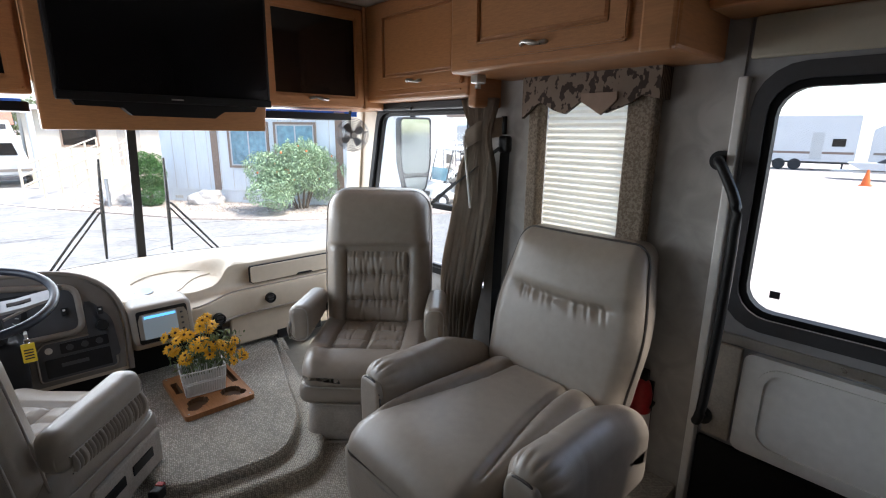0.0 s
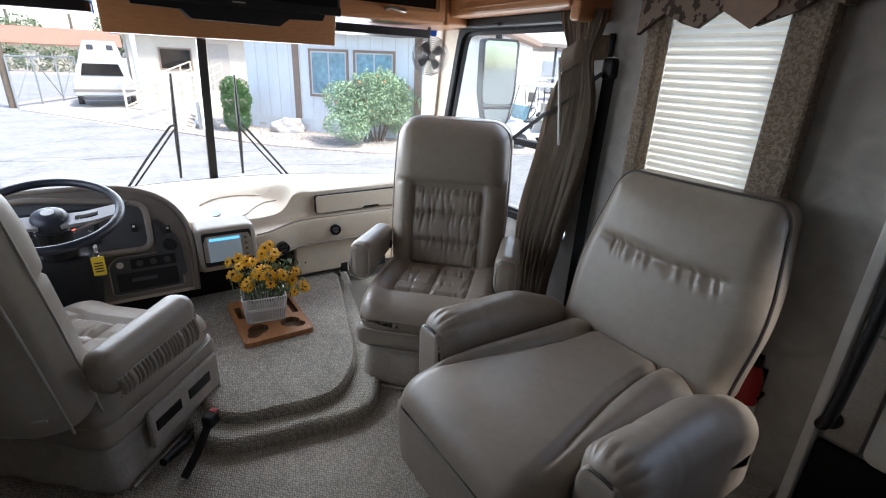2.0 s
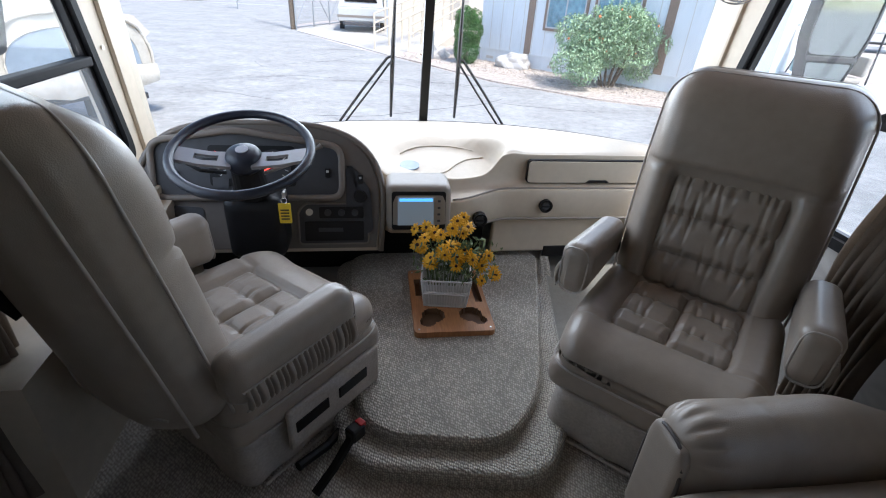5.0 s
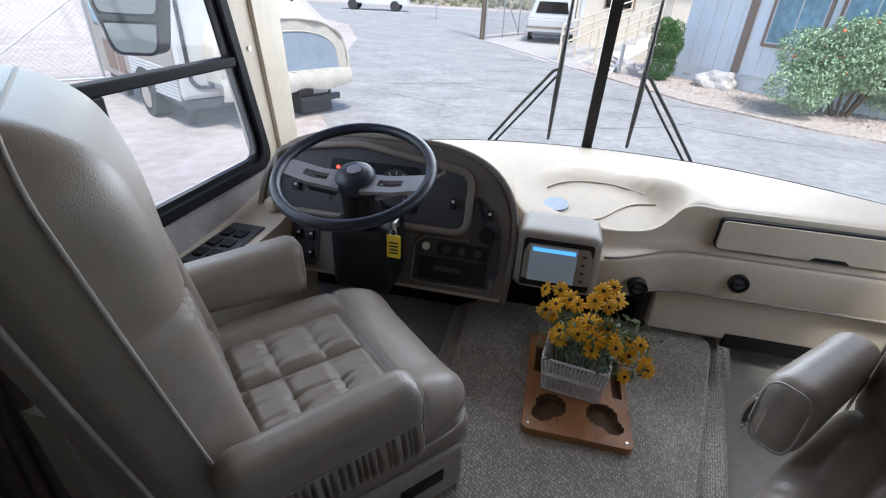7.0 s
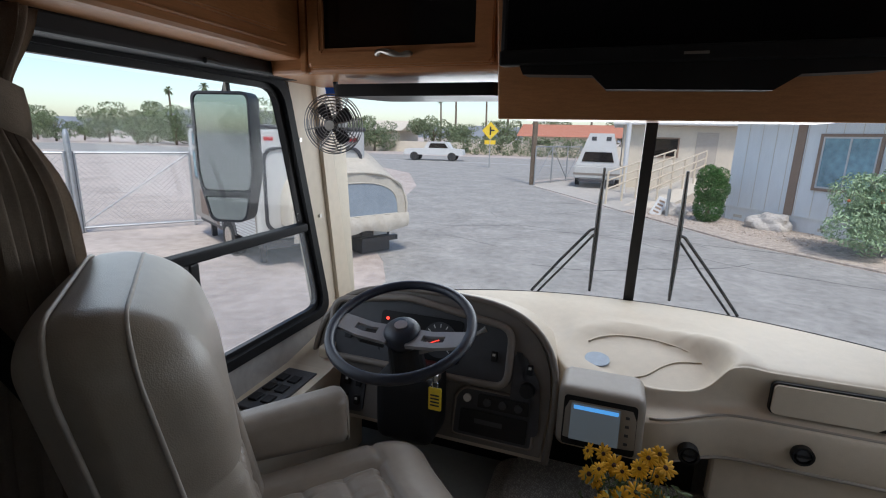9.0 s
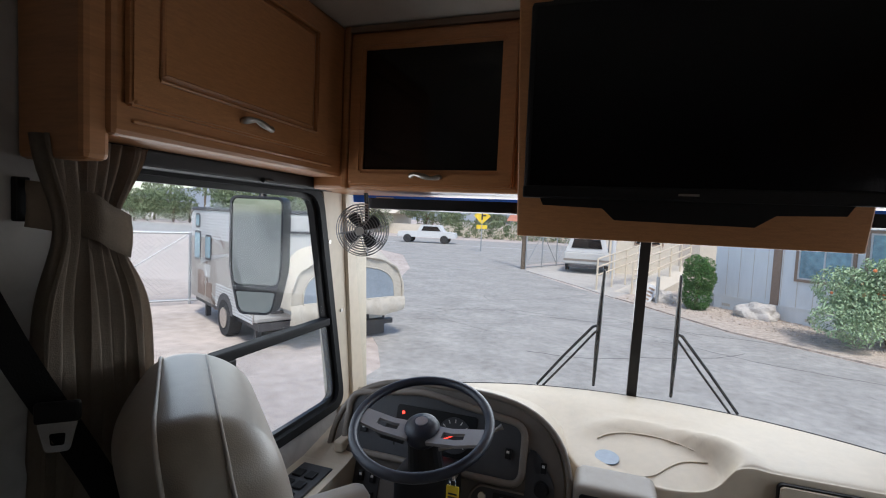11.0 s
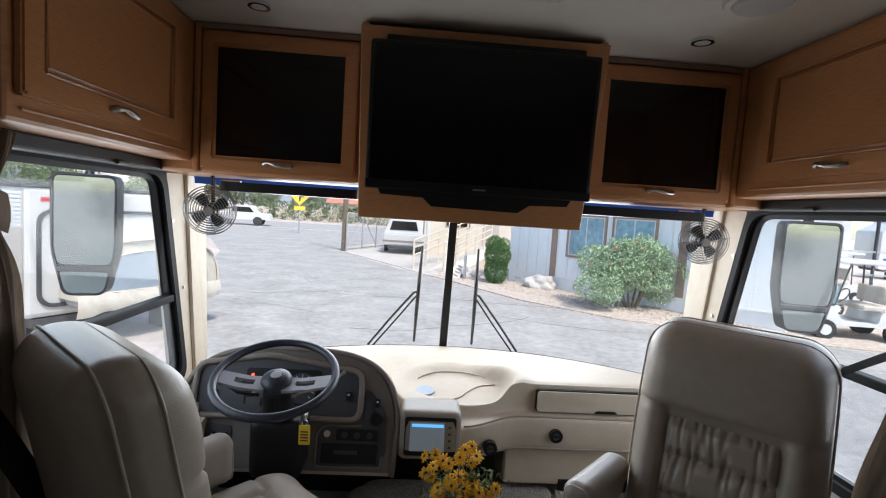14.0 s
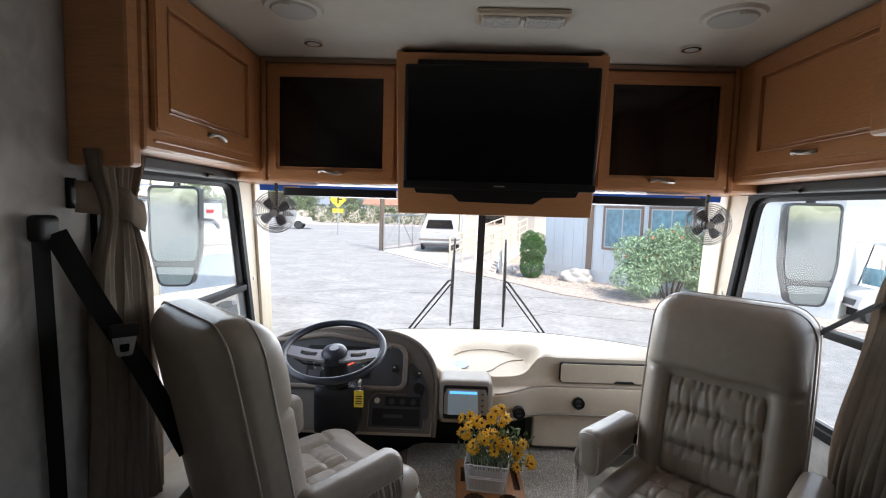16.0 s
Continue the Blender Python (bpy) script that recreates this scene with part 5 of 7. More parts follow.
heads = []
for k in range(42):
    if k < 30:
        x, y, z = rng.uniform(-0.14, 0.10), rng.uniform(-0.08, 0.08), rng.uniform(0.17, 0.30)
    elif k < 34:
        x, y, z = rng.uniform(-0.02, 0.06), rng.uniform(-0.02, 0.08), rng.uniform(0.31, 0.37)
    else:
        x, y, z = rng.uniform(0.12, 0.26), rng.uniform(-0.08, 0.06), rng.uniform(0.09, 0.23)
    heads.append((x, y, z))
    n = (x * 3 + rng.uniform(-0.4, 0.4), -0.9 + y * 4 + rng.uniform(-0.4, 0.4), 0.55 + rng.uniform(-0.3, 0.5))
    daisy(bunch, (x, y, z), n, rng.uniform(0.024, 0.034), k)
for i, (x, y, z) in enumerate(heads):
    x0, y0 = max(-0.07, min(0.07, x * 0.5)), max(-0.05, min(0.05, y * 0.5))
    part("stem", tube([(x0, y0, 0.03), (x0 * 0.6 + x * 0.4, (y0 + y) / 2, 0.05 + z * 0.55), (x, y + 0.004, z - 0.004)], 0.0018, 5), STEM, bunch)
lv = bmesh.new()
for k in range(420):
    x, y, z = max(-0.13, min(0.20, rng.gauss(0.03, 0.07))), max(-0.08, min(0.08, rng.gauss(0, 0.04))), rng.uniform(0.12, 0.27)
    m = Matrix.Translation((x, y, z)) @ Euler((rng.uniform(0, 6), rng.uniform(0, 6), rng.uniform(0, 6))).to_matrix().to_4x4()
    l, w = rng.uniform(0.02, 0.045), rng.uniform(0.004, 0.008)
    lv.faces.new([lv.verts.new(m @ Vector(p)) for p in ((0, 0, 0), (l * 0.5, w, 0.003), (l, 0, 0), (l * 0.5, -w, 0.003))])
part("leaves", lv, STEM, bunch, "thin grey-green leaves", kind="stuff")

# ---- curtains, belts ----


def curtain(side, y0, y1, flare, trail, label):
    """Pleated cloth pinched by a tieback band; folds fan out of the pinch and hang free below."""
    cur = thing("curtain", label, "curtain", group="cab curtains")
    rng_ = random.Random(60 + side)
    folds = 9
    shift = [rng_.uniform(-0.25, 0.25) for _ in range(folds + 1)]
    size = [rng_.uniform(0.65, 1.25) for _ in range(folds + 1)]
    rows = []
    for i in range(70):
        z = 1.535 - 1.475 * i / 69
        pinch = math.exp(-((z - 1.365) / 0.11) ** 2)
        low_ = max(0.0, (1.30 - z) / 1.24)
        a = y0 + 0.01 + 0.03 * pinch + trail * step(low_, 0.15, 0.85)
        b = y1 - 0.01 - 0.08 * pinch + flare * step(low_, 0.0, 0.62) - 0.25 * flare * step(low_, 0.65, 1.0)
        row = []
        for j in range(171):
            u = j / 170
            c = u * folds + 0.35 * math.sin(z * 2.4 + u * 5) * low_
            k = min(folds, int(c + 0.5))
            wave = math.cos(math.tau * (c + 0.35 * shift[k])) + 0.3 * math.cos(2 * math.tau * c + 1.3 + 3 * shift[k] + 2.2 * z)
            amp = 0.019 * size[k] * (1 - 0.45 * pinch)
            x = 1.168 - amp * wave - 0.018 * pinch - 0.015 * low_ + 0.004 * math.sin(z * 13 + u * 21)
            row.append((side * x, a + (b - a) * u + 0.010 * math.sin(math.tau * c * 1.0 + 0.8), z))
        rows.append(row)
    bm = sheet(rows)
    bmesh.ops.solidify(bm, geom=bm.faces[:], thickness=0.002)
    part("cloth", bm, CURTAIN, cur, smooth=True)
    band = [(side * 1.121, y1 - 0.075, 1.345), (side * 1.120, (y0 + y1) / 2, 1.365), (side * 1.126, y0 + 0.09, 1.385), (side * 1.19, y0 + 0.05, 1.40), (side * 1.235, y0 + 0.035, 1.405)]
    bb = sheet([[Vector(p) + Vector((side * (-0.006 if abs(dz) < 0.02 else 0.0), 0, dz)) for p in smooth_path(band, 4)] for dz in (-0.045, -0.015, 0.015, 0.045)])
    bmesh.ops.solidify(bb, geom=bb.faces[:], thickness=0.004)
    part("tieback", bb, TIEBACK, cur, "pale beige tieback band", smooth=True)
    part("tieback_hook", boxed((side * 1.232, y0 + 0.02, 1.37), (side * 1.248, y0 + 0.045, 1.455), 0.003), BLACK, cur)
    return cur


curtain(-1, 1.63, 1.868, 0.04, -0.05, "taupe pleated cab curtain tied back by driver window")
cr = curtain(1, 1.60, 1.85, 0.125, 0.13, "taupe pleated cab curtain tied back by passenger window")
part("wand", tube([(1.105, 1.77, 1.36), (1.09, 1.70, 1.02)], 0.006, 6), WHITE, cr, "thin white draw wand")


def strap(points, width, normal):
    n = Vector(normal)
    pts = [Vector(p) for p in points]
    rows = []
    for i, p in enumerate(pts):
        d = (pts[min(i + 1, len(pts) - 1)] - pts[max(i - 1, 0)]).normalized()
        s = d.cross(n).normalized() * width / 2
        rows.append([p - s, p + s])
    bm = sheet(rows)
    bmesh.ops.solidify(bm, geom=bm.faces[:], thickness=0.003)
    return bm


bl = thing("seat_belt", "black driver seat belt hanging from wall anchor", "seat belt", group="seat belts")
part("webbing", strap(smooth_path([(-1.19, 1.545, 1.31), (-1.13, 1.60, 1.12), (-1.06, 1.68, 0.90), (-0.99, 1.77, 0.62)], 5), 0.052, (0.75, -0.65, 0.1)), BLACK_MATT, bl)
part("lower_webbing", strap([(-1.215, 1.53, 1.30), (-1.215, 1.55, 0.7), (-1.215, 1.56, 0.06)], 0.05, (1, -0.1, 0)), BLACK_MATT, bl)
part("anchor", soft((0.02, 0.035, 0.035), 0.015, 6, (-1.215, 1.54, 1.32)), BLACK, bl, smooth=True)
tgm = Matrix.Translation((-1.08, 1.628, 1.03)) @ Matrix.Rotation(radians(42), 4, "Z")
part("tongue", ringed(round_poly([(-0.03, -0.005), (0.03, -0.005), (0.018, -0.06), (-0.018, -0.06)], 0.008, 3), round_poly([(-0.012, -0.026), (0.012, -0.026), (0.010, -0.048), (-0.010, -0.048)], 0.004, 3), -0.012, -0.006, "y", m=tgm), CHROME, bl, "steel belt tongue")
part("tongue_cover", boxed((-0.034, -0.016, -0.008), (0.034, 0.0, 0.03), 0.006, tgm), BLACK, bl)
br = thing("seat_belt", "black passenger seat belt slung to chair from wall anchor", "seat belt", group="seat belts")
part("webbing", strap(smooth_path([(1.185, 1.605, 1.31), (1.165, 1.75, 1.21), (1.125, 2.03, 1.0), (1.10, 2.28, 0.80)], 5), 0.052, (-0.5, -0.2, 0.9)), BLACK_MATT, br)
part("lower_webbing", strap([(1.215, 1.60, 1.30), (1.215, 1.62, 0.7), (1.215, 1.63, 0.06)], 0.055, (1, 0.1, 0)), BLACK_MATT, br)
part("anchor", soft((0.022, 0.03, 0.04), 0.015, 6, (1.215, 1.60, 1.325)), BLACK, br, smooth=True)

# ---- shaded window over the recliner ----
w4 = thing("window_4", "side window with cream pleated shade and zebra valance", "window", kind="structure")
rows = []
for k in range(58):
    z = 1.54 - k * 0.0132
    rows.append([(1.262 + (0.006 if k % 2 else -0.006), y, z) for y in (0.985, 1.395)])
part("pleated_shade", sheet(rows), SHADE, w4, "half-translucent cream pleated shade")
part("shade_rail", boxed((1.252, 0.985, 0.772), (1.275, 1.395, 0.79), 0.003), WHITE, w4)
ob = part("pane", boxed((1.295, 0.98, 0.78), (1.30, 1.40, 1.54)), PANE, w4)
ob.visible_shadow = False
part("side_board", boxed((1.185, 1.385, 0.70), (1.248, 1.448, 1.60), 0.012), LAMBREQUIN, w4, "padded nubbly fabric side board")
part("side_board", boxed((1.185, 0.885, 0.70), (1.248, 0.995, 1.60), 0.012), LAMBREQUIN, w4, "padded nubbly fabric side board")
val = [(0.865, 1.61), (0.865, 1.50), (0.93, 1.515), (0.97, 1.49), (1.07, 1.455), (1.16, 1.515), (1.25, 1.455), (1.30, 1.47), (1.37, 1.505), (1.40, 1.49), (1.465, 1.44), (1.465, 1.61)]
part("valance", prism(val, 1.16, 1.182, "x"), ZEBRA, w4, "zebra print fabric valance with pointed edge")
part("valance_side", boxed((1.18, 0.865, 1.50), (1.248, 0.883, 1.61)), ZEBRA, w4)
part("valance_point", prism([(1.17, 1.50), (1.08, 1.447), (1.02, 1.50), (1.02, 1.53), (1.17, 1.53)], 1.152, 1.16, "x"), BROWN, w4)

# ---- entry door ----
door = thing("door_1", "grey entry door with large black framed window", "door", kind="structure")
GREY_DOOR = mat("grey_door_skin", (0.33, 0.33, 0.34), 0.6, scale=5, vary=0.06)
PANEL_WHITE = mat("white_door_panel", (0.78, 0.77, 0.75), 0.55, scale=5, vary=0.05)
leaf = bmesh.new()
box(leaf, (1.262, -0.2, -0.6), (1.30, 0.64, 0.77))
box(leaf, (1.262, -0.2, 1.56), (1.30, 0.64, 1.75))
box(leaf, (1.262, 0.57, 0.77), (1.30, 0.64, 1.56))
box(leaf, (1.262, -0.2, 0.77), (1.30, -0.12, 1.56))
part("leaf", leaf, GREY_DOOR, door)
fo, fi = round_rect(-0.16, 0.735, 0.600, 1.595, 0.13), round_rect(-0.115, 0.782, 0.555, 1.545, 0.10)
fi2 = round_rect(-0.095, 0.803, 0.533, 1.522, 0.085)
part("window_surround", ringed(round_rect(-0.2, 0.70, 0.632, 1.62, 0.15), fo, 1.246, 1.262, "x"), GREY_DOOR, door)
part("window_frame", ringed(fo, fi, 1.232, 1.275, "x"), CHARCOAL, door, "charcoal window frame with rounded corners")
part("inner_seal", ringed(fi, fi2, 1.245, 1.285, "x"), RUBBER, door)
ob = part("pane", prism(fi, 1.280, 1.284, "x"), PANE, door)
ob.visible_shadow = False
part("belt_strip", boxed((1.246, -0.2, 0.660), (1.262, 0.61, 0.698), 0.005), METAL, door)
part("lower_panel", prism(round_rect(-0.15, 0.28, 0.50, 0.65, 0.03), 1.235, 1.262, "x"), PANEL_WHITE, door)
part("lower_dark", boxed((1.240, -0.2, -0.58), (1.262, 0.61, 0.27), 0.005), RUBBER, door, "dark lower section of the door")
part("panel_relief", ringed(round_rect(-0.12, 0.31, 0.45, 0.625, 0.07), round_rect(-0.10, 0.33, 0.43, 0.605, 0.06), 1.226, 1.236, "x"), PANEL_WHITE, door)
part("side_strip", boxed((1.240, 0.51, 0.29), (1.262, 0.60, 0.655), 0.004), SKIRT, door)
part("roller_shade", boxed((1.215, -0.2, 1.61), (1.24, 0.62, 1.733), 0.008), SHADE, door, "rolled-up cream shade above the glass")
part("sticker", boxed((1.274, 0.44, 0.85), (1.2745, 0.47, 0.875)), INK, door)
solo("trim", boxed((1.215, 0.615, -0.5), (1.26, 0.645, 1.56), 0.006), PANEL_WHITE, "pale metal door jamb trim", "trim", kind="structure")
well = bmesh.new()
box(well, (0.72, -0.25, -0.62), (1.25, 0.66, -0.56))
box(well, (0.72, -0.25, -0.56), (0.95, 0.66, -0.24))
box(well, (0.69, -0.25, -0.6), (0.72, 0.66, -0.004))
box(well, (0.72, 0.66, -0.6), (1.25, 0.69, -0.06))
box(well, (0.72, -0.28, -0.6), (1.25, -0.25, -0.06))
solo("entry_steps", well, RUBBER, "dark rubber entry step well inside the door", "steps", kind="structure")
gb = thing("grab_rail", "black bent grab rail beside the entry door", "grab rail")
part("rail", tube(smooth_path([(1.225, 0.665, 1.295), (1.18, 0.655, 1.295), (1.155, 0.63, 1.27), (1.14, 0.58, 1.18), (1.135, 0.565, 1.10), (1.135, 0.565, 0.80), (1.135, 0.575, 0.50), (1.14, 0.585, 0.40), (1.17, 0.60, 0.365), (1.235, 0.60, 0.36)], 4), 0.0165, 12), BLACK, gb, smooth=True)
part("mount", disc(bmesh.new(), (1.235, 0.665, 1.295), (1, 0, 0), 0.033, 0.025, 20), BLACK, gb)
part("mount", disc(bmesh.new(), (1.238, 0.60, 0.36), (1, 0, 0), 0.033, 0.02, 20), BLACK, gb)
fx = thing("fire_extinguisher", "small red fire extinguisher strapped to the wall", "fire extinguisher")
part("bottle", tube([(1.205, 0.82, z) for z in (0.15, 0.17, 0.37, 0.41, 0.43)], [0.03, 0.04, 0.04, 0.03, 0.016], 18), RED, fx, smooth=True)
part("valve", boxed((1.19, 0.80, 0.425), (1.22, 0.84, 0.47), 0.006), BLACK, fx)
part("label_band", ringed([(1.205 + 0.0412 * math.cos(a), 0.82 + 0.0412 * math.sin(a)) for a in np.linspace(0, math.tau, 20, False)], [(1.205 + 0.039 * math.cos(a), 0.82 + 0.039 * math.sin(a)) for a in np.linspace(0, math.tau, 20, False)], 0.22, 0.29), WHITE, fx)
part("bracket", boxed((1.235, 0.79, 0.15), (1.249, 0.85, 0.41)), BLACK, fx)
part("strap", boxed((1.20, 0.778, 0.31), (1.249, 0.862, 0.325), 0.003), BLACK, fx)

# ---- coach exterior: wipers, mirrors, skin ----
for side in (-1, 1):
    wp = thing("wiper", "black windscreen wiper parked upright with twin arms", "wiper", group="wipers")

    def on(x, z, d=0.05):
        return (x, screen_y(x, z) + d, z)

    j = side * 0.175
    part("blade", tube([on(side * 0.163, 1.21), on(side * 0.17, 1.0), on(side * 0.176, 0.8), on(side * 0.180, 0.60)], [0.006, 0.011, 0.011, 0.007], 6), BLACK, wp)
    part("blade_spine", tube([on(side * 0.165, 1.18, 0.06), on(j, 0.92, 0.075), on(side * 0.18, 0.66, 0.06)], 0.006, 6), BLACK, wp)
    part("arm", tube([on(side * 0.46, 0.575, 0.06), on(side * 0.33, 0.75, 0.07), on(side * 0.20, 0.915, 0.075), on(j, 0.925, 0.07)], 0.0075, 6), BLACK, wp)
    part("arm", tube([on(side * 0.43, 0.57, 0.06), on(side * 0.29, 0.75, 0.07), on(side * 0.19, 0.885, 0.075), on(j, 0.90, 0.07)], 0.006, 6), BLACK, wp)
    mr = thing("wing_mirror", "tall tapered coach mirror with separate lower convex glass", "mirror", pose(side * 1.585, 2.73, 0.0, 0, 0, side * -14), group="wing mirrors")
    shell = round_poly([(-0.118, 1.475), (-0.118, 1.16), (-0.075, 0.965), (0.075, 0.965), (0.118, 1.16), (0.118, 1.475)], 0.035)
    part("housing", prism(shell, 0.0, 0.07, "y"), CHARCOAL, mr)
    part("rim", ringed(shell, [(u * 0.93, (v - 1.22) * 0.965 + 1.22) for u, v in shell], -0.012, 0.0, "y"), CHARCOAL, mr)
    part("main_glass", prism(round_poly([(-0.108, 1.462), (-0.106, 1.17), (-0.095, 1.095), (0.095, 1.095), (0.106, 1.17), (0.108, 1.462)], 0.025), -0.006, 0.004, "y"), MIRROR, mr, "flat mirror glass")
    part("divider", boxed((-0.10, -0.014, 1.068), (0.10, 0.0, 1.09), 0.004), CHARCOAL, mr)
    lowg = round_poly([(-0.093, 1.064), (-0.068, 0.975), (0.068, 0.975), (0.093, 1.064)], 0.02)
    part("convex_glass", prism(lowg, -0.008, 0.004, "y"), MIRROR, mr)
    part("stem", tube([(0.0, 0.04, 1.46), (0.0, 0.06, 1.56), (-side * 0.12, 0.14, 1.62), (-side * 0.30, 0.16, 1.64)], 0.022, 10), BLACK, mr)
for side, y1 in ((-1, 1.60), (1, -0.24)):
    solo("coach_side", boxed((side * 1.315, -2.26, -0.7), (side * 1.325, y1, 2.15), 0.0), WHITE_PAINT, "white outer skin of the motorhome", "coach side", kind="structure")
solo("coach_roof", boxed((-1.33, -2.3, 2.112), (1.33, 3.28, 2.16), 0.0), WHITE_PAINT, "white roof skin of the motorhome", "roof", kind="structure")
solo("coach_nose", boxed((-1.2, 3.6, -0.75), (1.2, 3.7, 0.36), 0.03), WHITE_PAINT, "white nose below the windscreen", "coach front", kind="structure")

# ---- ground ----
G = -0.9
solo("ground", boxed((-900, -900, G - 0.5), (900, 900, G - 0.008)), DIRT, "pinkish desert gravel ground", "ground", kind="structure")
drive = [(-3.3, -30), (-3.3, 7.6), (-3.9, 8.7), (-4.7, 9.8), (-6.2, 13.5), (-8.6, 21.5), (-12, 28.5), (-17, 33.5), (-80, 36), (-80, 52), (80, 62), (80, 44), (2, 36), (-3.0, 31), (-4.2, 27.5), (-3.5, 24), (-1.2, 19.8), (0.3, 17.4), (0.9, 16.5), (2.7, 13.5), (4.7, 11.6), (7, 10.4), (12, 9), (12, 5), (3.5, 2), (3.0, -30)]
solo("road", prism(drive, G - 0.02, G), ASPHALT, "worn grey asphalt drive and road", "road", kind="structure")
bed = [(0.35, 17.5), (0.95, 16.55), (2.75, 13.55), (4.75, 11.65), (7.05, 10.45), (12, 9.1), (12, 14), (6, 20), (2, 22)]
solo("gravel_bed", prism(bed, G - 0.02, G + 0.03), GRAVEL, "pale stony gravel bed in front of the office", "gravel", kind="structure")
apron = [(-1.0, 19.9), (0.3, 17.5), (2.5, 20.5), (2.6, 28), (-3.4, 28), (-3.7, 24.4)]
CONCRETE = mat("pale_concrete", (0.42, 0.39, 0.35), 0.9, scale=1.2, vary=0.1, bump=0.2, bump_scale=20)
solo("pavement", prism(apron, G - 0.02, G + 0.02), CONCRETE, "pale concrete apron beside the gate", "pavement", kind="structure")
cr_bm = bmesh.new()
rng = random.Random(3)
for k in range(16):
    p = Vector((rng.uniform(-4.5, 2.5), rng.uniform(6, 22), G + 0.002))
    a = rng.uniform(-0.5, 0.5) + (0 if k % 3 else 1.4)
    pts = []
    for i in range(rng.randint(8, 16)):
        pts.append(p.copy())
        a += rng.uniform(-0.45, 0.45)
        p = p + Vector((math.cos(a), math.sin(a), 0)) * 0.3
        if abs(p.x) > 4.5:
            break
    w = rng.uniform(0.008, 0.02)
    if len(pts) > 2:
        sheet([[q + Vector((0, w, 0)), q - Vector((0, w, 0))] for q in pts], cr_bm)
solo("asphalt_cracks", cr_bm, mat("crack_tar", (0.07, 0.07, 0.07), 0.9), "thin cracks across the asphalt", "cracks", kind="stuff")
line = prism([(-30, 42.0), (30, 46), (30, 46.15), (-30, 42.15)], G, G + 0.004)
solo("road_marking", line, WHITE_PAINT, "thin pale road line", "road marking", kind="structure")

# stones on the bed
st = bmesh.new()
for k in range(1500):
    t, u = rng.random(), rng.random()
    a = Vector((0.4, 17.3)).lerp(Vector((7.0, 10.5)), t)
    b = a + Vector((0.76, 0.64)) * (0.1 + 2.2 * u)
    r = rng.uniform(0.018, 0.05)
    m = Matrix.Translation((b.x, b.y, G + 0.03)) @ Euler((rng.random() * 6, rng.random() * 6, rng.random() * 6)).to_matrix().to_4x4() @ Matrix.Diagonal((r, r * 0.8, r * 0.6, 1))
    vs = [st.verts.new(m @ Vector(p)) for p in ((1, 0, 0), (-1, 0, 0), (0, 1, 0), (0, -1, 0), (0, 0, 1), (0, 0, -1))]
    for q in ((0, 2, 4), (2, 1, 4), (1, 3, 4), (3, 0, 4), (2, 0, 5), (1, 2, 5), (3, 1, 5), (0, 3, 5)):
        st.faces.new([vs[i] for i in q])
solo("gravel_stones", st, GRAVEL, "loose pale stones on the gravel bed", "gravel", kind="stuff")

# ---- plants ----


def leaf_cloud(name, blobs, count, size, seed, material, parent, up=0.3):
    """Many small leaves filling uneven ellipsoids (x, y, z, rx, ry, rz)."""
    rg = random.Random(seed)
    verts, faces = [], []
    weights = [b[3] * b[4] * b[5] for b in blobs]
    for _ in range(count):
        b = rg.choices(blobs, weights)[0]
        d = Vector((rg.gauss(0, 1), rg.gauss(0, 1), rg.gauss(0, 1))).normalized() * rg.uniform(0.55, 1.0) ** 0.6
        p = Vector((b[0] + d.x * b[3], b[1] + d.y * b[4], b[2] + d.z * b[5]))
        m = Euler((rg.uniform(-1.2, 1.2), rg.uniform(-1.2, 1.2), rg.uniform(0, 6.3))).to_matrix()
        l, w = size * rg.uniform(0.6, 1.3), size * rg.uniform(0.22, 0.42)
        k = len(verts)
        verts += [p + m @ Vector(q) for q in ((-l, 0, 0), (0, w, 0.1 * l), (l, 0, 0), (0, -w, 0.1 * l))]
        faces.append((k, k + 1, k + 2, k + 3))
    me = bpy.data.meshes.new(name)
    me.from_pydata(verts, [], faces)
    me.materials.append(material)
    ob = new(name, me)
    ob.parent = parent
    return ob


bush = thing("flowering_bush", "wide loose green bush with orange flowers by office", "bush", pose(5.75, 13.2, G))
blobs = [(rng.uniform(-1.3, 1.3), rng.uniform(-0.6, 0.6), rng.uniform(0.5, 1.35), rng.uniform(0.35, 0.6), rng.uniform(0.35, 0.5), rng.uniform(0.35, 0.55)) for _ in range(26)]
blobs = [(x * (1 if z < 1.3 else 0.7), y, z + 0.25 * (1 - x * x / 1.2), a, b, c) for x, y, z, a, b, c in blobs]
sprays = [(rng.uniform(-1.5, 1.5), rng.uniform(-0.6, 0.5), rng.uniform(0.7, 1.9), 0.10, 0.10, rng.uniform(0.2, 0.34)) for _ in range(70)]
sprays = [b for b in sprays if b[2] < 1.95 - 0.45 * b[0] ** 2]
leaf_cloud("crown", blobs + sprays * 3, 27000, 0.046, 7, LEAF, bush)
for k in range(12):
    a = k / 12 * math.tau
    part("limb", tube([(0.15 * math.cos(a), 0.12 * math.sin(a), 0), (0.4 * math.cos(a), 0.25 * math.sin(a), 0.6), (0.85 * math.cos(a), 0.4 * math.sin(a), 1.15)], [0.025, 0.016, 0.008], 6), BARK, bush)
fl = bmesh.new()
for k in range(14):
    b = rng.choice(blobs)
    p = Vector((b[0] + rng.uniform(-0.4, 0.4), b[1] - b[4] * 0.9, b[2] + rng.uniform(0, b[5])))
    bmesh.ops.create_icosphere(fl, subdivisions=1, radius=rng.uniform(0.02, 0.04), matrix=Matrix.Translation(p))
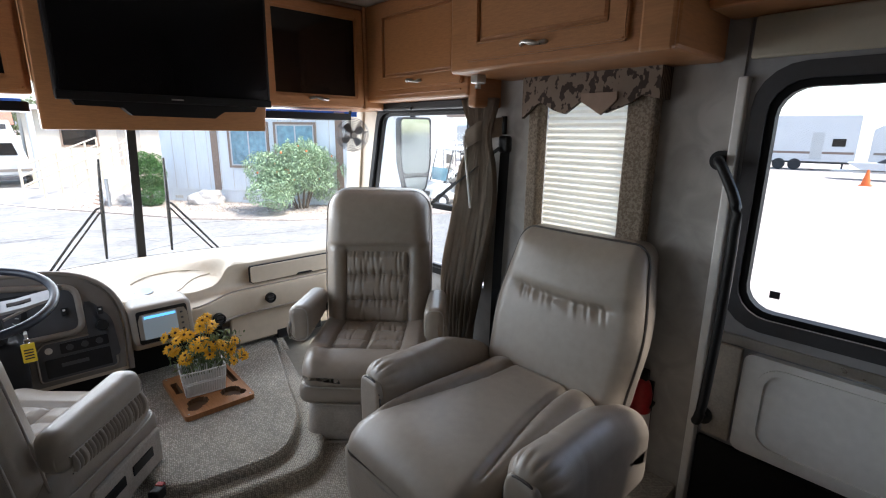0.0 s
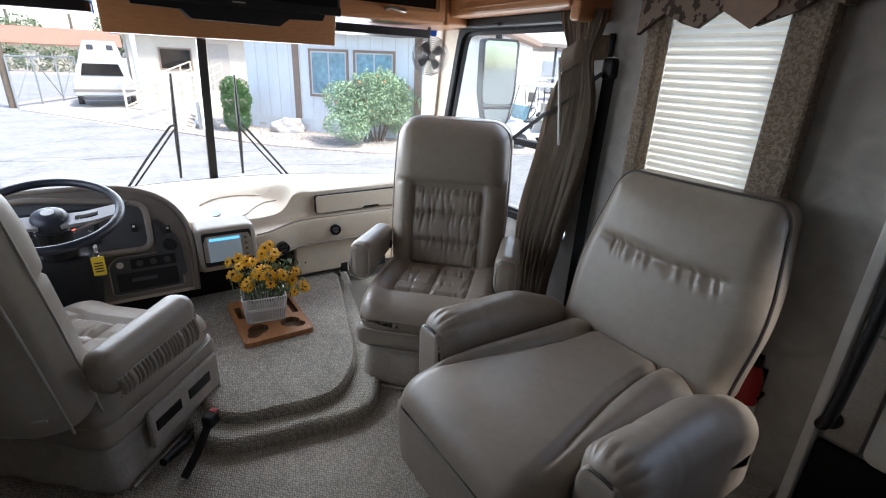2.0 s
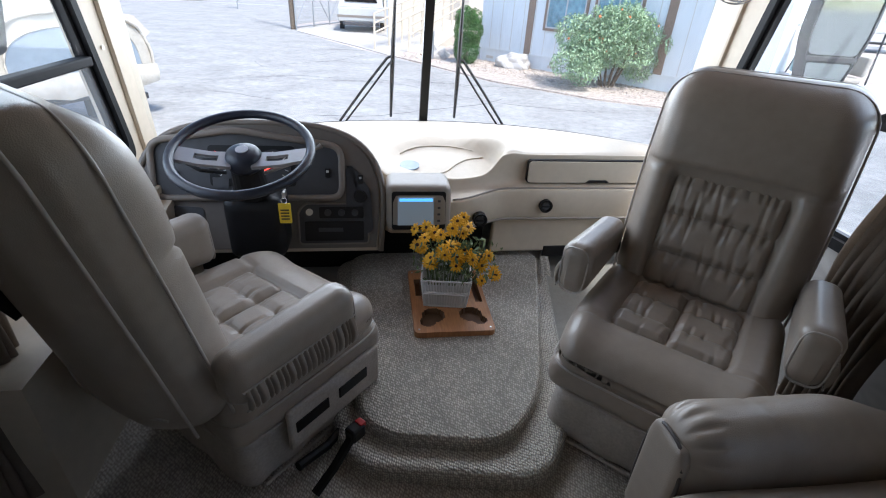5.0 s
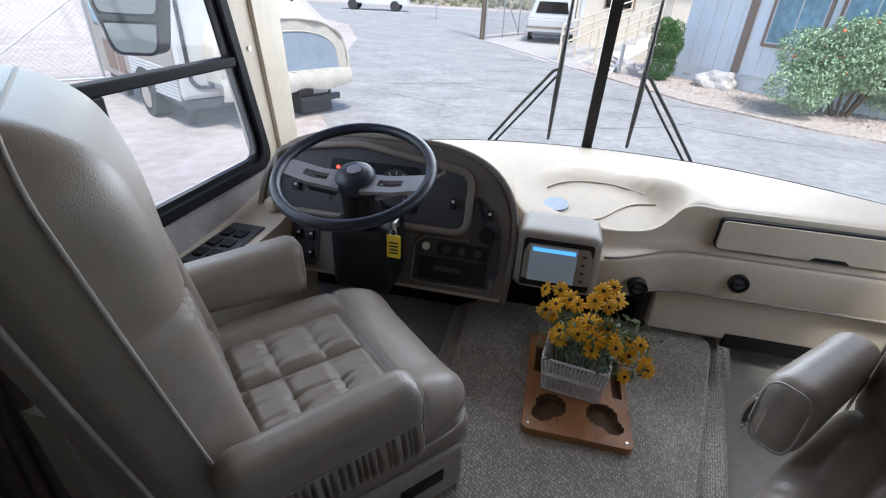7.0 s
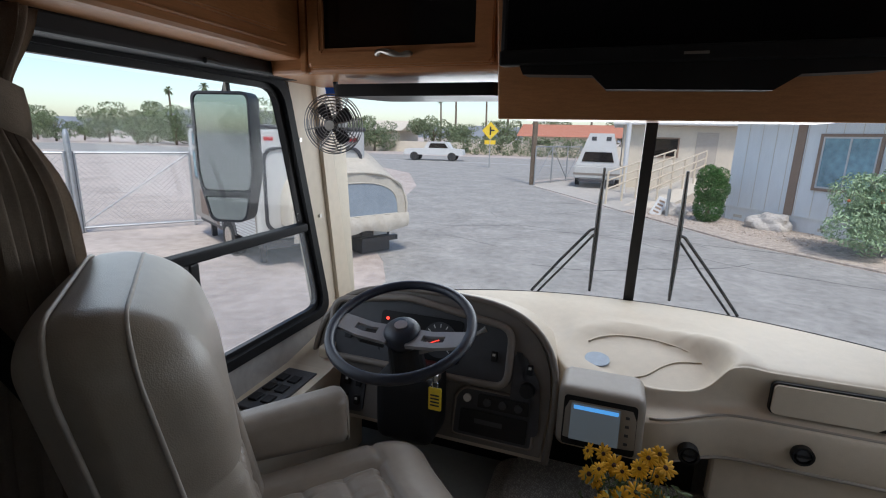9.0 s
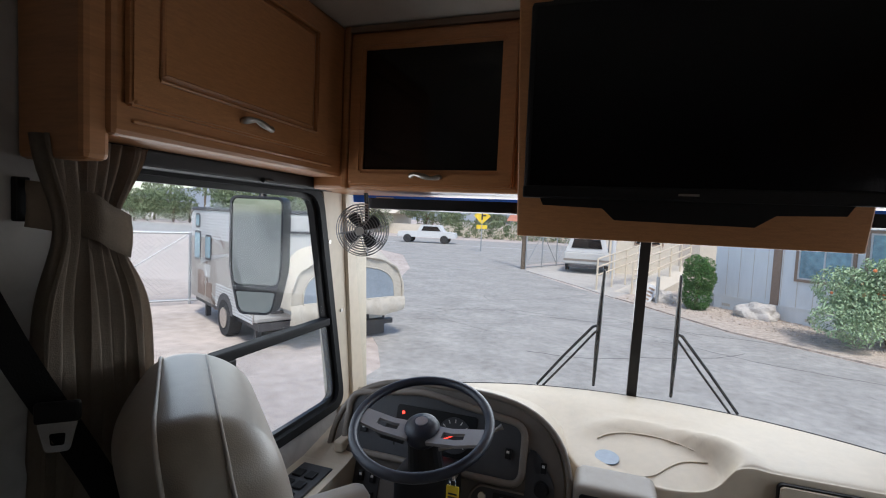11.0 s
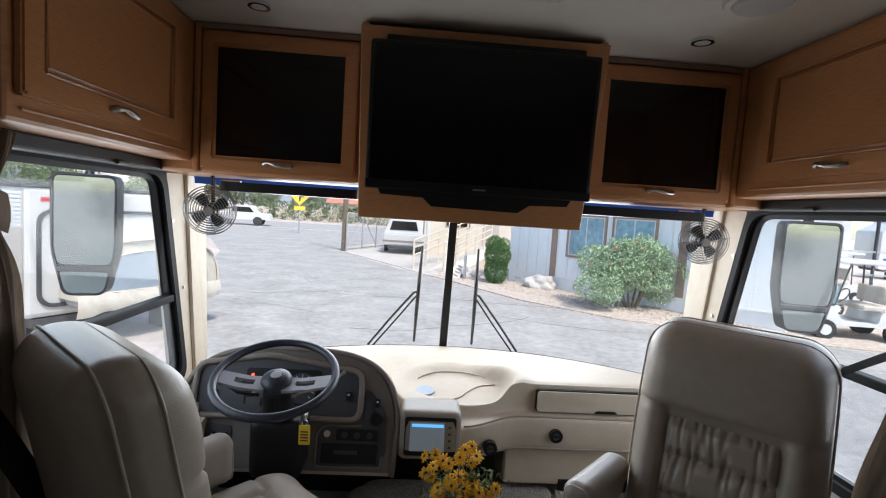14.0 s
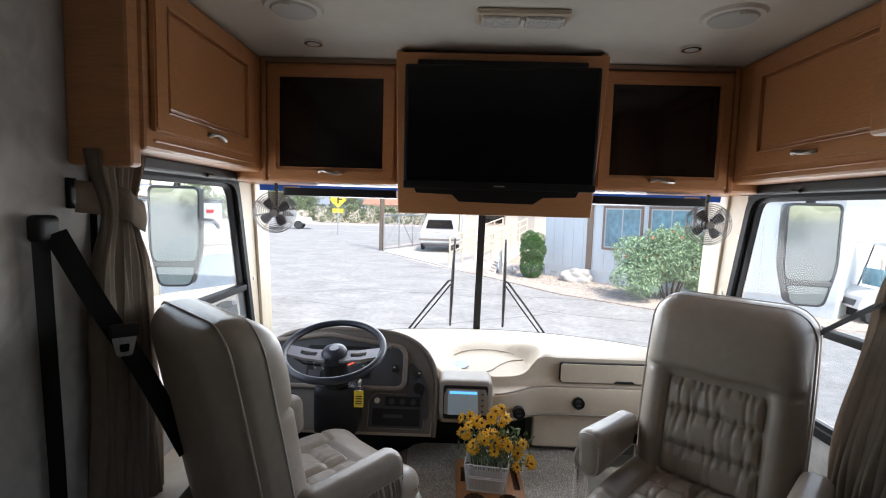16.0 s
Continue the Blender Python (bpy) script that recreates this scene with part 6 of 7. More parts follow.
part("blossoms", fl, mat("orange_blossom", (0.75, 0.22, 0.08), 0.7), bush, "orange blossoms", kind="stuff")
cyp = thing("clipped_shrub", "dense upright dark green clipped shrub", "shrub", pose(2.55, 16.5, G))
leaf_cloud("crown", [(0, 0, 0.45, 0.42, 0.42, 0.5), (0.03, 0, 0.95, 0.46, 0.44, 0.52), (-0.08, 0, 1.3, 0.34, 0.36, 0.34), (0.2, 0, 1.28, 0.24, 0.25, 0.32)], 9000, 0.042, 9, LEAF_DARK, cyp)
part("trunk", tube([(0, 0, 0), (0, 0, 1.2)], [0.06, 0.02], 8), BARK, cyp)
bd = bmesh.new()
bmesh.ops.create_icosphere(bd, subdivisions=4, radius=1.0)
for v in bd.verts:
    n = noise.noise(v.co * 1.7) * 0.35 + noise.noise(v.co * 5) * 0.07
    v.co = Vector((v.co.x * 0.55, v.co.y * 0.34, max(-0.2, v.co.z) * 0.36)) * (1 + n)
solo("boulder", bd, ROCK, "pale rounded boulder on the gravel bed", "boulder", at=pose(3.95, 15.9, G + 0.09, 0, 0, -30))
bd = bmesh.new()
bmesh.ops.create_icosphere(bd, subdivisions=3, radius=1.0)
for v in bd.verts:
    v.co = Vector((v.co.x * 0.42, v.co.y * 0.3, max(-0.2, v.co.z) * 0.30)) * (1 + noise.noise(v.co * 2) * 0.4)
solo("boulder", bd, ROCK, "small pale boulder by the ramp", "boulder", at=pose(1.75, 17.5, G + 0.08))

# ---- office ----
house = thing("office_building", "pale prefabricated office with brown trim and sliding windows", "building", pose(3.2, 17.45, G, 0, 0, -50.3))
part("wall", boxed((-0.05, 0.0, 0.42), (8.3, 6.0, 3.0)), SIDING, house)
part("skirting", boxed((-0.03, 0.03, 0.0), (8.28, 5.97, 0.42)), SIDING, house)
part("skirt_strip", boxed((-0.06, -0.012, 0.41), (8.31, 0.02, 0.45)), SIDING, house)
part("roof", boxed((-0.35, -0.45, 3.0), (8.6, 6.4, 3.18), 0.02), BROWN, house)
for s in (1.70, 5.75):
    part("trim_post", boxed((s, -0.025, 0.42), (s + 0.22, 0.0, 3.0)), BROWN, house)
for s in np.arange(0.35, 8.2, 0.4):
    part("batten", boxed((s, -0.006, 0.45), (s + 0.012, 0.0, 3.0)), SIDING2, house)
for k, s in enumerate((0.25, 2.6, 4.4)):
    for q in range(4):
        part("vent_block", boxed((s + 0.07 * q, 0.018, 0.12), (s + 0.05 + 0.07 * q, 0.032, 0.2)), SIDING2, house)
for s in (2.28, 3.80):
    w = new("window")
    w.parent = house
    part("frame", ringed([(s, 1.13), (s + 1.35, 1.13), (s + 1.35, 2.52), (s, 2.52)], [(s + 0.07, 1.2), (s + 1.28, 1.2), (s + 1.28, 2.45), (s + 0.07, 2.45)], -0.04, 0.02, "y"), BROWN, w)
    part("white_frame", ringed([(s + 0.07, 1.2), (s + 1.28, 1.2), (s + 1.28, 2.45), (s + 0.07, 2.45)], [(s + 0.11, 1.24), (s + 1.24, 1.24), (s + 1.24, 2.41), (s + 0.11, 2.41)], -0.03, 0.02, "y"), WHITE_PAINT, w)
    for q in (0, 1):
        part("pane", boxed((s + 0.11 + 0.58 * q, -0.014, 1.24), (s + 0.66 + 0.58 * q, -0.006, 2.41)), WINDOW_BLUE, w)
    part("mullion", boxed((s + 0.66, -0.028, 1.24), (s + 0.70, -0.006, 2.41)), WHITE_PAINT, w)
b2 = thing("annexe_building", "cream annexe with dark window and brown roof edge", "building", pose(0.2, 26.5, G))
part("wall", boxed((0, 0, 0), (7, 5, 3.0)), SIDING2, b2)
part("roof", boxed((-0.5, -0.6, 3.0), (7.4, 5.4, 3.2), 0.02), WHITE_PAINT, b2)
part("window_frame", boxed((1.15, -0.04, 1.5), (2.5, 0.0, 2.45)), BROWN, b2)
part("window_pane", boxed((1.22, -0.05, 1.57), (2.43, -0.038, 2.38)), DARK_GLASS, b2)
part("door", boxed((3.2, -0.03, 0.5), (4.1, 0.0, 2.7)), SKIRT, b2)
ramp = thing("access_ramp", "cream timber access ramp with handrails", "ramp")
RA, RB = Vector((0.9, 18.6, G)), Vector((3.6, 24.6, G))
for off in (0.0, 1.3):
    o = Vector((-off * 0.9, off * 0.42, 0))
    for h in (0.55, 0.85, 1.15):
        part("rail", tube([RA + o + Vector((0, 0, h)), RB + o + Vector((0, 0, h + 0.75))], 0.03, 6), CREAM_TRIM, ramp)
    for k in range(6):
        p = RA + o + (RB - RA) * (k / 5)
        part("post", tube([p, p + Vector((0, 0, 1.15 + 0.15 * k))], 0.04, 6), CREAM_TRIM, ramp)
part("deck", prism([(0.0, 0.0), (6.58, 0.0), (6.58, 0.72)], -0.6, 0.7, "y", m=Matrix.Translation(RA) @ Matrix.Rotation(math.atan2(6.0, 2.7), 4, "Z")), SIDING2, ramp)
part("column", tube([(0.35, 23.6, G), (0.35, 23.6, G + 3.1)], 0.10, 12), WHITE_PAINT, ramp)
sb = thing("leaning_sign", "white slatted board leaning at the bed edge", "board", pose(1.2, 17.2, G, -25, 20, -20))
part("board", boxed((-0.16, -0.02, 0), (0.16, 0.02, 0.62), 0.01), WHITE_PAINT, sb)
for k in range(4):
    part("slot", boxed((-0.09, -0.026, 0.1 + 0.12 * k), (0.09, -0.018, 0.16 + 0.12 * k)), BROWN, sb)
solo("bollard", tube([(1.55, 17.05, G), (1.55, 17.05, G + 0.85)], 0.05, 10), GALV, "grey steel post by the gravel bed", "post")

# ---- A-frame camper by the gate ----
af = thing("a_frame_camper", "white peaked folding camper trailer with dark window", "camper", pose(-0.85, 24.9, G))
part("lower_body", boxed((-1.05, 0, 0.45), (1.05, 3.4, 1.05), 0.06), RV_WHITE, af)
part("peak", prism([(-1.0, 1.05), (1.0, 1.05), (0.62, 2.55), (-0.45, 2.55)], 0.02, 3.2, "y"), WHITE_PAINT, af)
part("window", prism([(-0.72, 1.25), (0.72, 1.25), (0.6, 1.7), (-0.6, 1.7)], -0.01, 0.03, "y"), DARK_GLASS, af)
part("stripe", boxed((-1.06, -0.012, 0.62), (1.06, 0.02, 0.72)), TAUPE, af)
for x in (-0.35, 0.3):
    part("roof_vent", boxed((x, 0.0, 2.22), (x + 0.22, 0.06, 2.4), 0.01), CHARCOAL, af)
part("bumper", boxed((-0.8, -0.2, 0.32), (0.8, 0.0, 0.45), 0.02), CHARCOAL, af)
for x in (-0.95, 0.95):
    part("wheel", disc(bmesh.new(), (x, 1.6, 0.3), (1, 0, 0), 0.3, 0.2, 20), TYRE, af)

# ---- fences ----


def mesh_fence(p, q, h, label, braces=True):
    p, q = Vector((*p, G)), Vector((*q, G))
    f = thing("chain_link_fence", label, "fence", group="chain link fences")
    L = (q - p).length
    d = (q - p) / L
    n = max(1, int(L / 1.6))
    for k in range(n + 1):
        a = p + d * (L * k / n)
        part("post", tube([a, a + Vector((0, 0, h))], 0.03, 8), GALV, f)
    for z in (0.1, h * 0.98):
        part("rail", tube([p + Vector((0, 0, z)), q + Vector((0, 0, z))], 0.03, 8), GALV, f)
    if braces:
        for k in range(n):
            part("brace", tube([p + d * (L * k / n) + Vector((0, 0, h * (0.98 if k % 2 else 0.1)))] + [p + d * (L * (k + 1) / n) + Vector((0, 0, h * (0.1 if k % 2 else 0.98)))], 0.018, 6), GALV, f)
    w = bmesh.new()
    s = 0.11
    up = Vector((0, 0, 1))
    for k in range(int(-h / s), int(L / s)):
        for sg in (1, -1):
            u0 = k * s if sg > 0 else k * s + h
            a, b = (u0, 0.1), (u0 + sg * (h - 0.1), h)
            pts = []
            for u, z in (a, b):
                pts.append((u, z))
            (ua, za), (ub, zb) = pts
            lo_, hi_ = sorted((ua, ub))
            if hi_ <= 0 or lo_ >= L:
                continue
            def clip(u):
                u2 = max(0, min(L, u))
                return u2, za + (zb - za) * (u2 - ua) / (ub - ua)
            (ua2, za2), (ub2, zb2) = clip(ua), clip(ub)
            A, B = p + d * ua2 + up * za2, p + d * ub2 + up * zb2
            side_ = Vector((0, 0, 0.0035))
            w.faces.new([w.verts.new(v) for v in (A - side_, B - side_, B + side_, A + side_)])
    part("netting", w, GALV, f, kind="stuff")
    return f


mesh_fence((-14.0, 4.4), (-10.9, 8.0), 1.75, "chain-link fence beside the lot")
mesh_fence((-10.9, 8.2), (-8.2, 11.6), 1.75, "braced chain-link gate beside the trailer")
mesh_fence((-3.75, 24.95), (-1.9, 29.5), 1.9, "open chain-link gate at the drive", True)
solo("gate_post", tube([(-10.9, 8.1, G), (-10.9, 8.1, G + 2.1), (-10.9, 8.1, G + 2.2)], [0.06, 0.06, 0.03], 12), GALV, "thick steel gate post with rounded cap", "post")
solo("utility_pole", tube([(-3.9, 25.2, G), (-3.9, 25.2, G + 7)], [0.14, 0.12], 10), BARK, "brown wooden utility pole by the gate", "pole")
solo("fence_notice", boxed((-0.4, -0.01, 0.7), (0.4, 0.01, 1.3), 0.0), WHITE_PAINT, "blank white notice on the fence", "sign", at=pose(-12.0, 6.6, G, 0, 0, 49))

# ---- travel trailer and tent camper ----
tt = thing("travel_trailer", "tan and white travel trailer with dark stripe swirls", "trailer", pose(-5.5, 7.35, G, 0, 0, 151))
# local x runs from nose to tail, local -y is away from the coach
part("body", boxed((0, -2.1, 0.45), (3.6, 0.0, 2.32), 0.08), RV_WHITE, tt)
part("side_skin", boxed((0.02, -0.002, 0.45), (3.58, 0.008, 1.72)), RV_TAN, tt)
for k in range(9):
    part("lower_rib", boxed((0.02, 0.004, 0.46 + 0.05 * k), (1.9, 0.016, 0.495 + 0.05 * k), 0.004), WHITE_PAINT, tt)
for k in range(9):
    part("upper_rib", boxed((0.02, 0.004, 1.74 + 0.055 * k), (3.58, 0.014, 1.78 + 0.055 * k), 0.004), WHITE_PAINT, tt)
part("edge_trim", boxed((-0.01, -2.1, 2.28), (3.6, 0.02, 2.35), 0.02), CHARCOAL, tt)
for x, z, w_, h_ in ((2.9, 1.25, 0.42, 0.6), (2.2, 1.3, 0.38, 0.5), (2.95, 1.92, 0.32, 0.3)):
    part("window", prism(round_rect(x, z, x + w_, z + h_, 0.07), 0.004, 0.022, "y"), CHARCOAL, tt)
    part("pane", prism(round_rect(x + 0.04, z + 0.04, x + w_ - 0.04, z + h_ - 0.04, 0.05), 0.022, 0.028, "y"), WINDOW_BLUE, tt)
for x, z, w_, h_ in ((2.6, 0.55, 0.45, 0.5), (2.15, 0.55, 0.35, 0.3), (2.25, 0.95, 0.35, 0.25)):
    part("hatch", boxed((x, 0.006, z), (x + w_, 0.02, z + h_), 0.01), RV_WHITE if z > 0.9 else RV_BROWN, tt)
for r0, r1, mt in ((0.62, 0.70, RV_BROWN), (0.54, 0.57, WHITE_PAINT), (0.75, 0.77, RV_BROWN)):
    bm = sheet([[(1.9 + r * math.cos(a) * 0.9, 0.012, 1.15 + r * math.sin(a)) for a in np.linspace(-2.0, 2.4, 30)] for r in (r0, r1)])
    bmesh.ops.solidify(bm, geom=bm.faces[:], thickness=0.004)
    part("swirl", bm, mt, tt)
bm = sheet([[(2.9 - 2.6 * t, 0.013, 1.18 + 0.35 * math.sin(t * 1.5) + dz * (1 - t)) for t in np.linspace(0, 1, 16)] for dz in (0.0, 0.12)])
bmesh.ops.solidify(bm, geom=bm.faces[:], thickness=0.004)
part("swoosh", bm, WHITE_PAINT, tt)
for x in (1.35,):
    part("wheel_arch", prism([(x + 0.42 * math.cos(a), 0.42 + 0.36 * math.sin(a)) for a in np.linspace(0, math.pi, 16)], 0.006, 0.024, "y"), CHARCOAL, tt)
    wh = part("wheel", disc(bmesh.new(), (x, -0.08, 0.33), (0, 1, 0), 0.33, 0.22, 26), TYRE, tt)
    part("rim", disc(bmesh.new(), (x, 0.03, 0.33), (0, 1, 0), 0.19, 0.03, 20), METAL, wh)
part("tail_light", boxed((-0.012, -0.35, 2.1), (0.0, -0.2, 2.16)), RED, tt)
part("tail_light", boxed((-0.012, -1.9, 2.1), (0.0, -1.75, 2.16)), RED, tt)
part("front_frame", ringed(round_rect(-2.0, 0.6, -0.15, 2.0, 0.2), round_rect(-1.95, 0.65, -0.2, 1.95, 0.17), -0.03, 0.0, "x"), CHARCOAL, tt)
part("frame_rail", boxed((0.0, -2.0, 0.32), (3.6, -0.1, 0.45), 0.0), CHARCOAL, tt)
for x in (0.4, 3.2):
    part("jack", boxed((x, -0.3, 0.0), (x + 0.08, -0.2, 0.45)), CHARCOAL, tt)

tc = thing("tent_camper", "pop-up tent camper with cream canvas bunk end", "camper", pose(-4.36, 8.52, G, 0, 0, 61))
TW = 1.13


def hoop(a, rise, wide, y):
    """A point on a bunk hoop: flat-topped arch with soft shoulders."""
    return (TW * wide * math.copysign(abs(math.cos(a)) ** 0.8, math.cos(a)), y, 0.72 + rise * max(0.0, math.sin(a)) ** 0.58)


rows = []
for y, rise, wide in ((0.0, 0.86, 1.0), (0.03, 0.90, 1.02), (0.18, 0.98, 1.03), (0.36, 1.10, 1.03), (0.55, 1.22, 1.03), (0.75, 1.32, 1.03)):
    rows.append([(x, yy - 0.02 * math.sin(k * 1.3), z - 0.035 * math.sin(k / 28 * math.pi) * (0.03 < y < 0.7)) for k, (x, yy, z) in enumerate(hoop(a, rise, wide, y) for a in np.linspace(0, math.pi, 29))])
part("tent", sheet(rows), CANVAS, tc, "cream canvas bunk tent", smooth=True)
bm = bmesh.new()
bm.faces.new([bm.verts.new((x, 0.012, z)) for x, _, z in rows[0]])
part("tent_end", bm, CANVAS, tc)
winr = [(0.93 * math.copysign(abs(math.cos(a)) ** 0.8, math.cos(a)), 0.80 + 0.60 * max(0, math.sin(a)) ** 0.6) for a in np.linspace(0, math.pi, 25)]
part("tent_window", prism(winr, -0.012, 0.004, "y"), CANVAS_WIN, tc, "grey mesh window")
part("window_welt", tube([(u, -0.014, v) for u, v in winr], 0.014, 6, True), CANVAS, tc)
part("tent_hoop", tube([(x * 1.01, y - 0.005, z) for x, y, z in rows[0]], 0.022, 8), CANVAS, tc)
sk = []
for z, o in ((0.80, 0.0), (0.70, 0.045), (0.60, 0.05), (0.50, 0.015)):
    sk.append([(x, -0.03 - o + 0.02 * math.sin(x * 19 + z * 9), z + 0.03 * math.sin(x * 7) * (z < 0.55)) for x in np.linspace(-TW - 0.03, TW + 0.03, 60)])
part("tent_skirt", sheet(sk), CANVAS, tc, "gathered canvas skirt", smooth=True)
part("bunk_board", boxed((-TW + 0.05, 0.05, 0.62), (TW - 0.05, 0.75, 0.70)), RV_WHITE, tc)
part("body", boxed((-0.95, 0.5, 0.3), (0.95, 0.8, 0.85), 0.03), RV_WHITE, tc)
part("battery_box", boxed((0.35, 0.35, 0.0), (1.0, 0.75, 0.46), 0.02), CHARCOAL, tc)
part("bumper", boxed((0.3, 0.25, 0.22), (1.12, 0.36, 0.32), 0.01), CHARCOAL, tc)
part("plate", boxed((0.62, 0.335, 0.34), (0.92, 0.352, 0.44)), WHITE_PAINT, tc)

# ---- golf carts, carport, stored vehicles ----


def golf_cart(m, label):
    c = thing("golf_cart", label, "golf cart", m, group="golf carts")
    part("body", prism(round_poly([(0, 0.32), (0.1, 0.62), (0.5, 0.78), (0.75, 0.42), (1.45, 0.42), (1.5, 0.68), (2.2, 0.68), (2.3, 0.36)], 0.06, 3), -0.55, 0.55, "y"), WHITE_PAINT, c)
    part("grille", boxed((0.02, -0.4, 0.36), (0.1, 0.4, 0.52), 0.02), CHARCOAL, c)
    for x in (0.35, 1.85):
        for y in (-0.55, 0.55):
            w = part("wheel", disc(bmesh.new(), (x, y, 0.23), (0, 1, 0), 0.23, 0.2, 20), TYRE, c)
            part("rim", disc(bmesh.new(), (x, y + math.copysign(0.1, y), 0.23), (0, 1, 0), 0.12, 0.03, 16), WHITE_PAINT, w)
    part("seat", boxed((1.15, -0.5, 0.7), (1.65, 0.5, 0.82), 0.04), SKIRT, c)
    part("seat_back", boxed((1.6, -0.5, 0.85), (1.7, 0.5, 1.25), 0.04), SKIRT, c)
    for y in (-0.5, 0.5):
        part("post", tube([(0.55, y, 0.75), (0.8, y, 1.75)], 0.02, 6), CHARCOAL, c)
        part("post", tube([(1.75, y, 0.7), (1.7, y, 1.75)], 0.02, 6), CHARCOAL, c)
    part("windscreen", boxed((0.6, -0.48, 0.8), (0.62, 0.48, 1.2), 0.0), WINDOW_BLUE, c)
    part("canopy", soft((0.78, 0.6, 0.05), 0.04, 6, (1.25, 0, 1.78)), WHITE_PAINT, c, smooth=True)
    part("steering_wheel", tube([(0.85 + 0.08 * math.sin(a), -0.25 + 0.17 * math.cos(a), 1.0 + 0.15 * math.sin(a)) for a in np.linspace(0, math.tau, 16, False)], 0.015, 6, True), BLACK, c)
    return c


gc = golf_cart(pose(8.9, 11.4, G, 0, 0, -12), "white golf cart parked on gravel with canopy")
copy_thing(gc, pose(10.4, 14.6, G, 0, 0, -8))
copy_thing(gc, pose(13.2, 16.8, G, 0, 0, -5))
cp = thing("carport", "open steel carport with slender dark posts", "carport")
for x in (11.5, 14.5, 17.5, 20.5):
    for y in (18, 23):
        part("post", tube([(x, y, G), (x, y, G + 3.2)], 0.06, 8), GREY_FACE, cp)
part("roof", boxed((11, 17.5, G + 3.2), (21.5, 23.5, G + 3.35)), TAUPE, cp)
for z in (0.9, 1.8):
    part("beam", boxed((11.5, 17.95, G + z), (20.5, 18.05, G + z + 0.07)), GALV, cp)


def stored_camper(m, l, h, label, stripe):
    c = thing("stored_camper", label, "camper", m, group="stored campers")
    part("body", prism(round_poly([(0, 0.6), (l, 0.6), (l, h), (0.9, h), (0.9, h - 0.02), (0, h - 0.6)], 0.12, 3), 0.0, 2.4, "y"), WHITE_PAINT, c)
    part("stripe", boxed((0.2, -0.012, 1.1), (l - 0.1, 0.0, 1.25)), stripe, c)
    for x in (1.0, 2.4, l - 1.3):
        part("window", boxed((x, -0.02, 1.6), (x + 0.7, 0.0, 2.1), 0.02), DARK_GLASS, c)
    part("door", boxed((l - 2.4, -0.016, 0.75), (l - 1.75, 0.0, 2.5), 0.01), RV_WHITE, c)
    for x in (l * 0.55, l * 0.55 + 0.9):
        part("wheel", disc(bmesh.new(), (x, 0.1, 0.38), (0, 1, 0), 0.38, 0.25, 20), TYRE, c)
    part("frame", boxed((0.2, 0.3, 0.45), (l - 0.2, 2.1, 0.6)), CHARCOAL, c)
    for x in (0.6, l - 0.6):
        part("jack", boxed((x, 0.3, 0.0), (x + 0.1, 0.4, 0.5)), CHARCOAL, c)
    return c


stored_camper(pose(38.5, 14.0, G, 0, 0, -78), 9.0, 3.6, "large white fifth-wheel camper across the gravel yard", RV_BROWN)
stored_camper(pose(41.0, 4.6, G, 0, 0, -84), 8.0, 3.3, "white travel camper across the gravel yard", TAUPE)
stored_camper(pose(17, 30, G, 0, 0, -15), 9, 3.4, "white camper stored behind the carport", TAUPE)
stored_camper(pose(27, 27, G, 0, 0, -15), 9, 3.4, "white camper stored behind the carport", BLUE_TARP)
boat = thing("boat", "small white boat on a trailer", "boat", pose(33.6, 4.6, G, 0, 0, -86))
part("hull", prism([(0, 0.9), (0.6, 0.55), (3.6, 0.5), (3.9, 0.95)], -0.7, 0.7, "y"), WHITE_PAINT, boat)
part("cabin", prism([(1.2, 0.95), (1.7, 1.25), (2.8, 1.25), (3.1, 0.95)], -0.5, 0.5, "y"), CHARCOAL, boat)
part("trailer", boxed((-0.6, -0.5, 0.38), (3.6, 0.5, 0.48)), GALV, boat)
for y in (-0.75, 0.75):
    part("wheel", disc(bmesh.new(), (2.4, y, 0.3), (0, 1, 0), 0.3, 0.18, 18), TYRE, boat)
cn = thing("traffic_cone", "orange traffic cone on the gravel", "cone", pose(29.5, 3.25, G))
part("cone", tube([(0, 0, 0.03), (0, 0, 0.75)], [0.19, 0.04], 16), CONE, cn)
part("base", boxed((-0.24, -0.24, 0), (0.24, 0.24, 0.04)), CONE, cn)

# ---- road, far side ----
pk = thing("pickup_truck", "white crew-cab pickup truck on the road", "truck", pose(-19.2, 44.2, G, 0, 0, 10))
part("body", prism(round_poly([(0, 0.55), (0.05, 1.05), (1.9, 1.1), (2.3, 1.75), (4.1, 1.75), (4.5, 1.15), (5.6, 1.05), (5.7, 0.55)], 0.1, 3), -0.9, 0.9, "y"), WHITE_PAINT, pk)
part("windows", prism([(2.35, 1.18), (2.55, 1.62), (3.9, 1.62), (4.25, 1.18)], -0.91, 0.91, "y"), DARK_GLASS, pk)
for x in (1.0, 4.6):
    for y in (-0.85, 0.85):
        part("wheel", disc(bmesh.new(), (x, y, 0.4), (0, 1, 0), 0.4, 0.25, 20), TYRE, pk)
part("bumper", boxed((-0.1, -0.85, 0.5), (0.05, 0.85, 0.7), 0.02), METAL, pk)
sg = thing("road_sign", "yellow diamond junction sign on a steel post", "road sign", pose(-9.1, 37.0, G, 0, 0, 0))
part("post", tube([(0, 0, 0), (0, 0, 3.0)], 0.04, 8), GALV, sg)
part("diamond", boxed((-0.46, -0.03, -0.46), (0.46, 0.0, 0.46), 0, Matrix.Translation((0, 0, 2.75)) @ Matrix.Rotation(radians(45), 4, "Y")), YELLOW, sg)
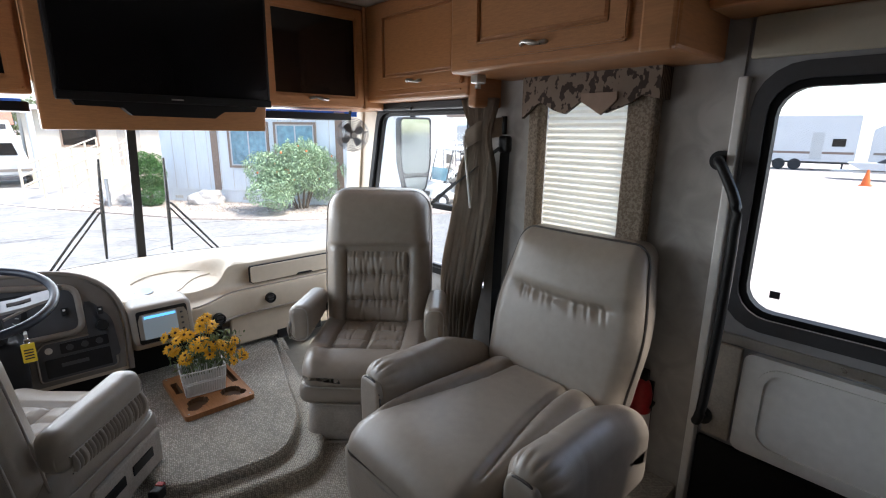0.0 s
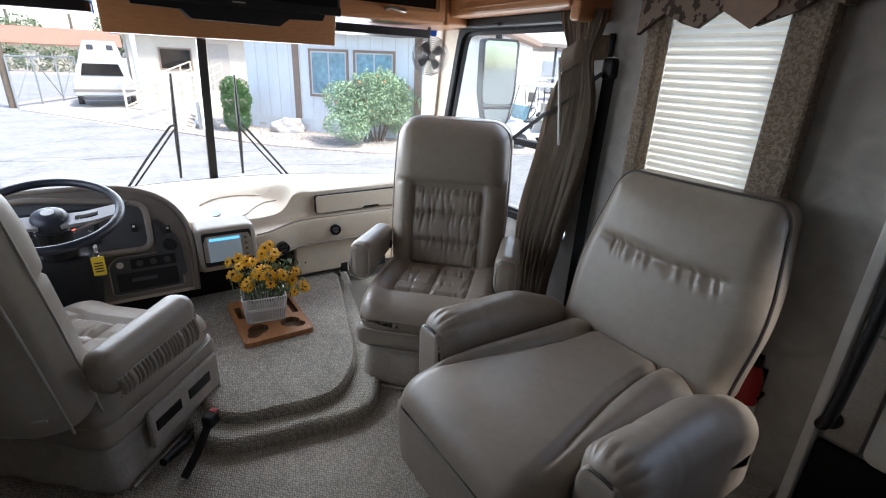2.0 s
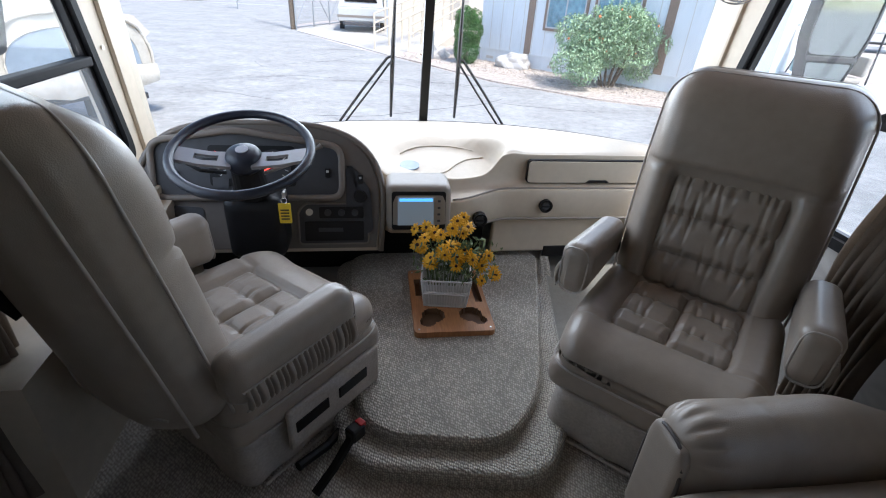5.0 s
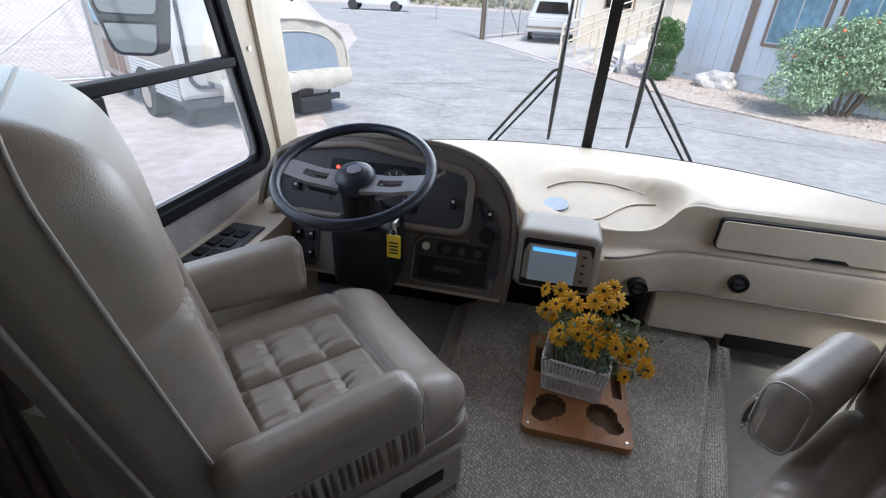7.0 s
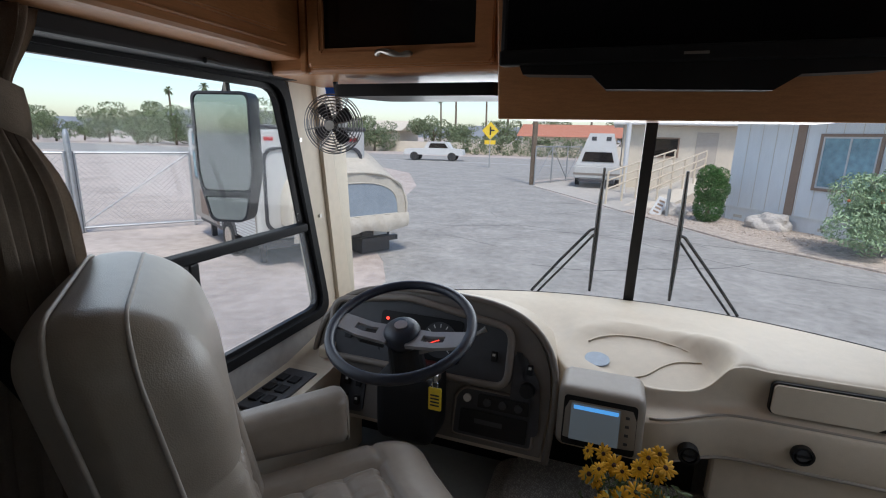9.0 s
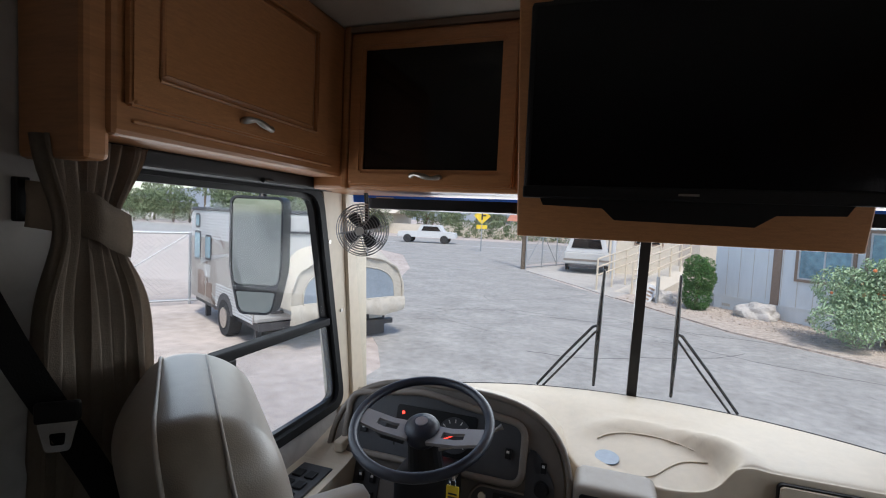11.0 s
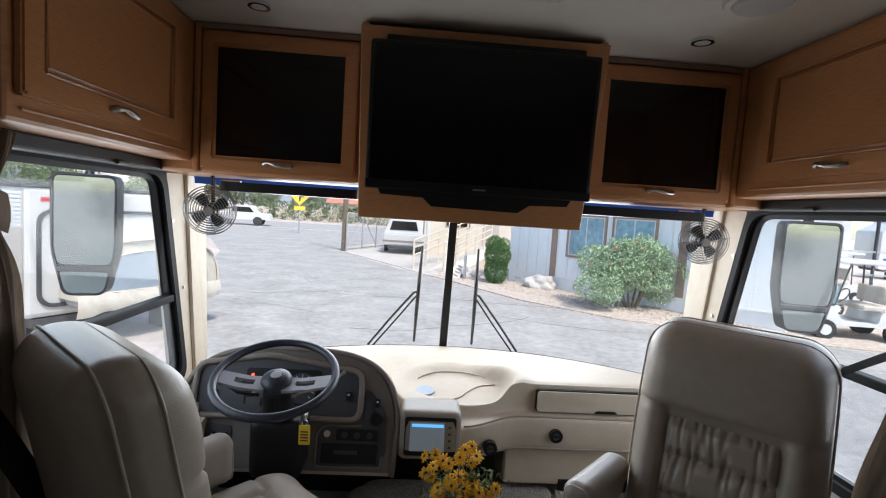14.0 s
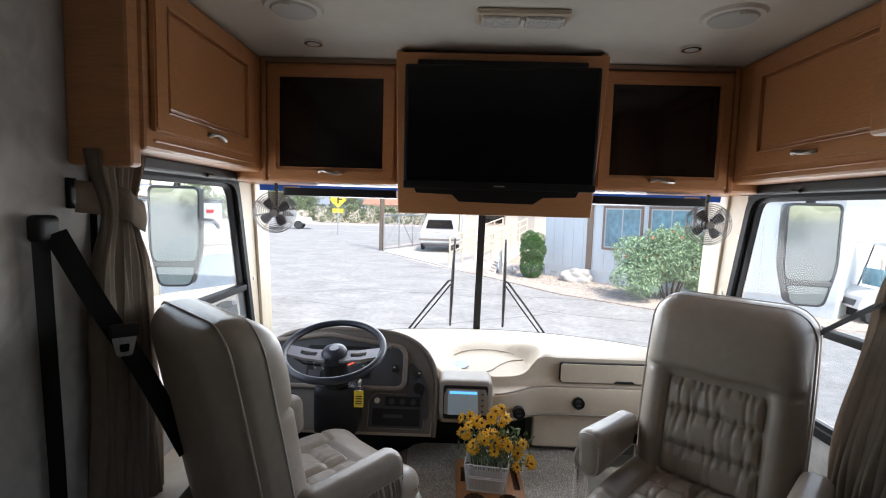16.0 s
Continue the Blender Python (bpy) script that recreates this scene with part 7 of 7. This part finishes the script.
part("symbol", boxed((-0.06, -0.04, 2.45), (0.06, -0.03, 3.05)), INK, sg)
part("symbol_branch", boxed((0.06, -0.04, 2.72), (0.32, -0.03, 2.84)), INK, sg)
part("plate", boxed((-0.42, -0.03, 1.75), (0.42, 0.0, 2.05)), YELLOW, sg)
fence_wall = solo("block_wall", boxed((-60, 66, G), (40, 66.3, G + 1.5)), SIDING2, "low pale block wall beyond the road", "wall")
fh = thing("far_house", "low house with a terracotta roof beyond the road", "house", pose(-13, 72, G))
part("wall", boxed((0, 0, 0), (13, 8, 2.6)), SIDING2, fh)
part("roof", prism([(-0.8, 2.6), (8.8, 2.6), (4, 4.4)], -0.8, 13.8, "x"), ROOF_RED, fh)
part("window", boxed((2, -0.03, 1.0), (4, 0.0, 2.0)), DARK_GLASS, fh)
fh2 = thing("far_house", "low pale house beyond the road", "house", pose(-48, 70, G))
part("wall", boxed((0, 0, 0), (16, 8, 3.0)), SIDING2, fh2)
part("roof", prism([(-0.8, 3.0), (8.8, 3.0), (4, 4.6)], -0.8, 16.8, "x"), SIDING2, fh2)


def far_tree(x, y, h, seed):
    rg = random.Random(seed)
    t = thing("far_tree", "rounded dusty green desert tree beyond the road", "tree", pose(x, y, G), group="far trees")
    part("trunk", tube([(0, 0, 0), (0.1, 0, h * 0.3), (0, 0.1, h * 0.6)], [0.2, 0.14, 0.06], 8), BARK, t)
    for k in range(4):
        a = k * 1.6 + rg.random()
        part("limb", tube([(0.05, 0, h * 0.3), (h * 0.2 * math.cos(a), h * 0.2 * math.sin(a), h * 0.6)], [0.1, 0.04], 6), BARK, t)
    bl = [(rg.uniform(-0.48, 0.48) * h, rg.uniform(-0.4, 0.4) * h, h * rg.uniform(0.22, 0.82), h * rg.uniform(0.18, 0.34), h * rg.uniform(0.18, 0.34), h * rg.uniform(0.14, 0.24)) for _ in range(13)]
    leaf_cloud("crown", bl, 2600, h * 0.042, seed, LEAF_FAR, t)


def palm(x, y, h, seed):
    rg = random.Random(seed)
    t = thing("palm_tree", "tall thin fan palm beyond the road", "palm", pose(x, y, G), group="far palms")
    part("trunk", tube([(0, 0, 0), (0.1, 0, h * 0.5), (0, 0, h)], [0.25, 0.2, 0.16], 8), BARK, t)
    bm = bmesh.new()
    for k in range(26):
        a, e = rg.uniform(0, math.tau), rg.uniform(-0.9, 1.2)
        l = h * 0.11
        d = Vector((math.cos(a) * math.cos(e), math.sin(a) * math.cos(e), math.sin(e)))
        s = d.cross(Vector((0, 0, 1))).normalized() * 0.25
        o = Vector((0, 0, h))
        bm.faces.new([bm.verts.new(q) for q in (o, o + d * l * 0.6 + s, o + d * l + Vector((0, 0, -0.3)), o + d * l * 0.6 - s)])
    part("crown", bm, LEAF_FAR, t)


for i, (x, y, h) in enumerate(((-75, 62, 7), (-64, 58, 6.5), (-56, 66, 6), (-46, 62, 6), (-38, 70, 5.5), (-33, 64, 5), (-27, 72, 6), (-22, 70, 5), (-17, 76, 5.5), (-9, 80, 6), (2, 78, 6), *[(-118 + 6.1 * k, 60 + 5 * math.sin(k * 2.1), 5 + 2 * math.sin(k * 1.3)) for k in range(15)], (-90, 45, 7), (-70, 30, 7), (-60, 24, 6), (12, 70, 6))):
    far_tree(x, y, h, 40 + i)
for i, (x, y, h) in enumerate(((-31, 95, 12), (-26, 100, 11), (-21, 98, 13), (-16, 104, 12), (-12, 96, 10), (-36, 100, 10), (-5, 100, 12), (-58, 90, 11), (-66, 84, 12), (-80, 80, 11), (-85, 76, 10), (6, 98, 11))):
    palm(x, y, h, 80 + i)
hd = thing("hedge_row", "dark green trimmed hedge along the far road", "hedge", pose(0, 0, G))
leaf_cloud("leaves", [(-20 + 2.2 * k, 63.5, 1.2, 1.6, 0.8, 1.3) for k in range(9)], 3500, 0.22, 77, LEAF_FAR, hd)
hl = bmesh.new()
rows = []
for a in np.linspace(radians(60), radians(180), 90):
    r = 1400
    h = 30 + 40 * (noise.noise(Vector((a * 4, 0, 0))) + 0.5 * noise.noise(Vector((a * 13, 2, 0)))) + 35 * math.exp(-((a - 2.3) / 0.12) ** 2)
    rows.append([(r * math.cos(a), r * math.sin(a), G - 5), (r * math.cos(a), r * math.sin(a), G + max(6, h))])
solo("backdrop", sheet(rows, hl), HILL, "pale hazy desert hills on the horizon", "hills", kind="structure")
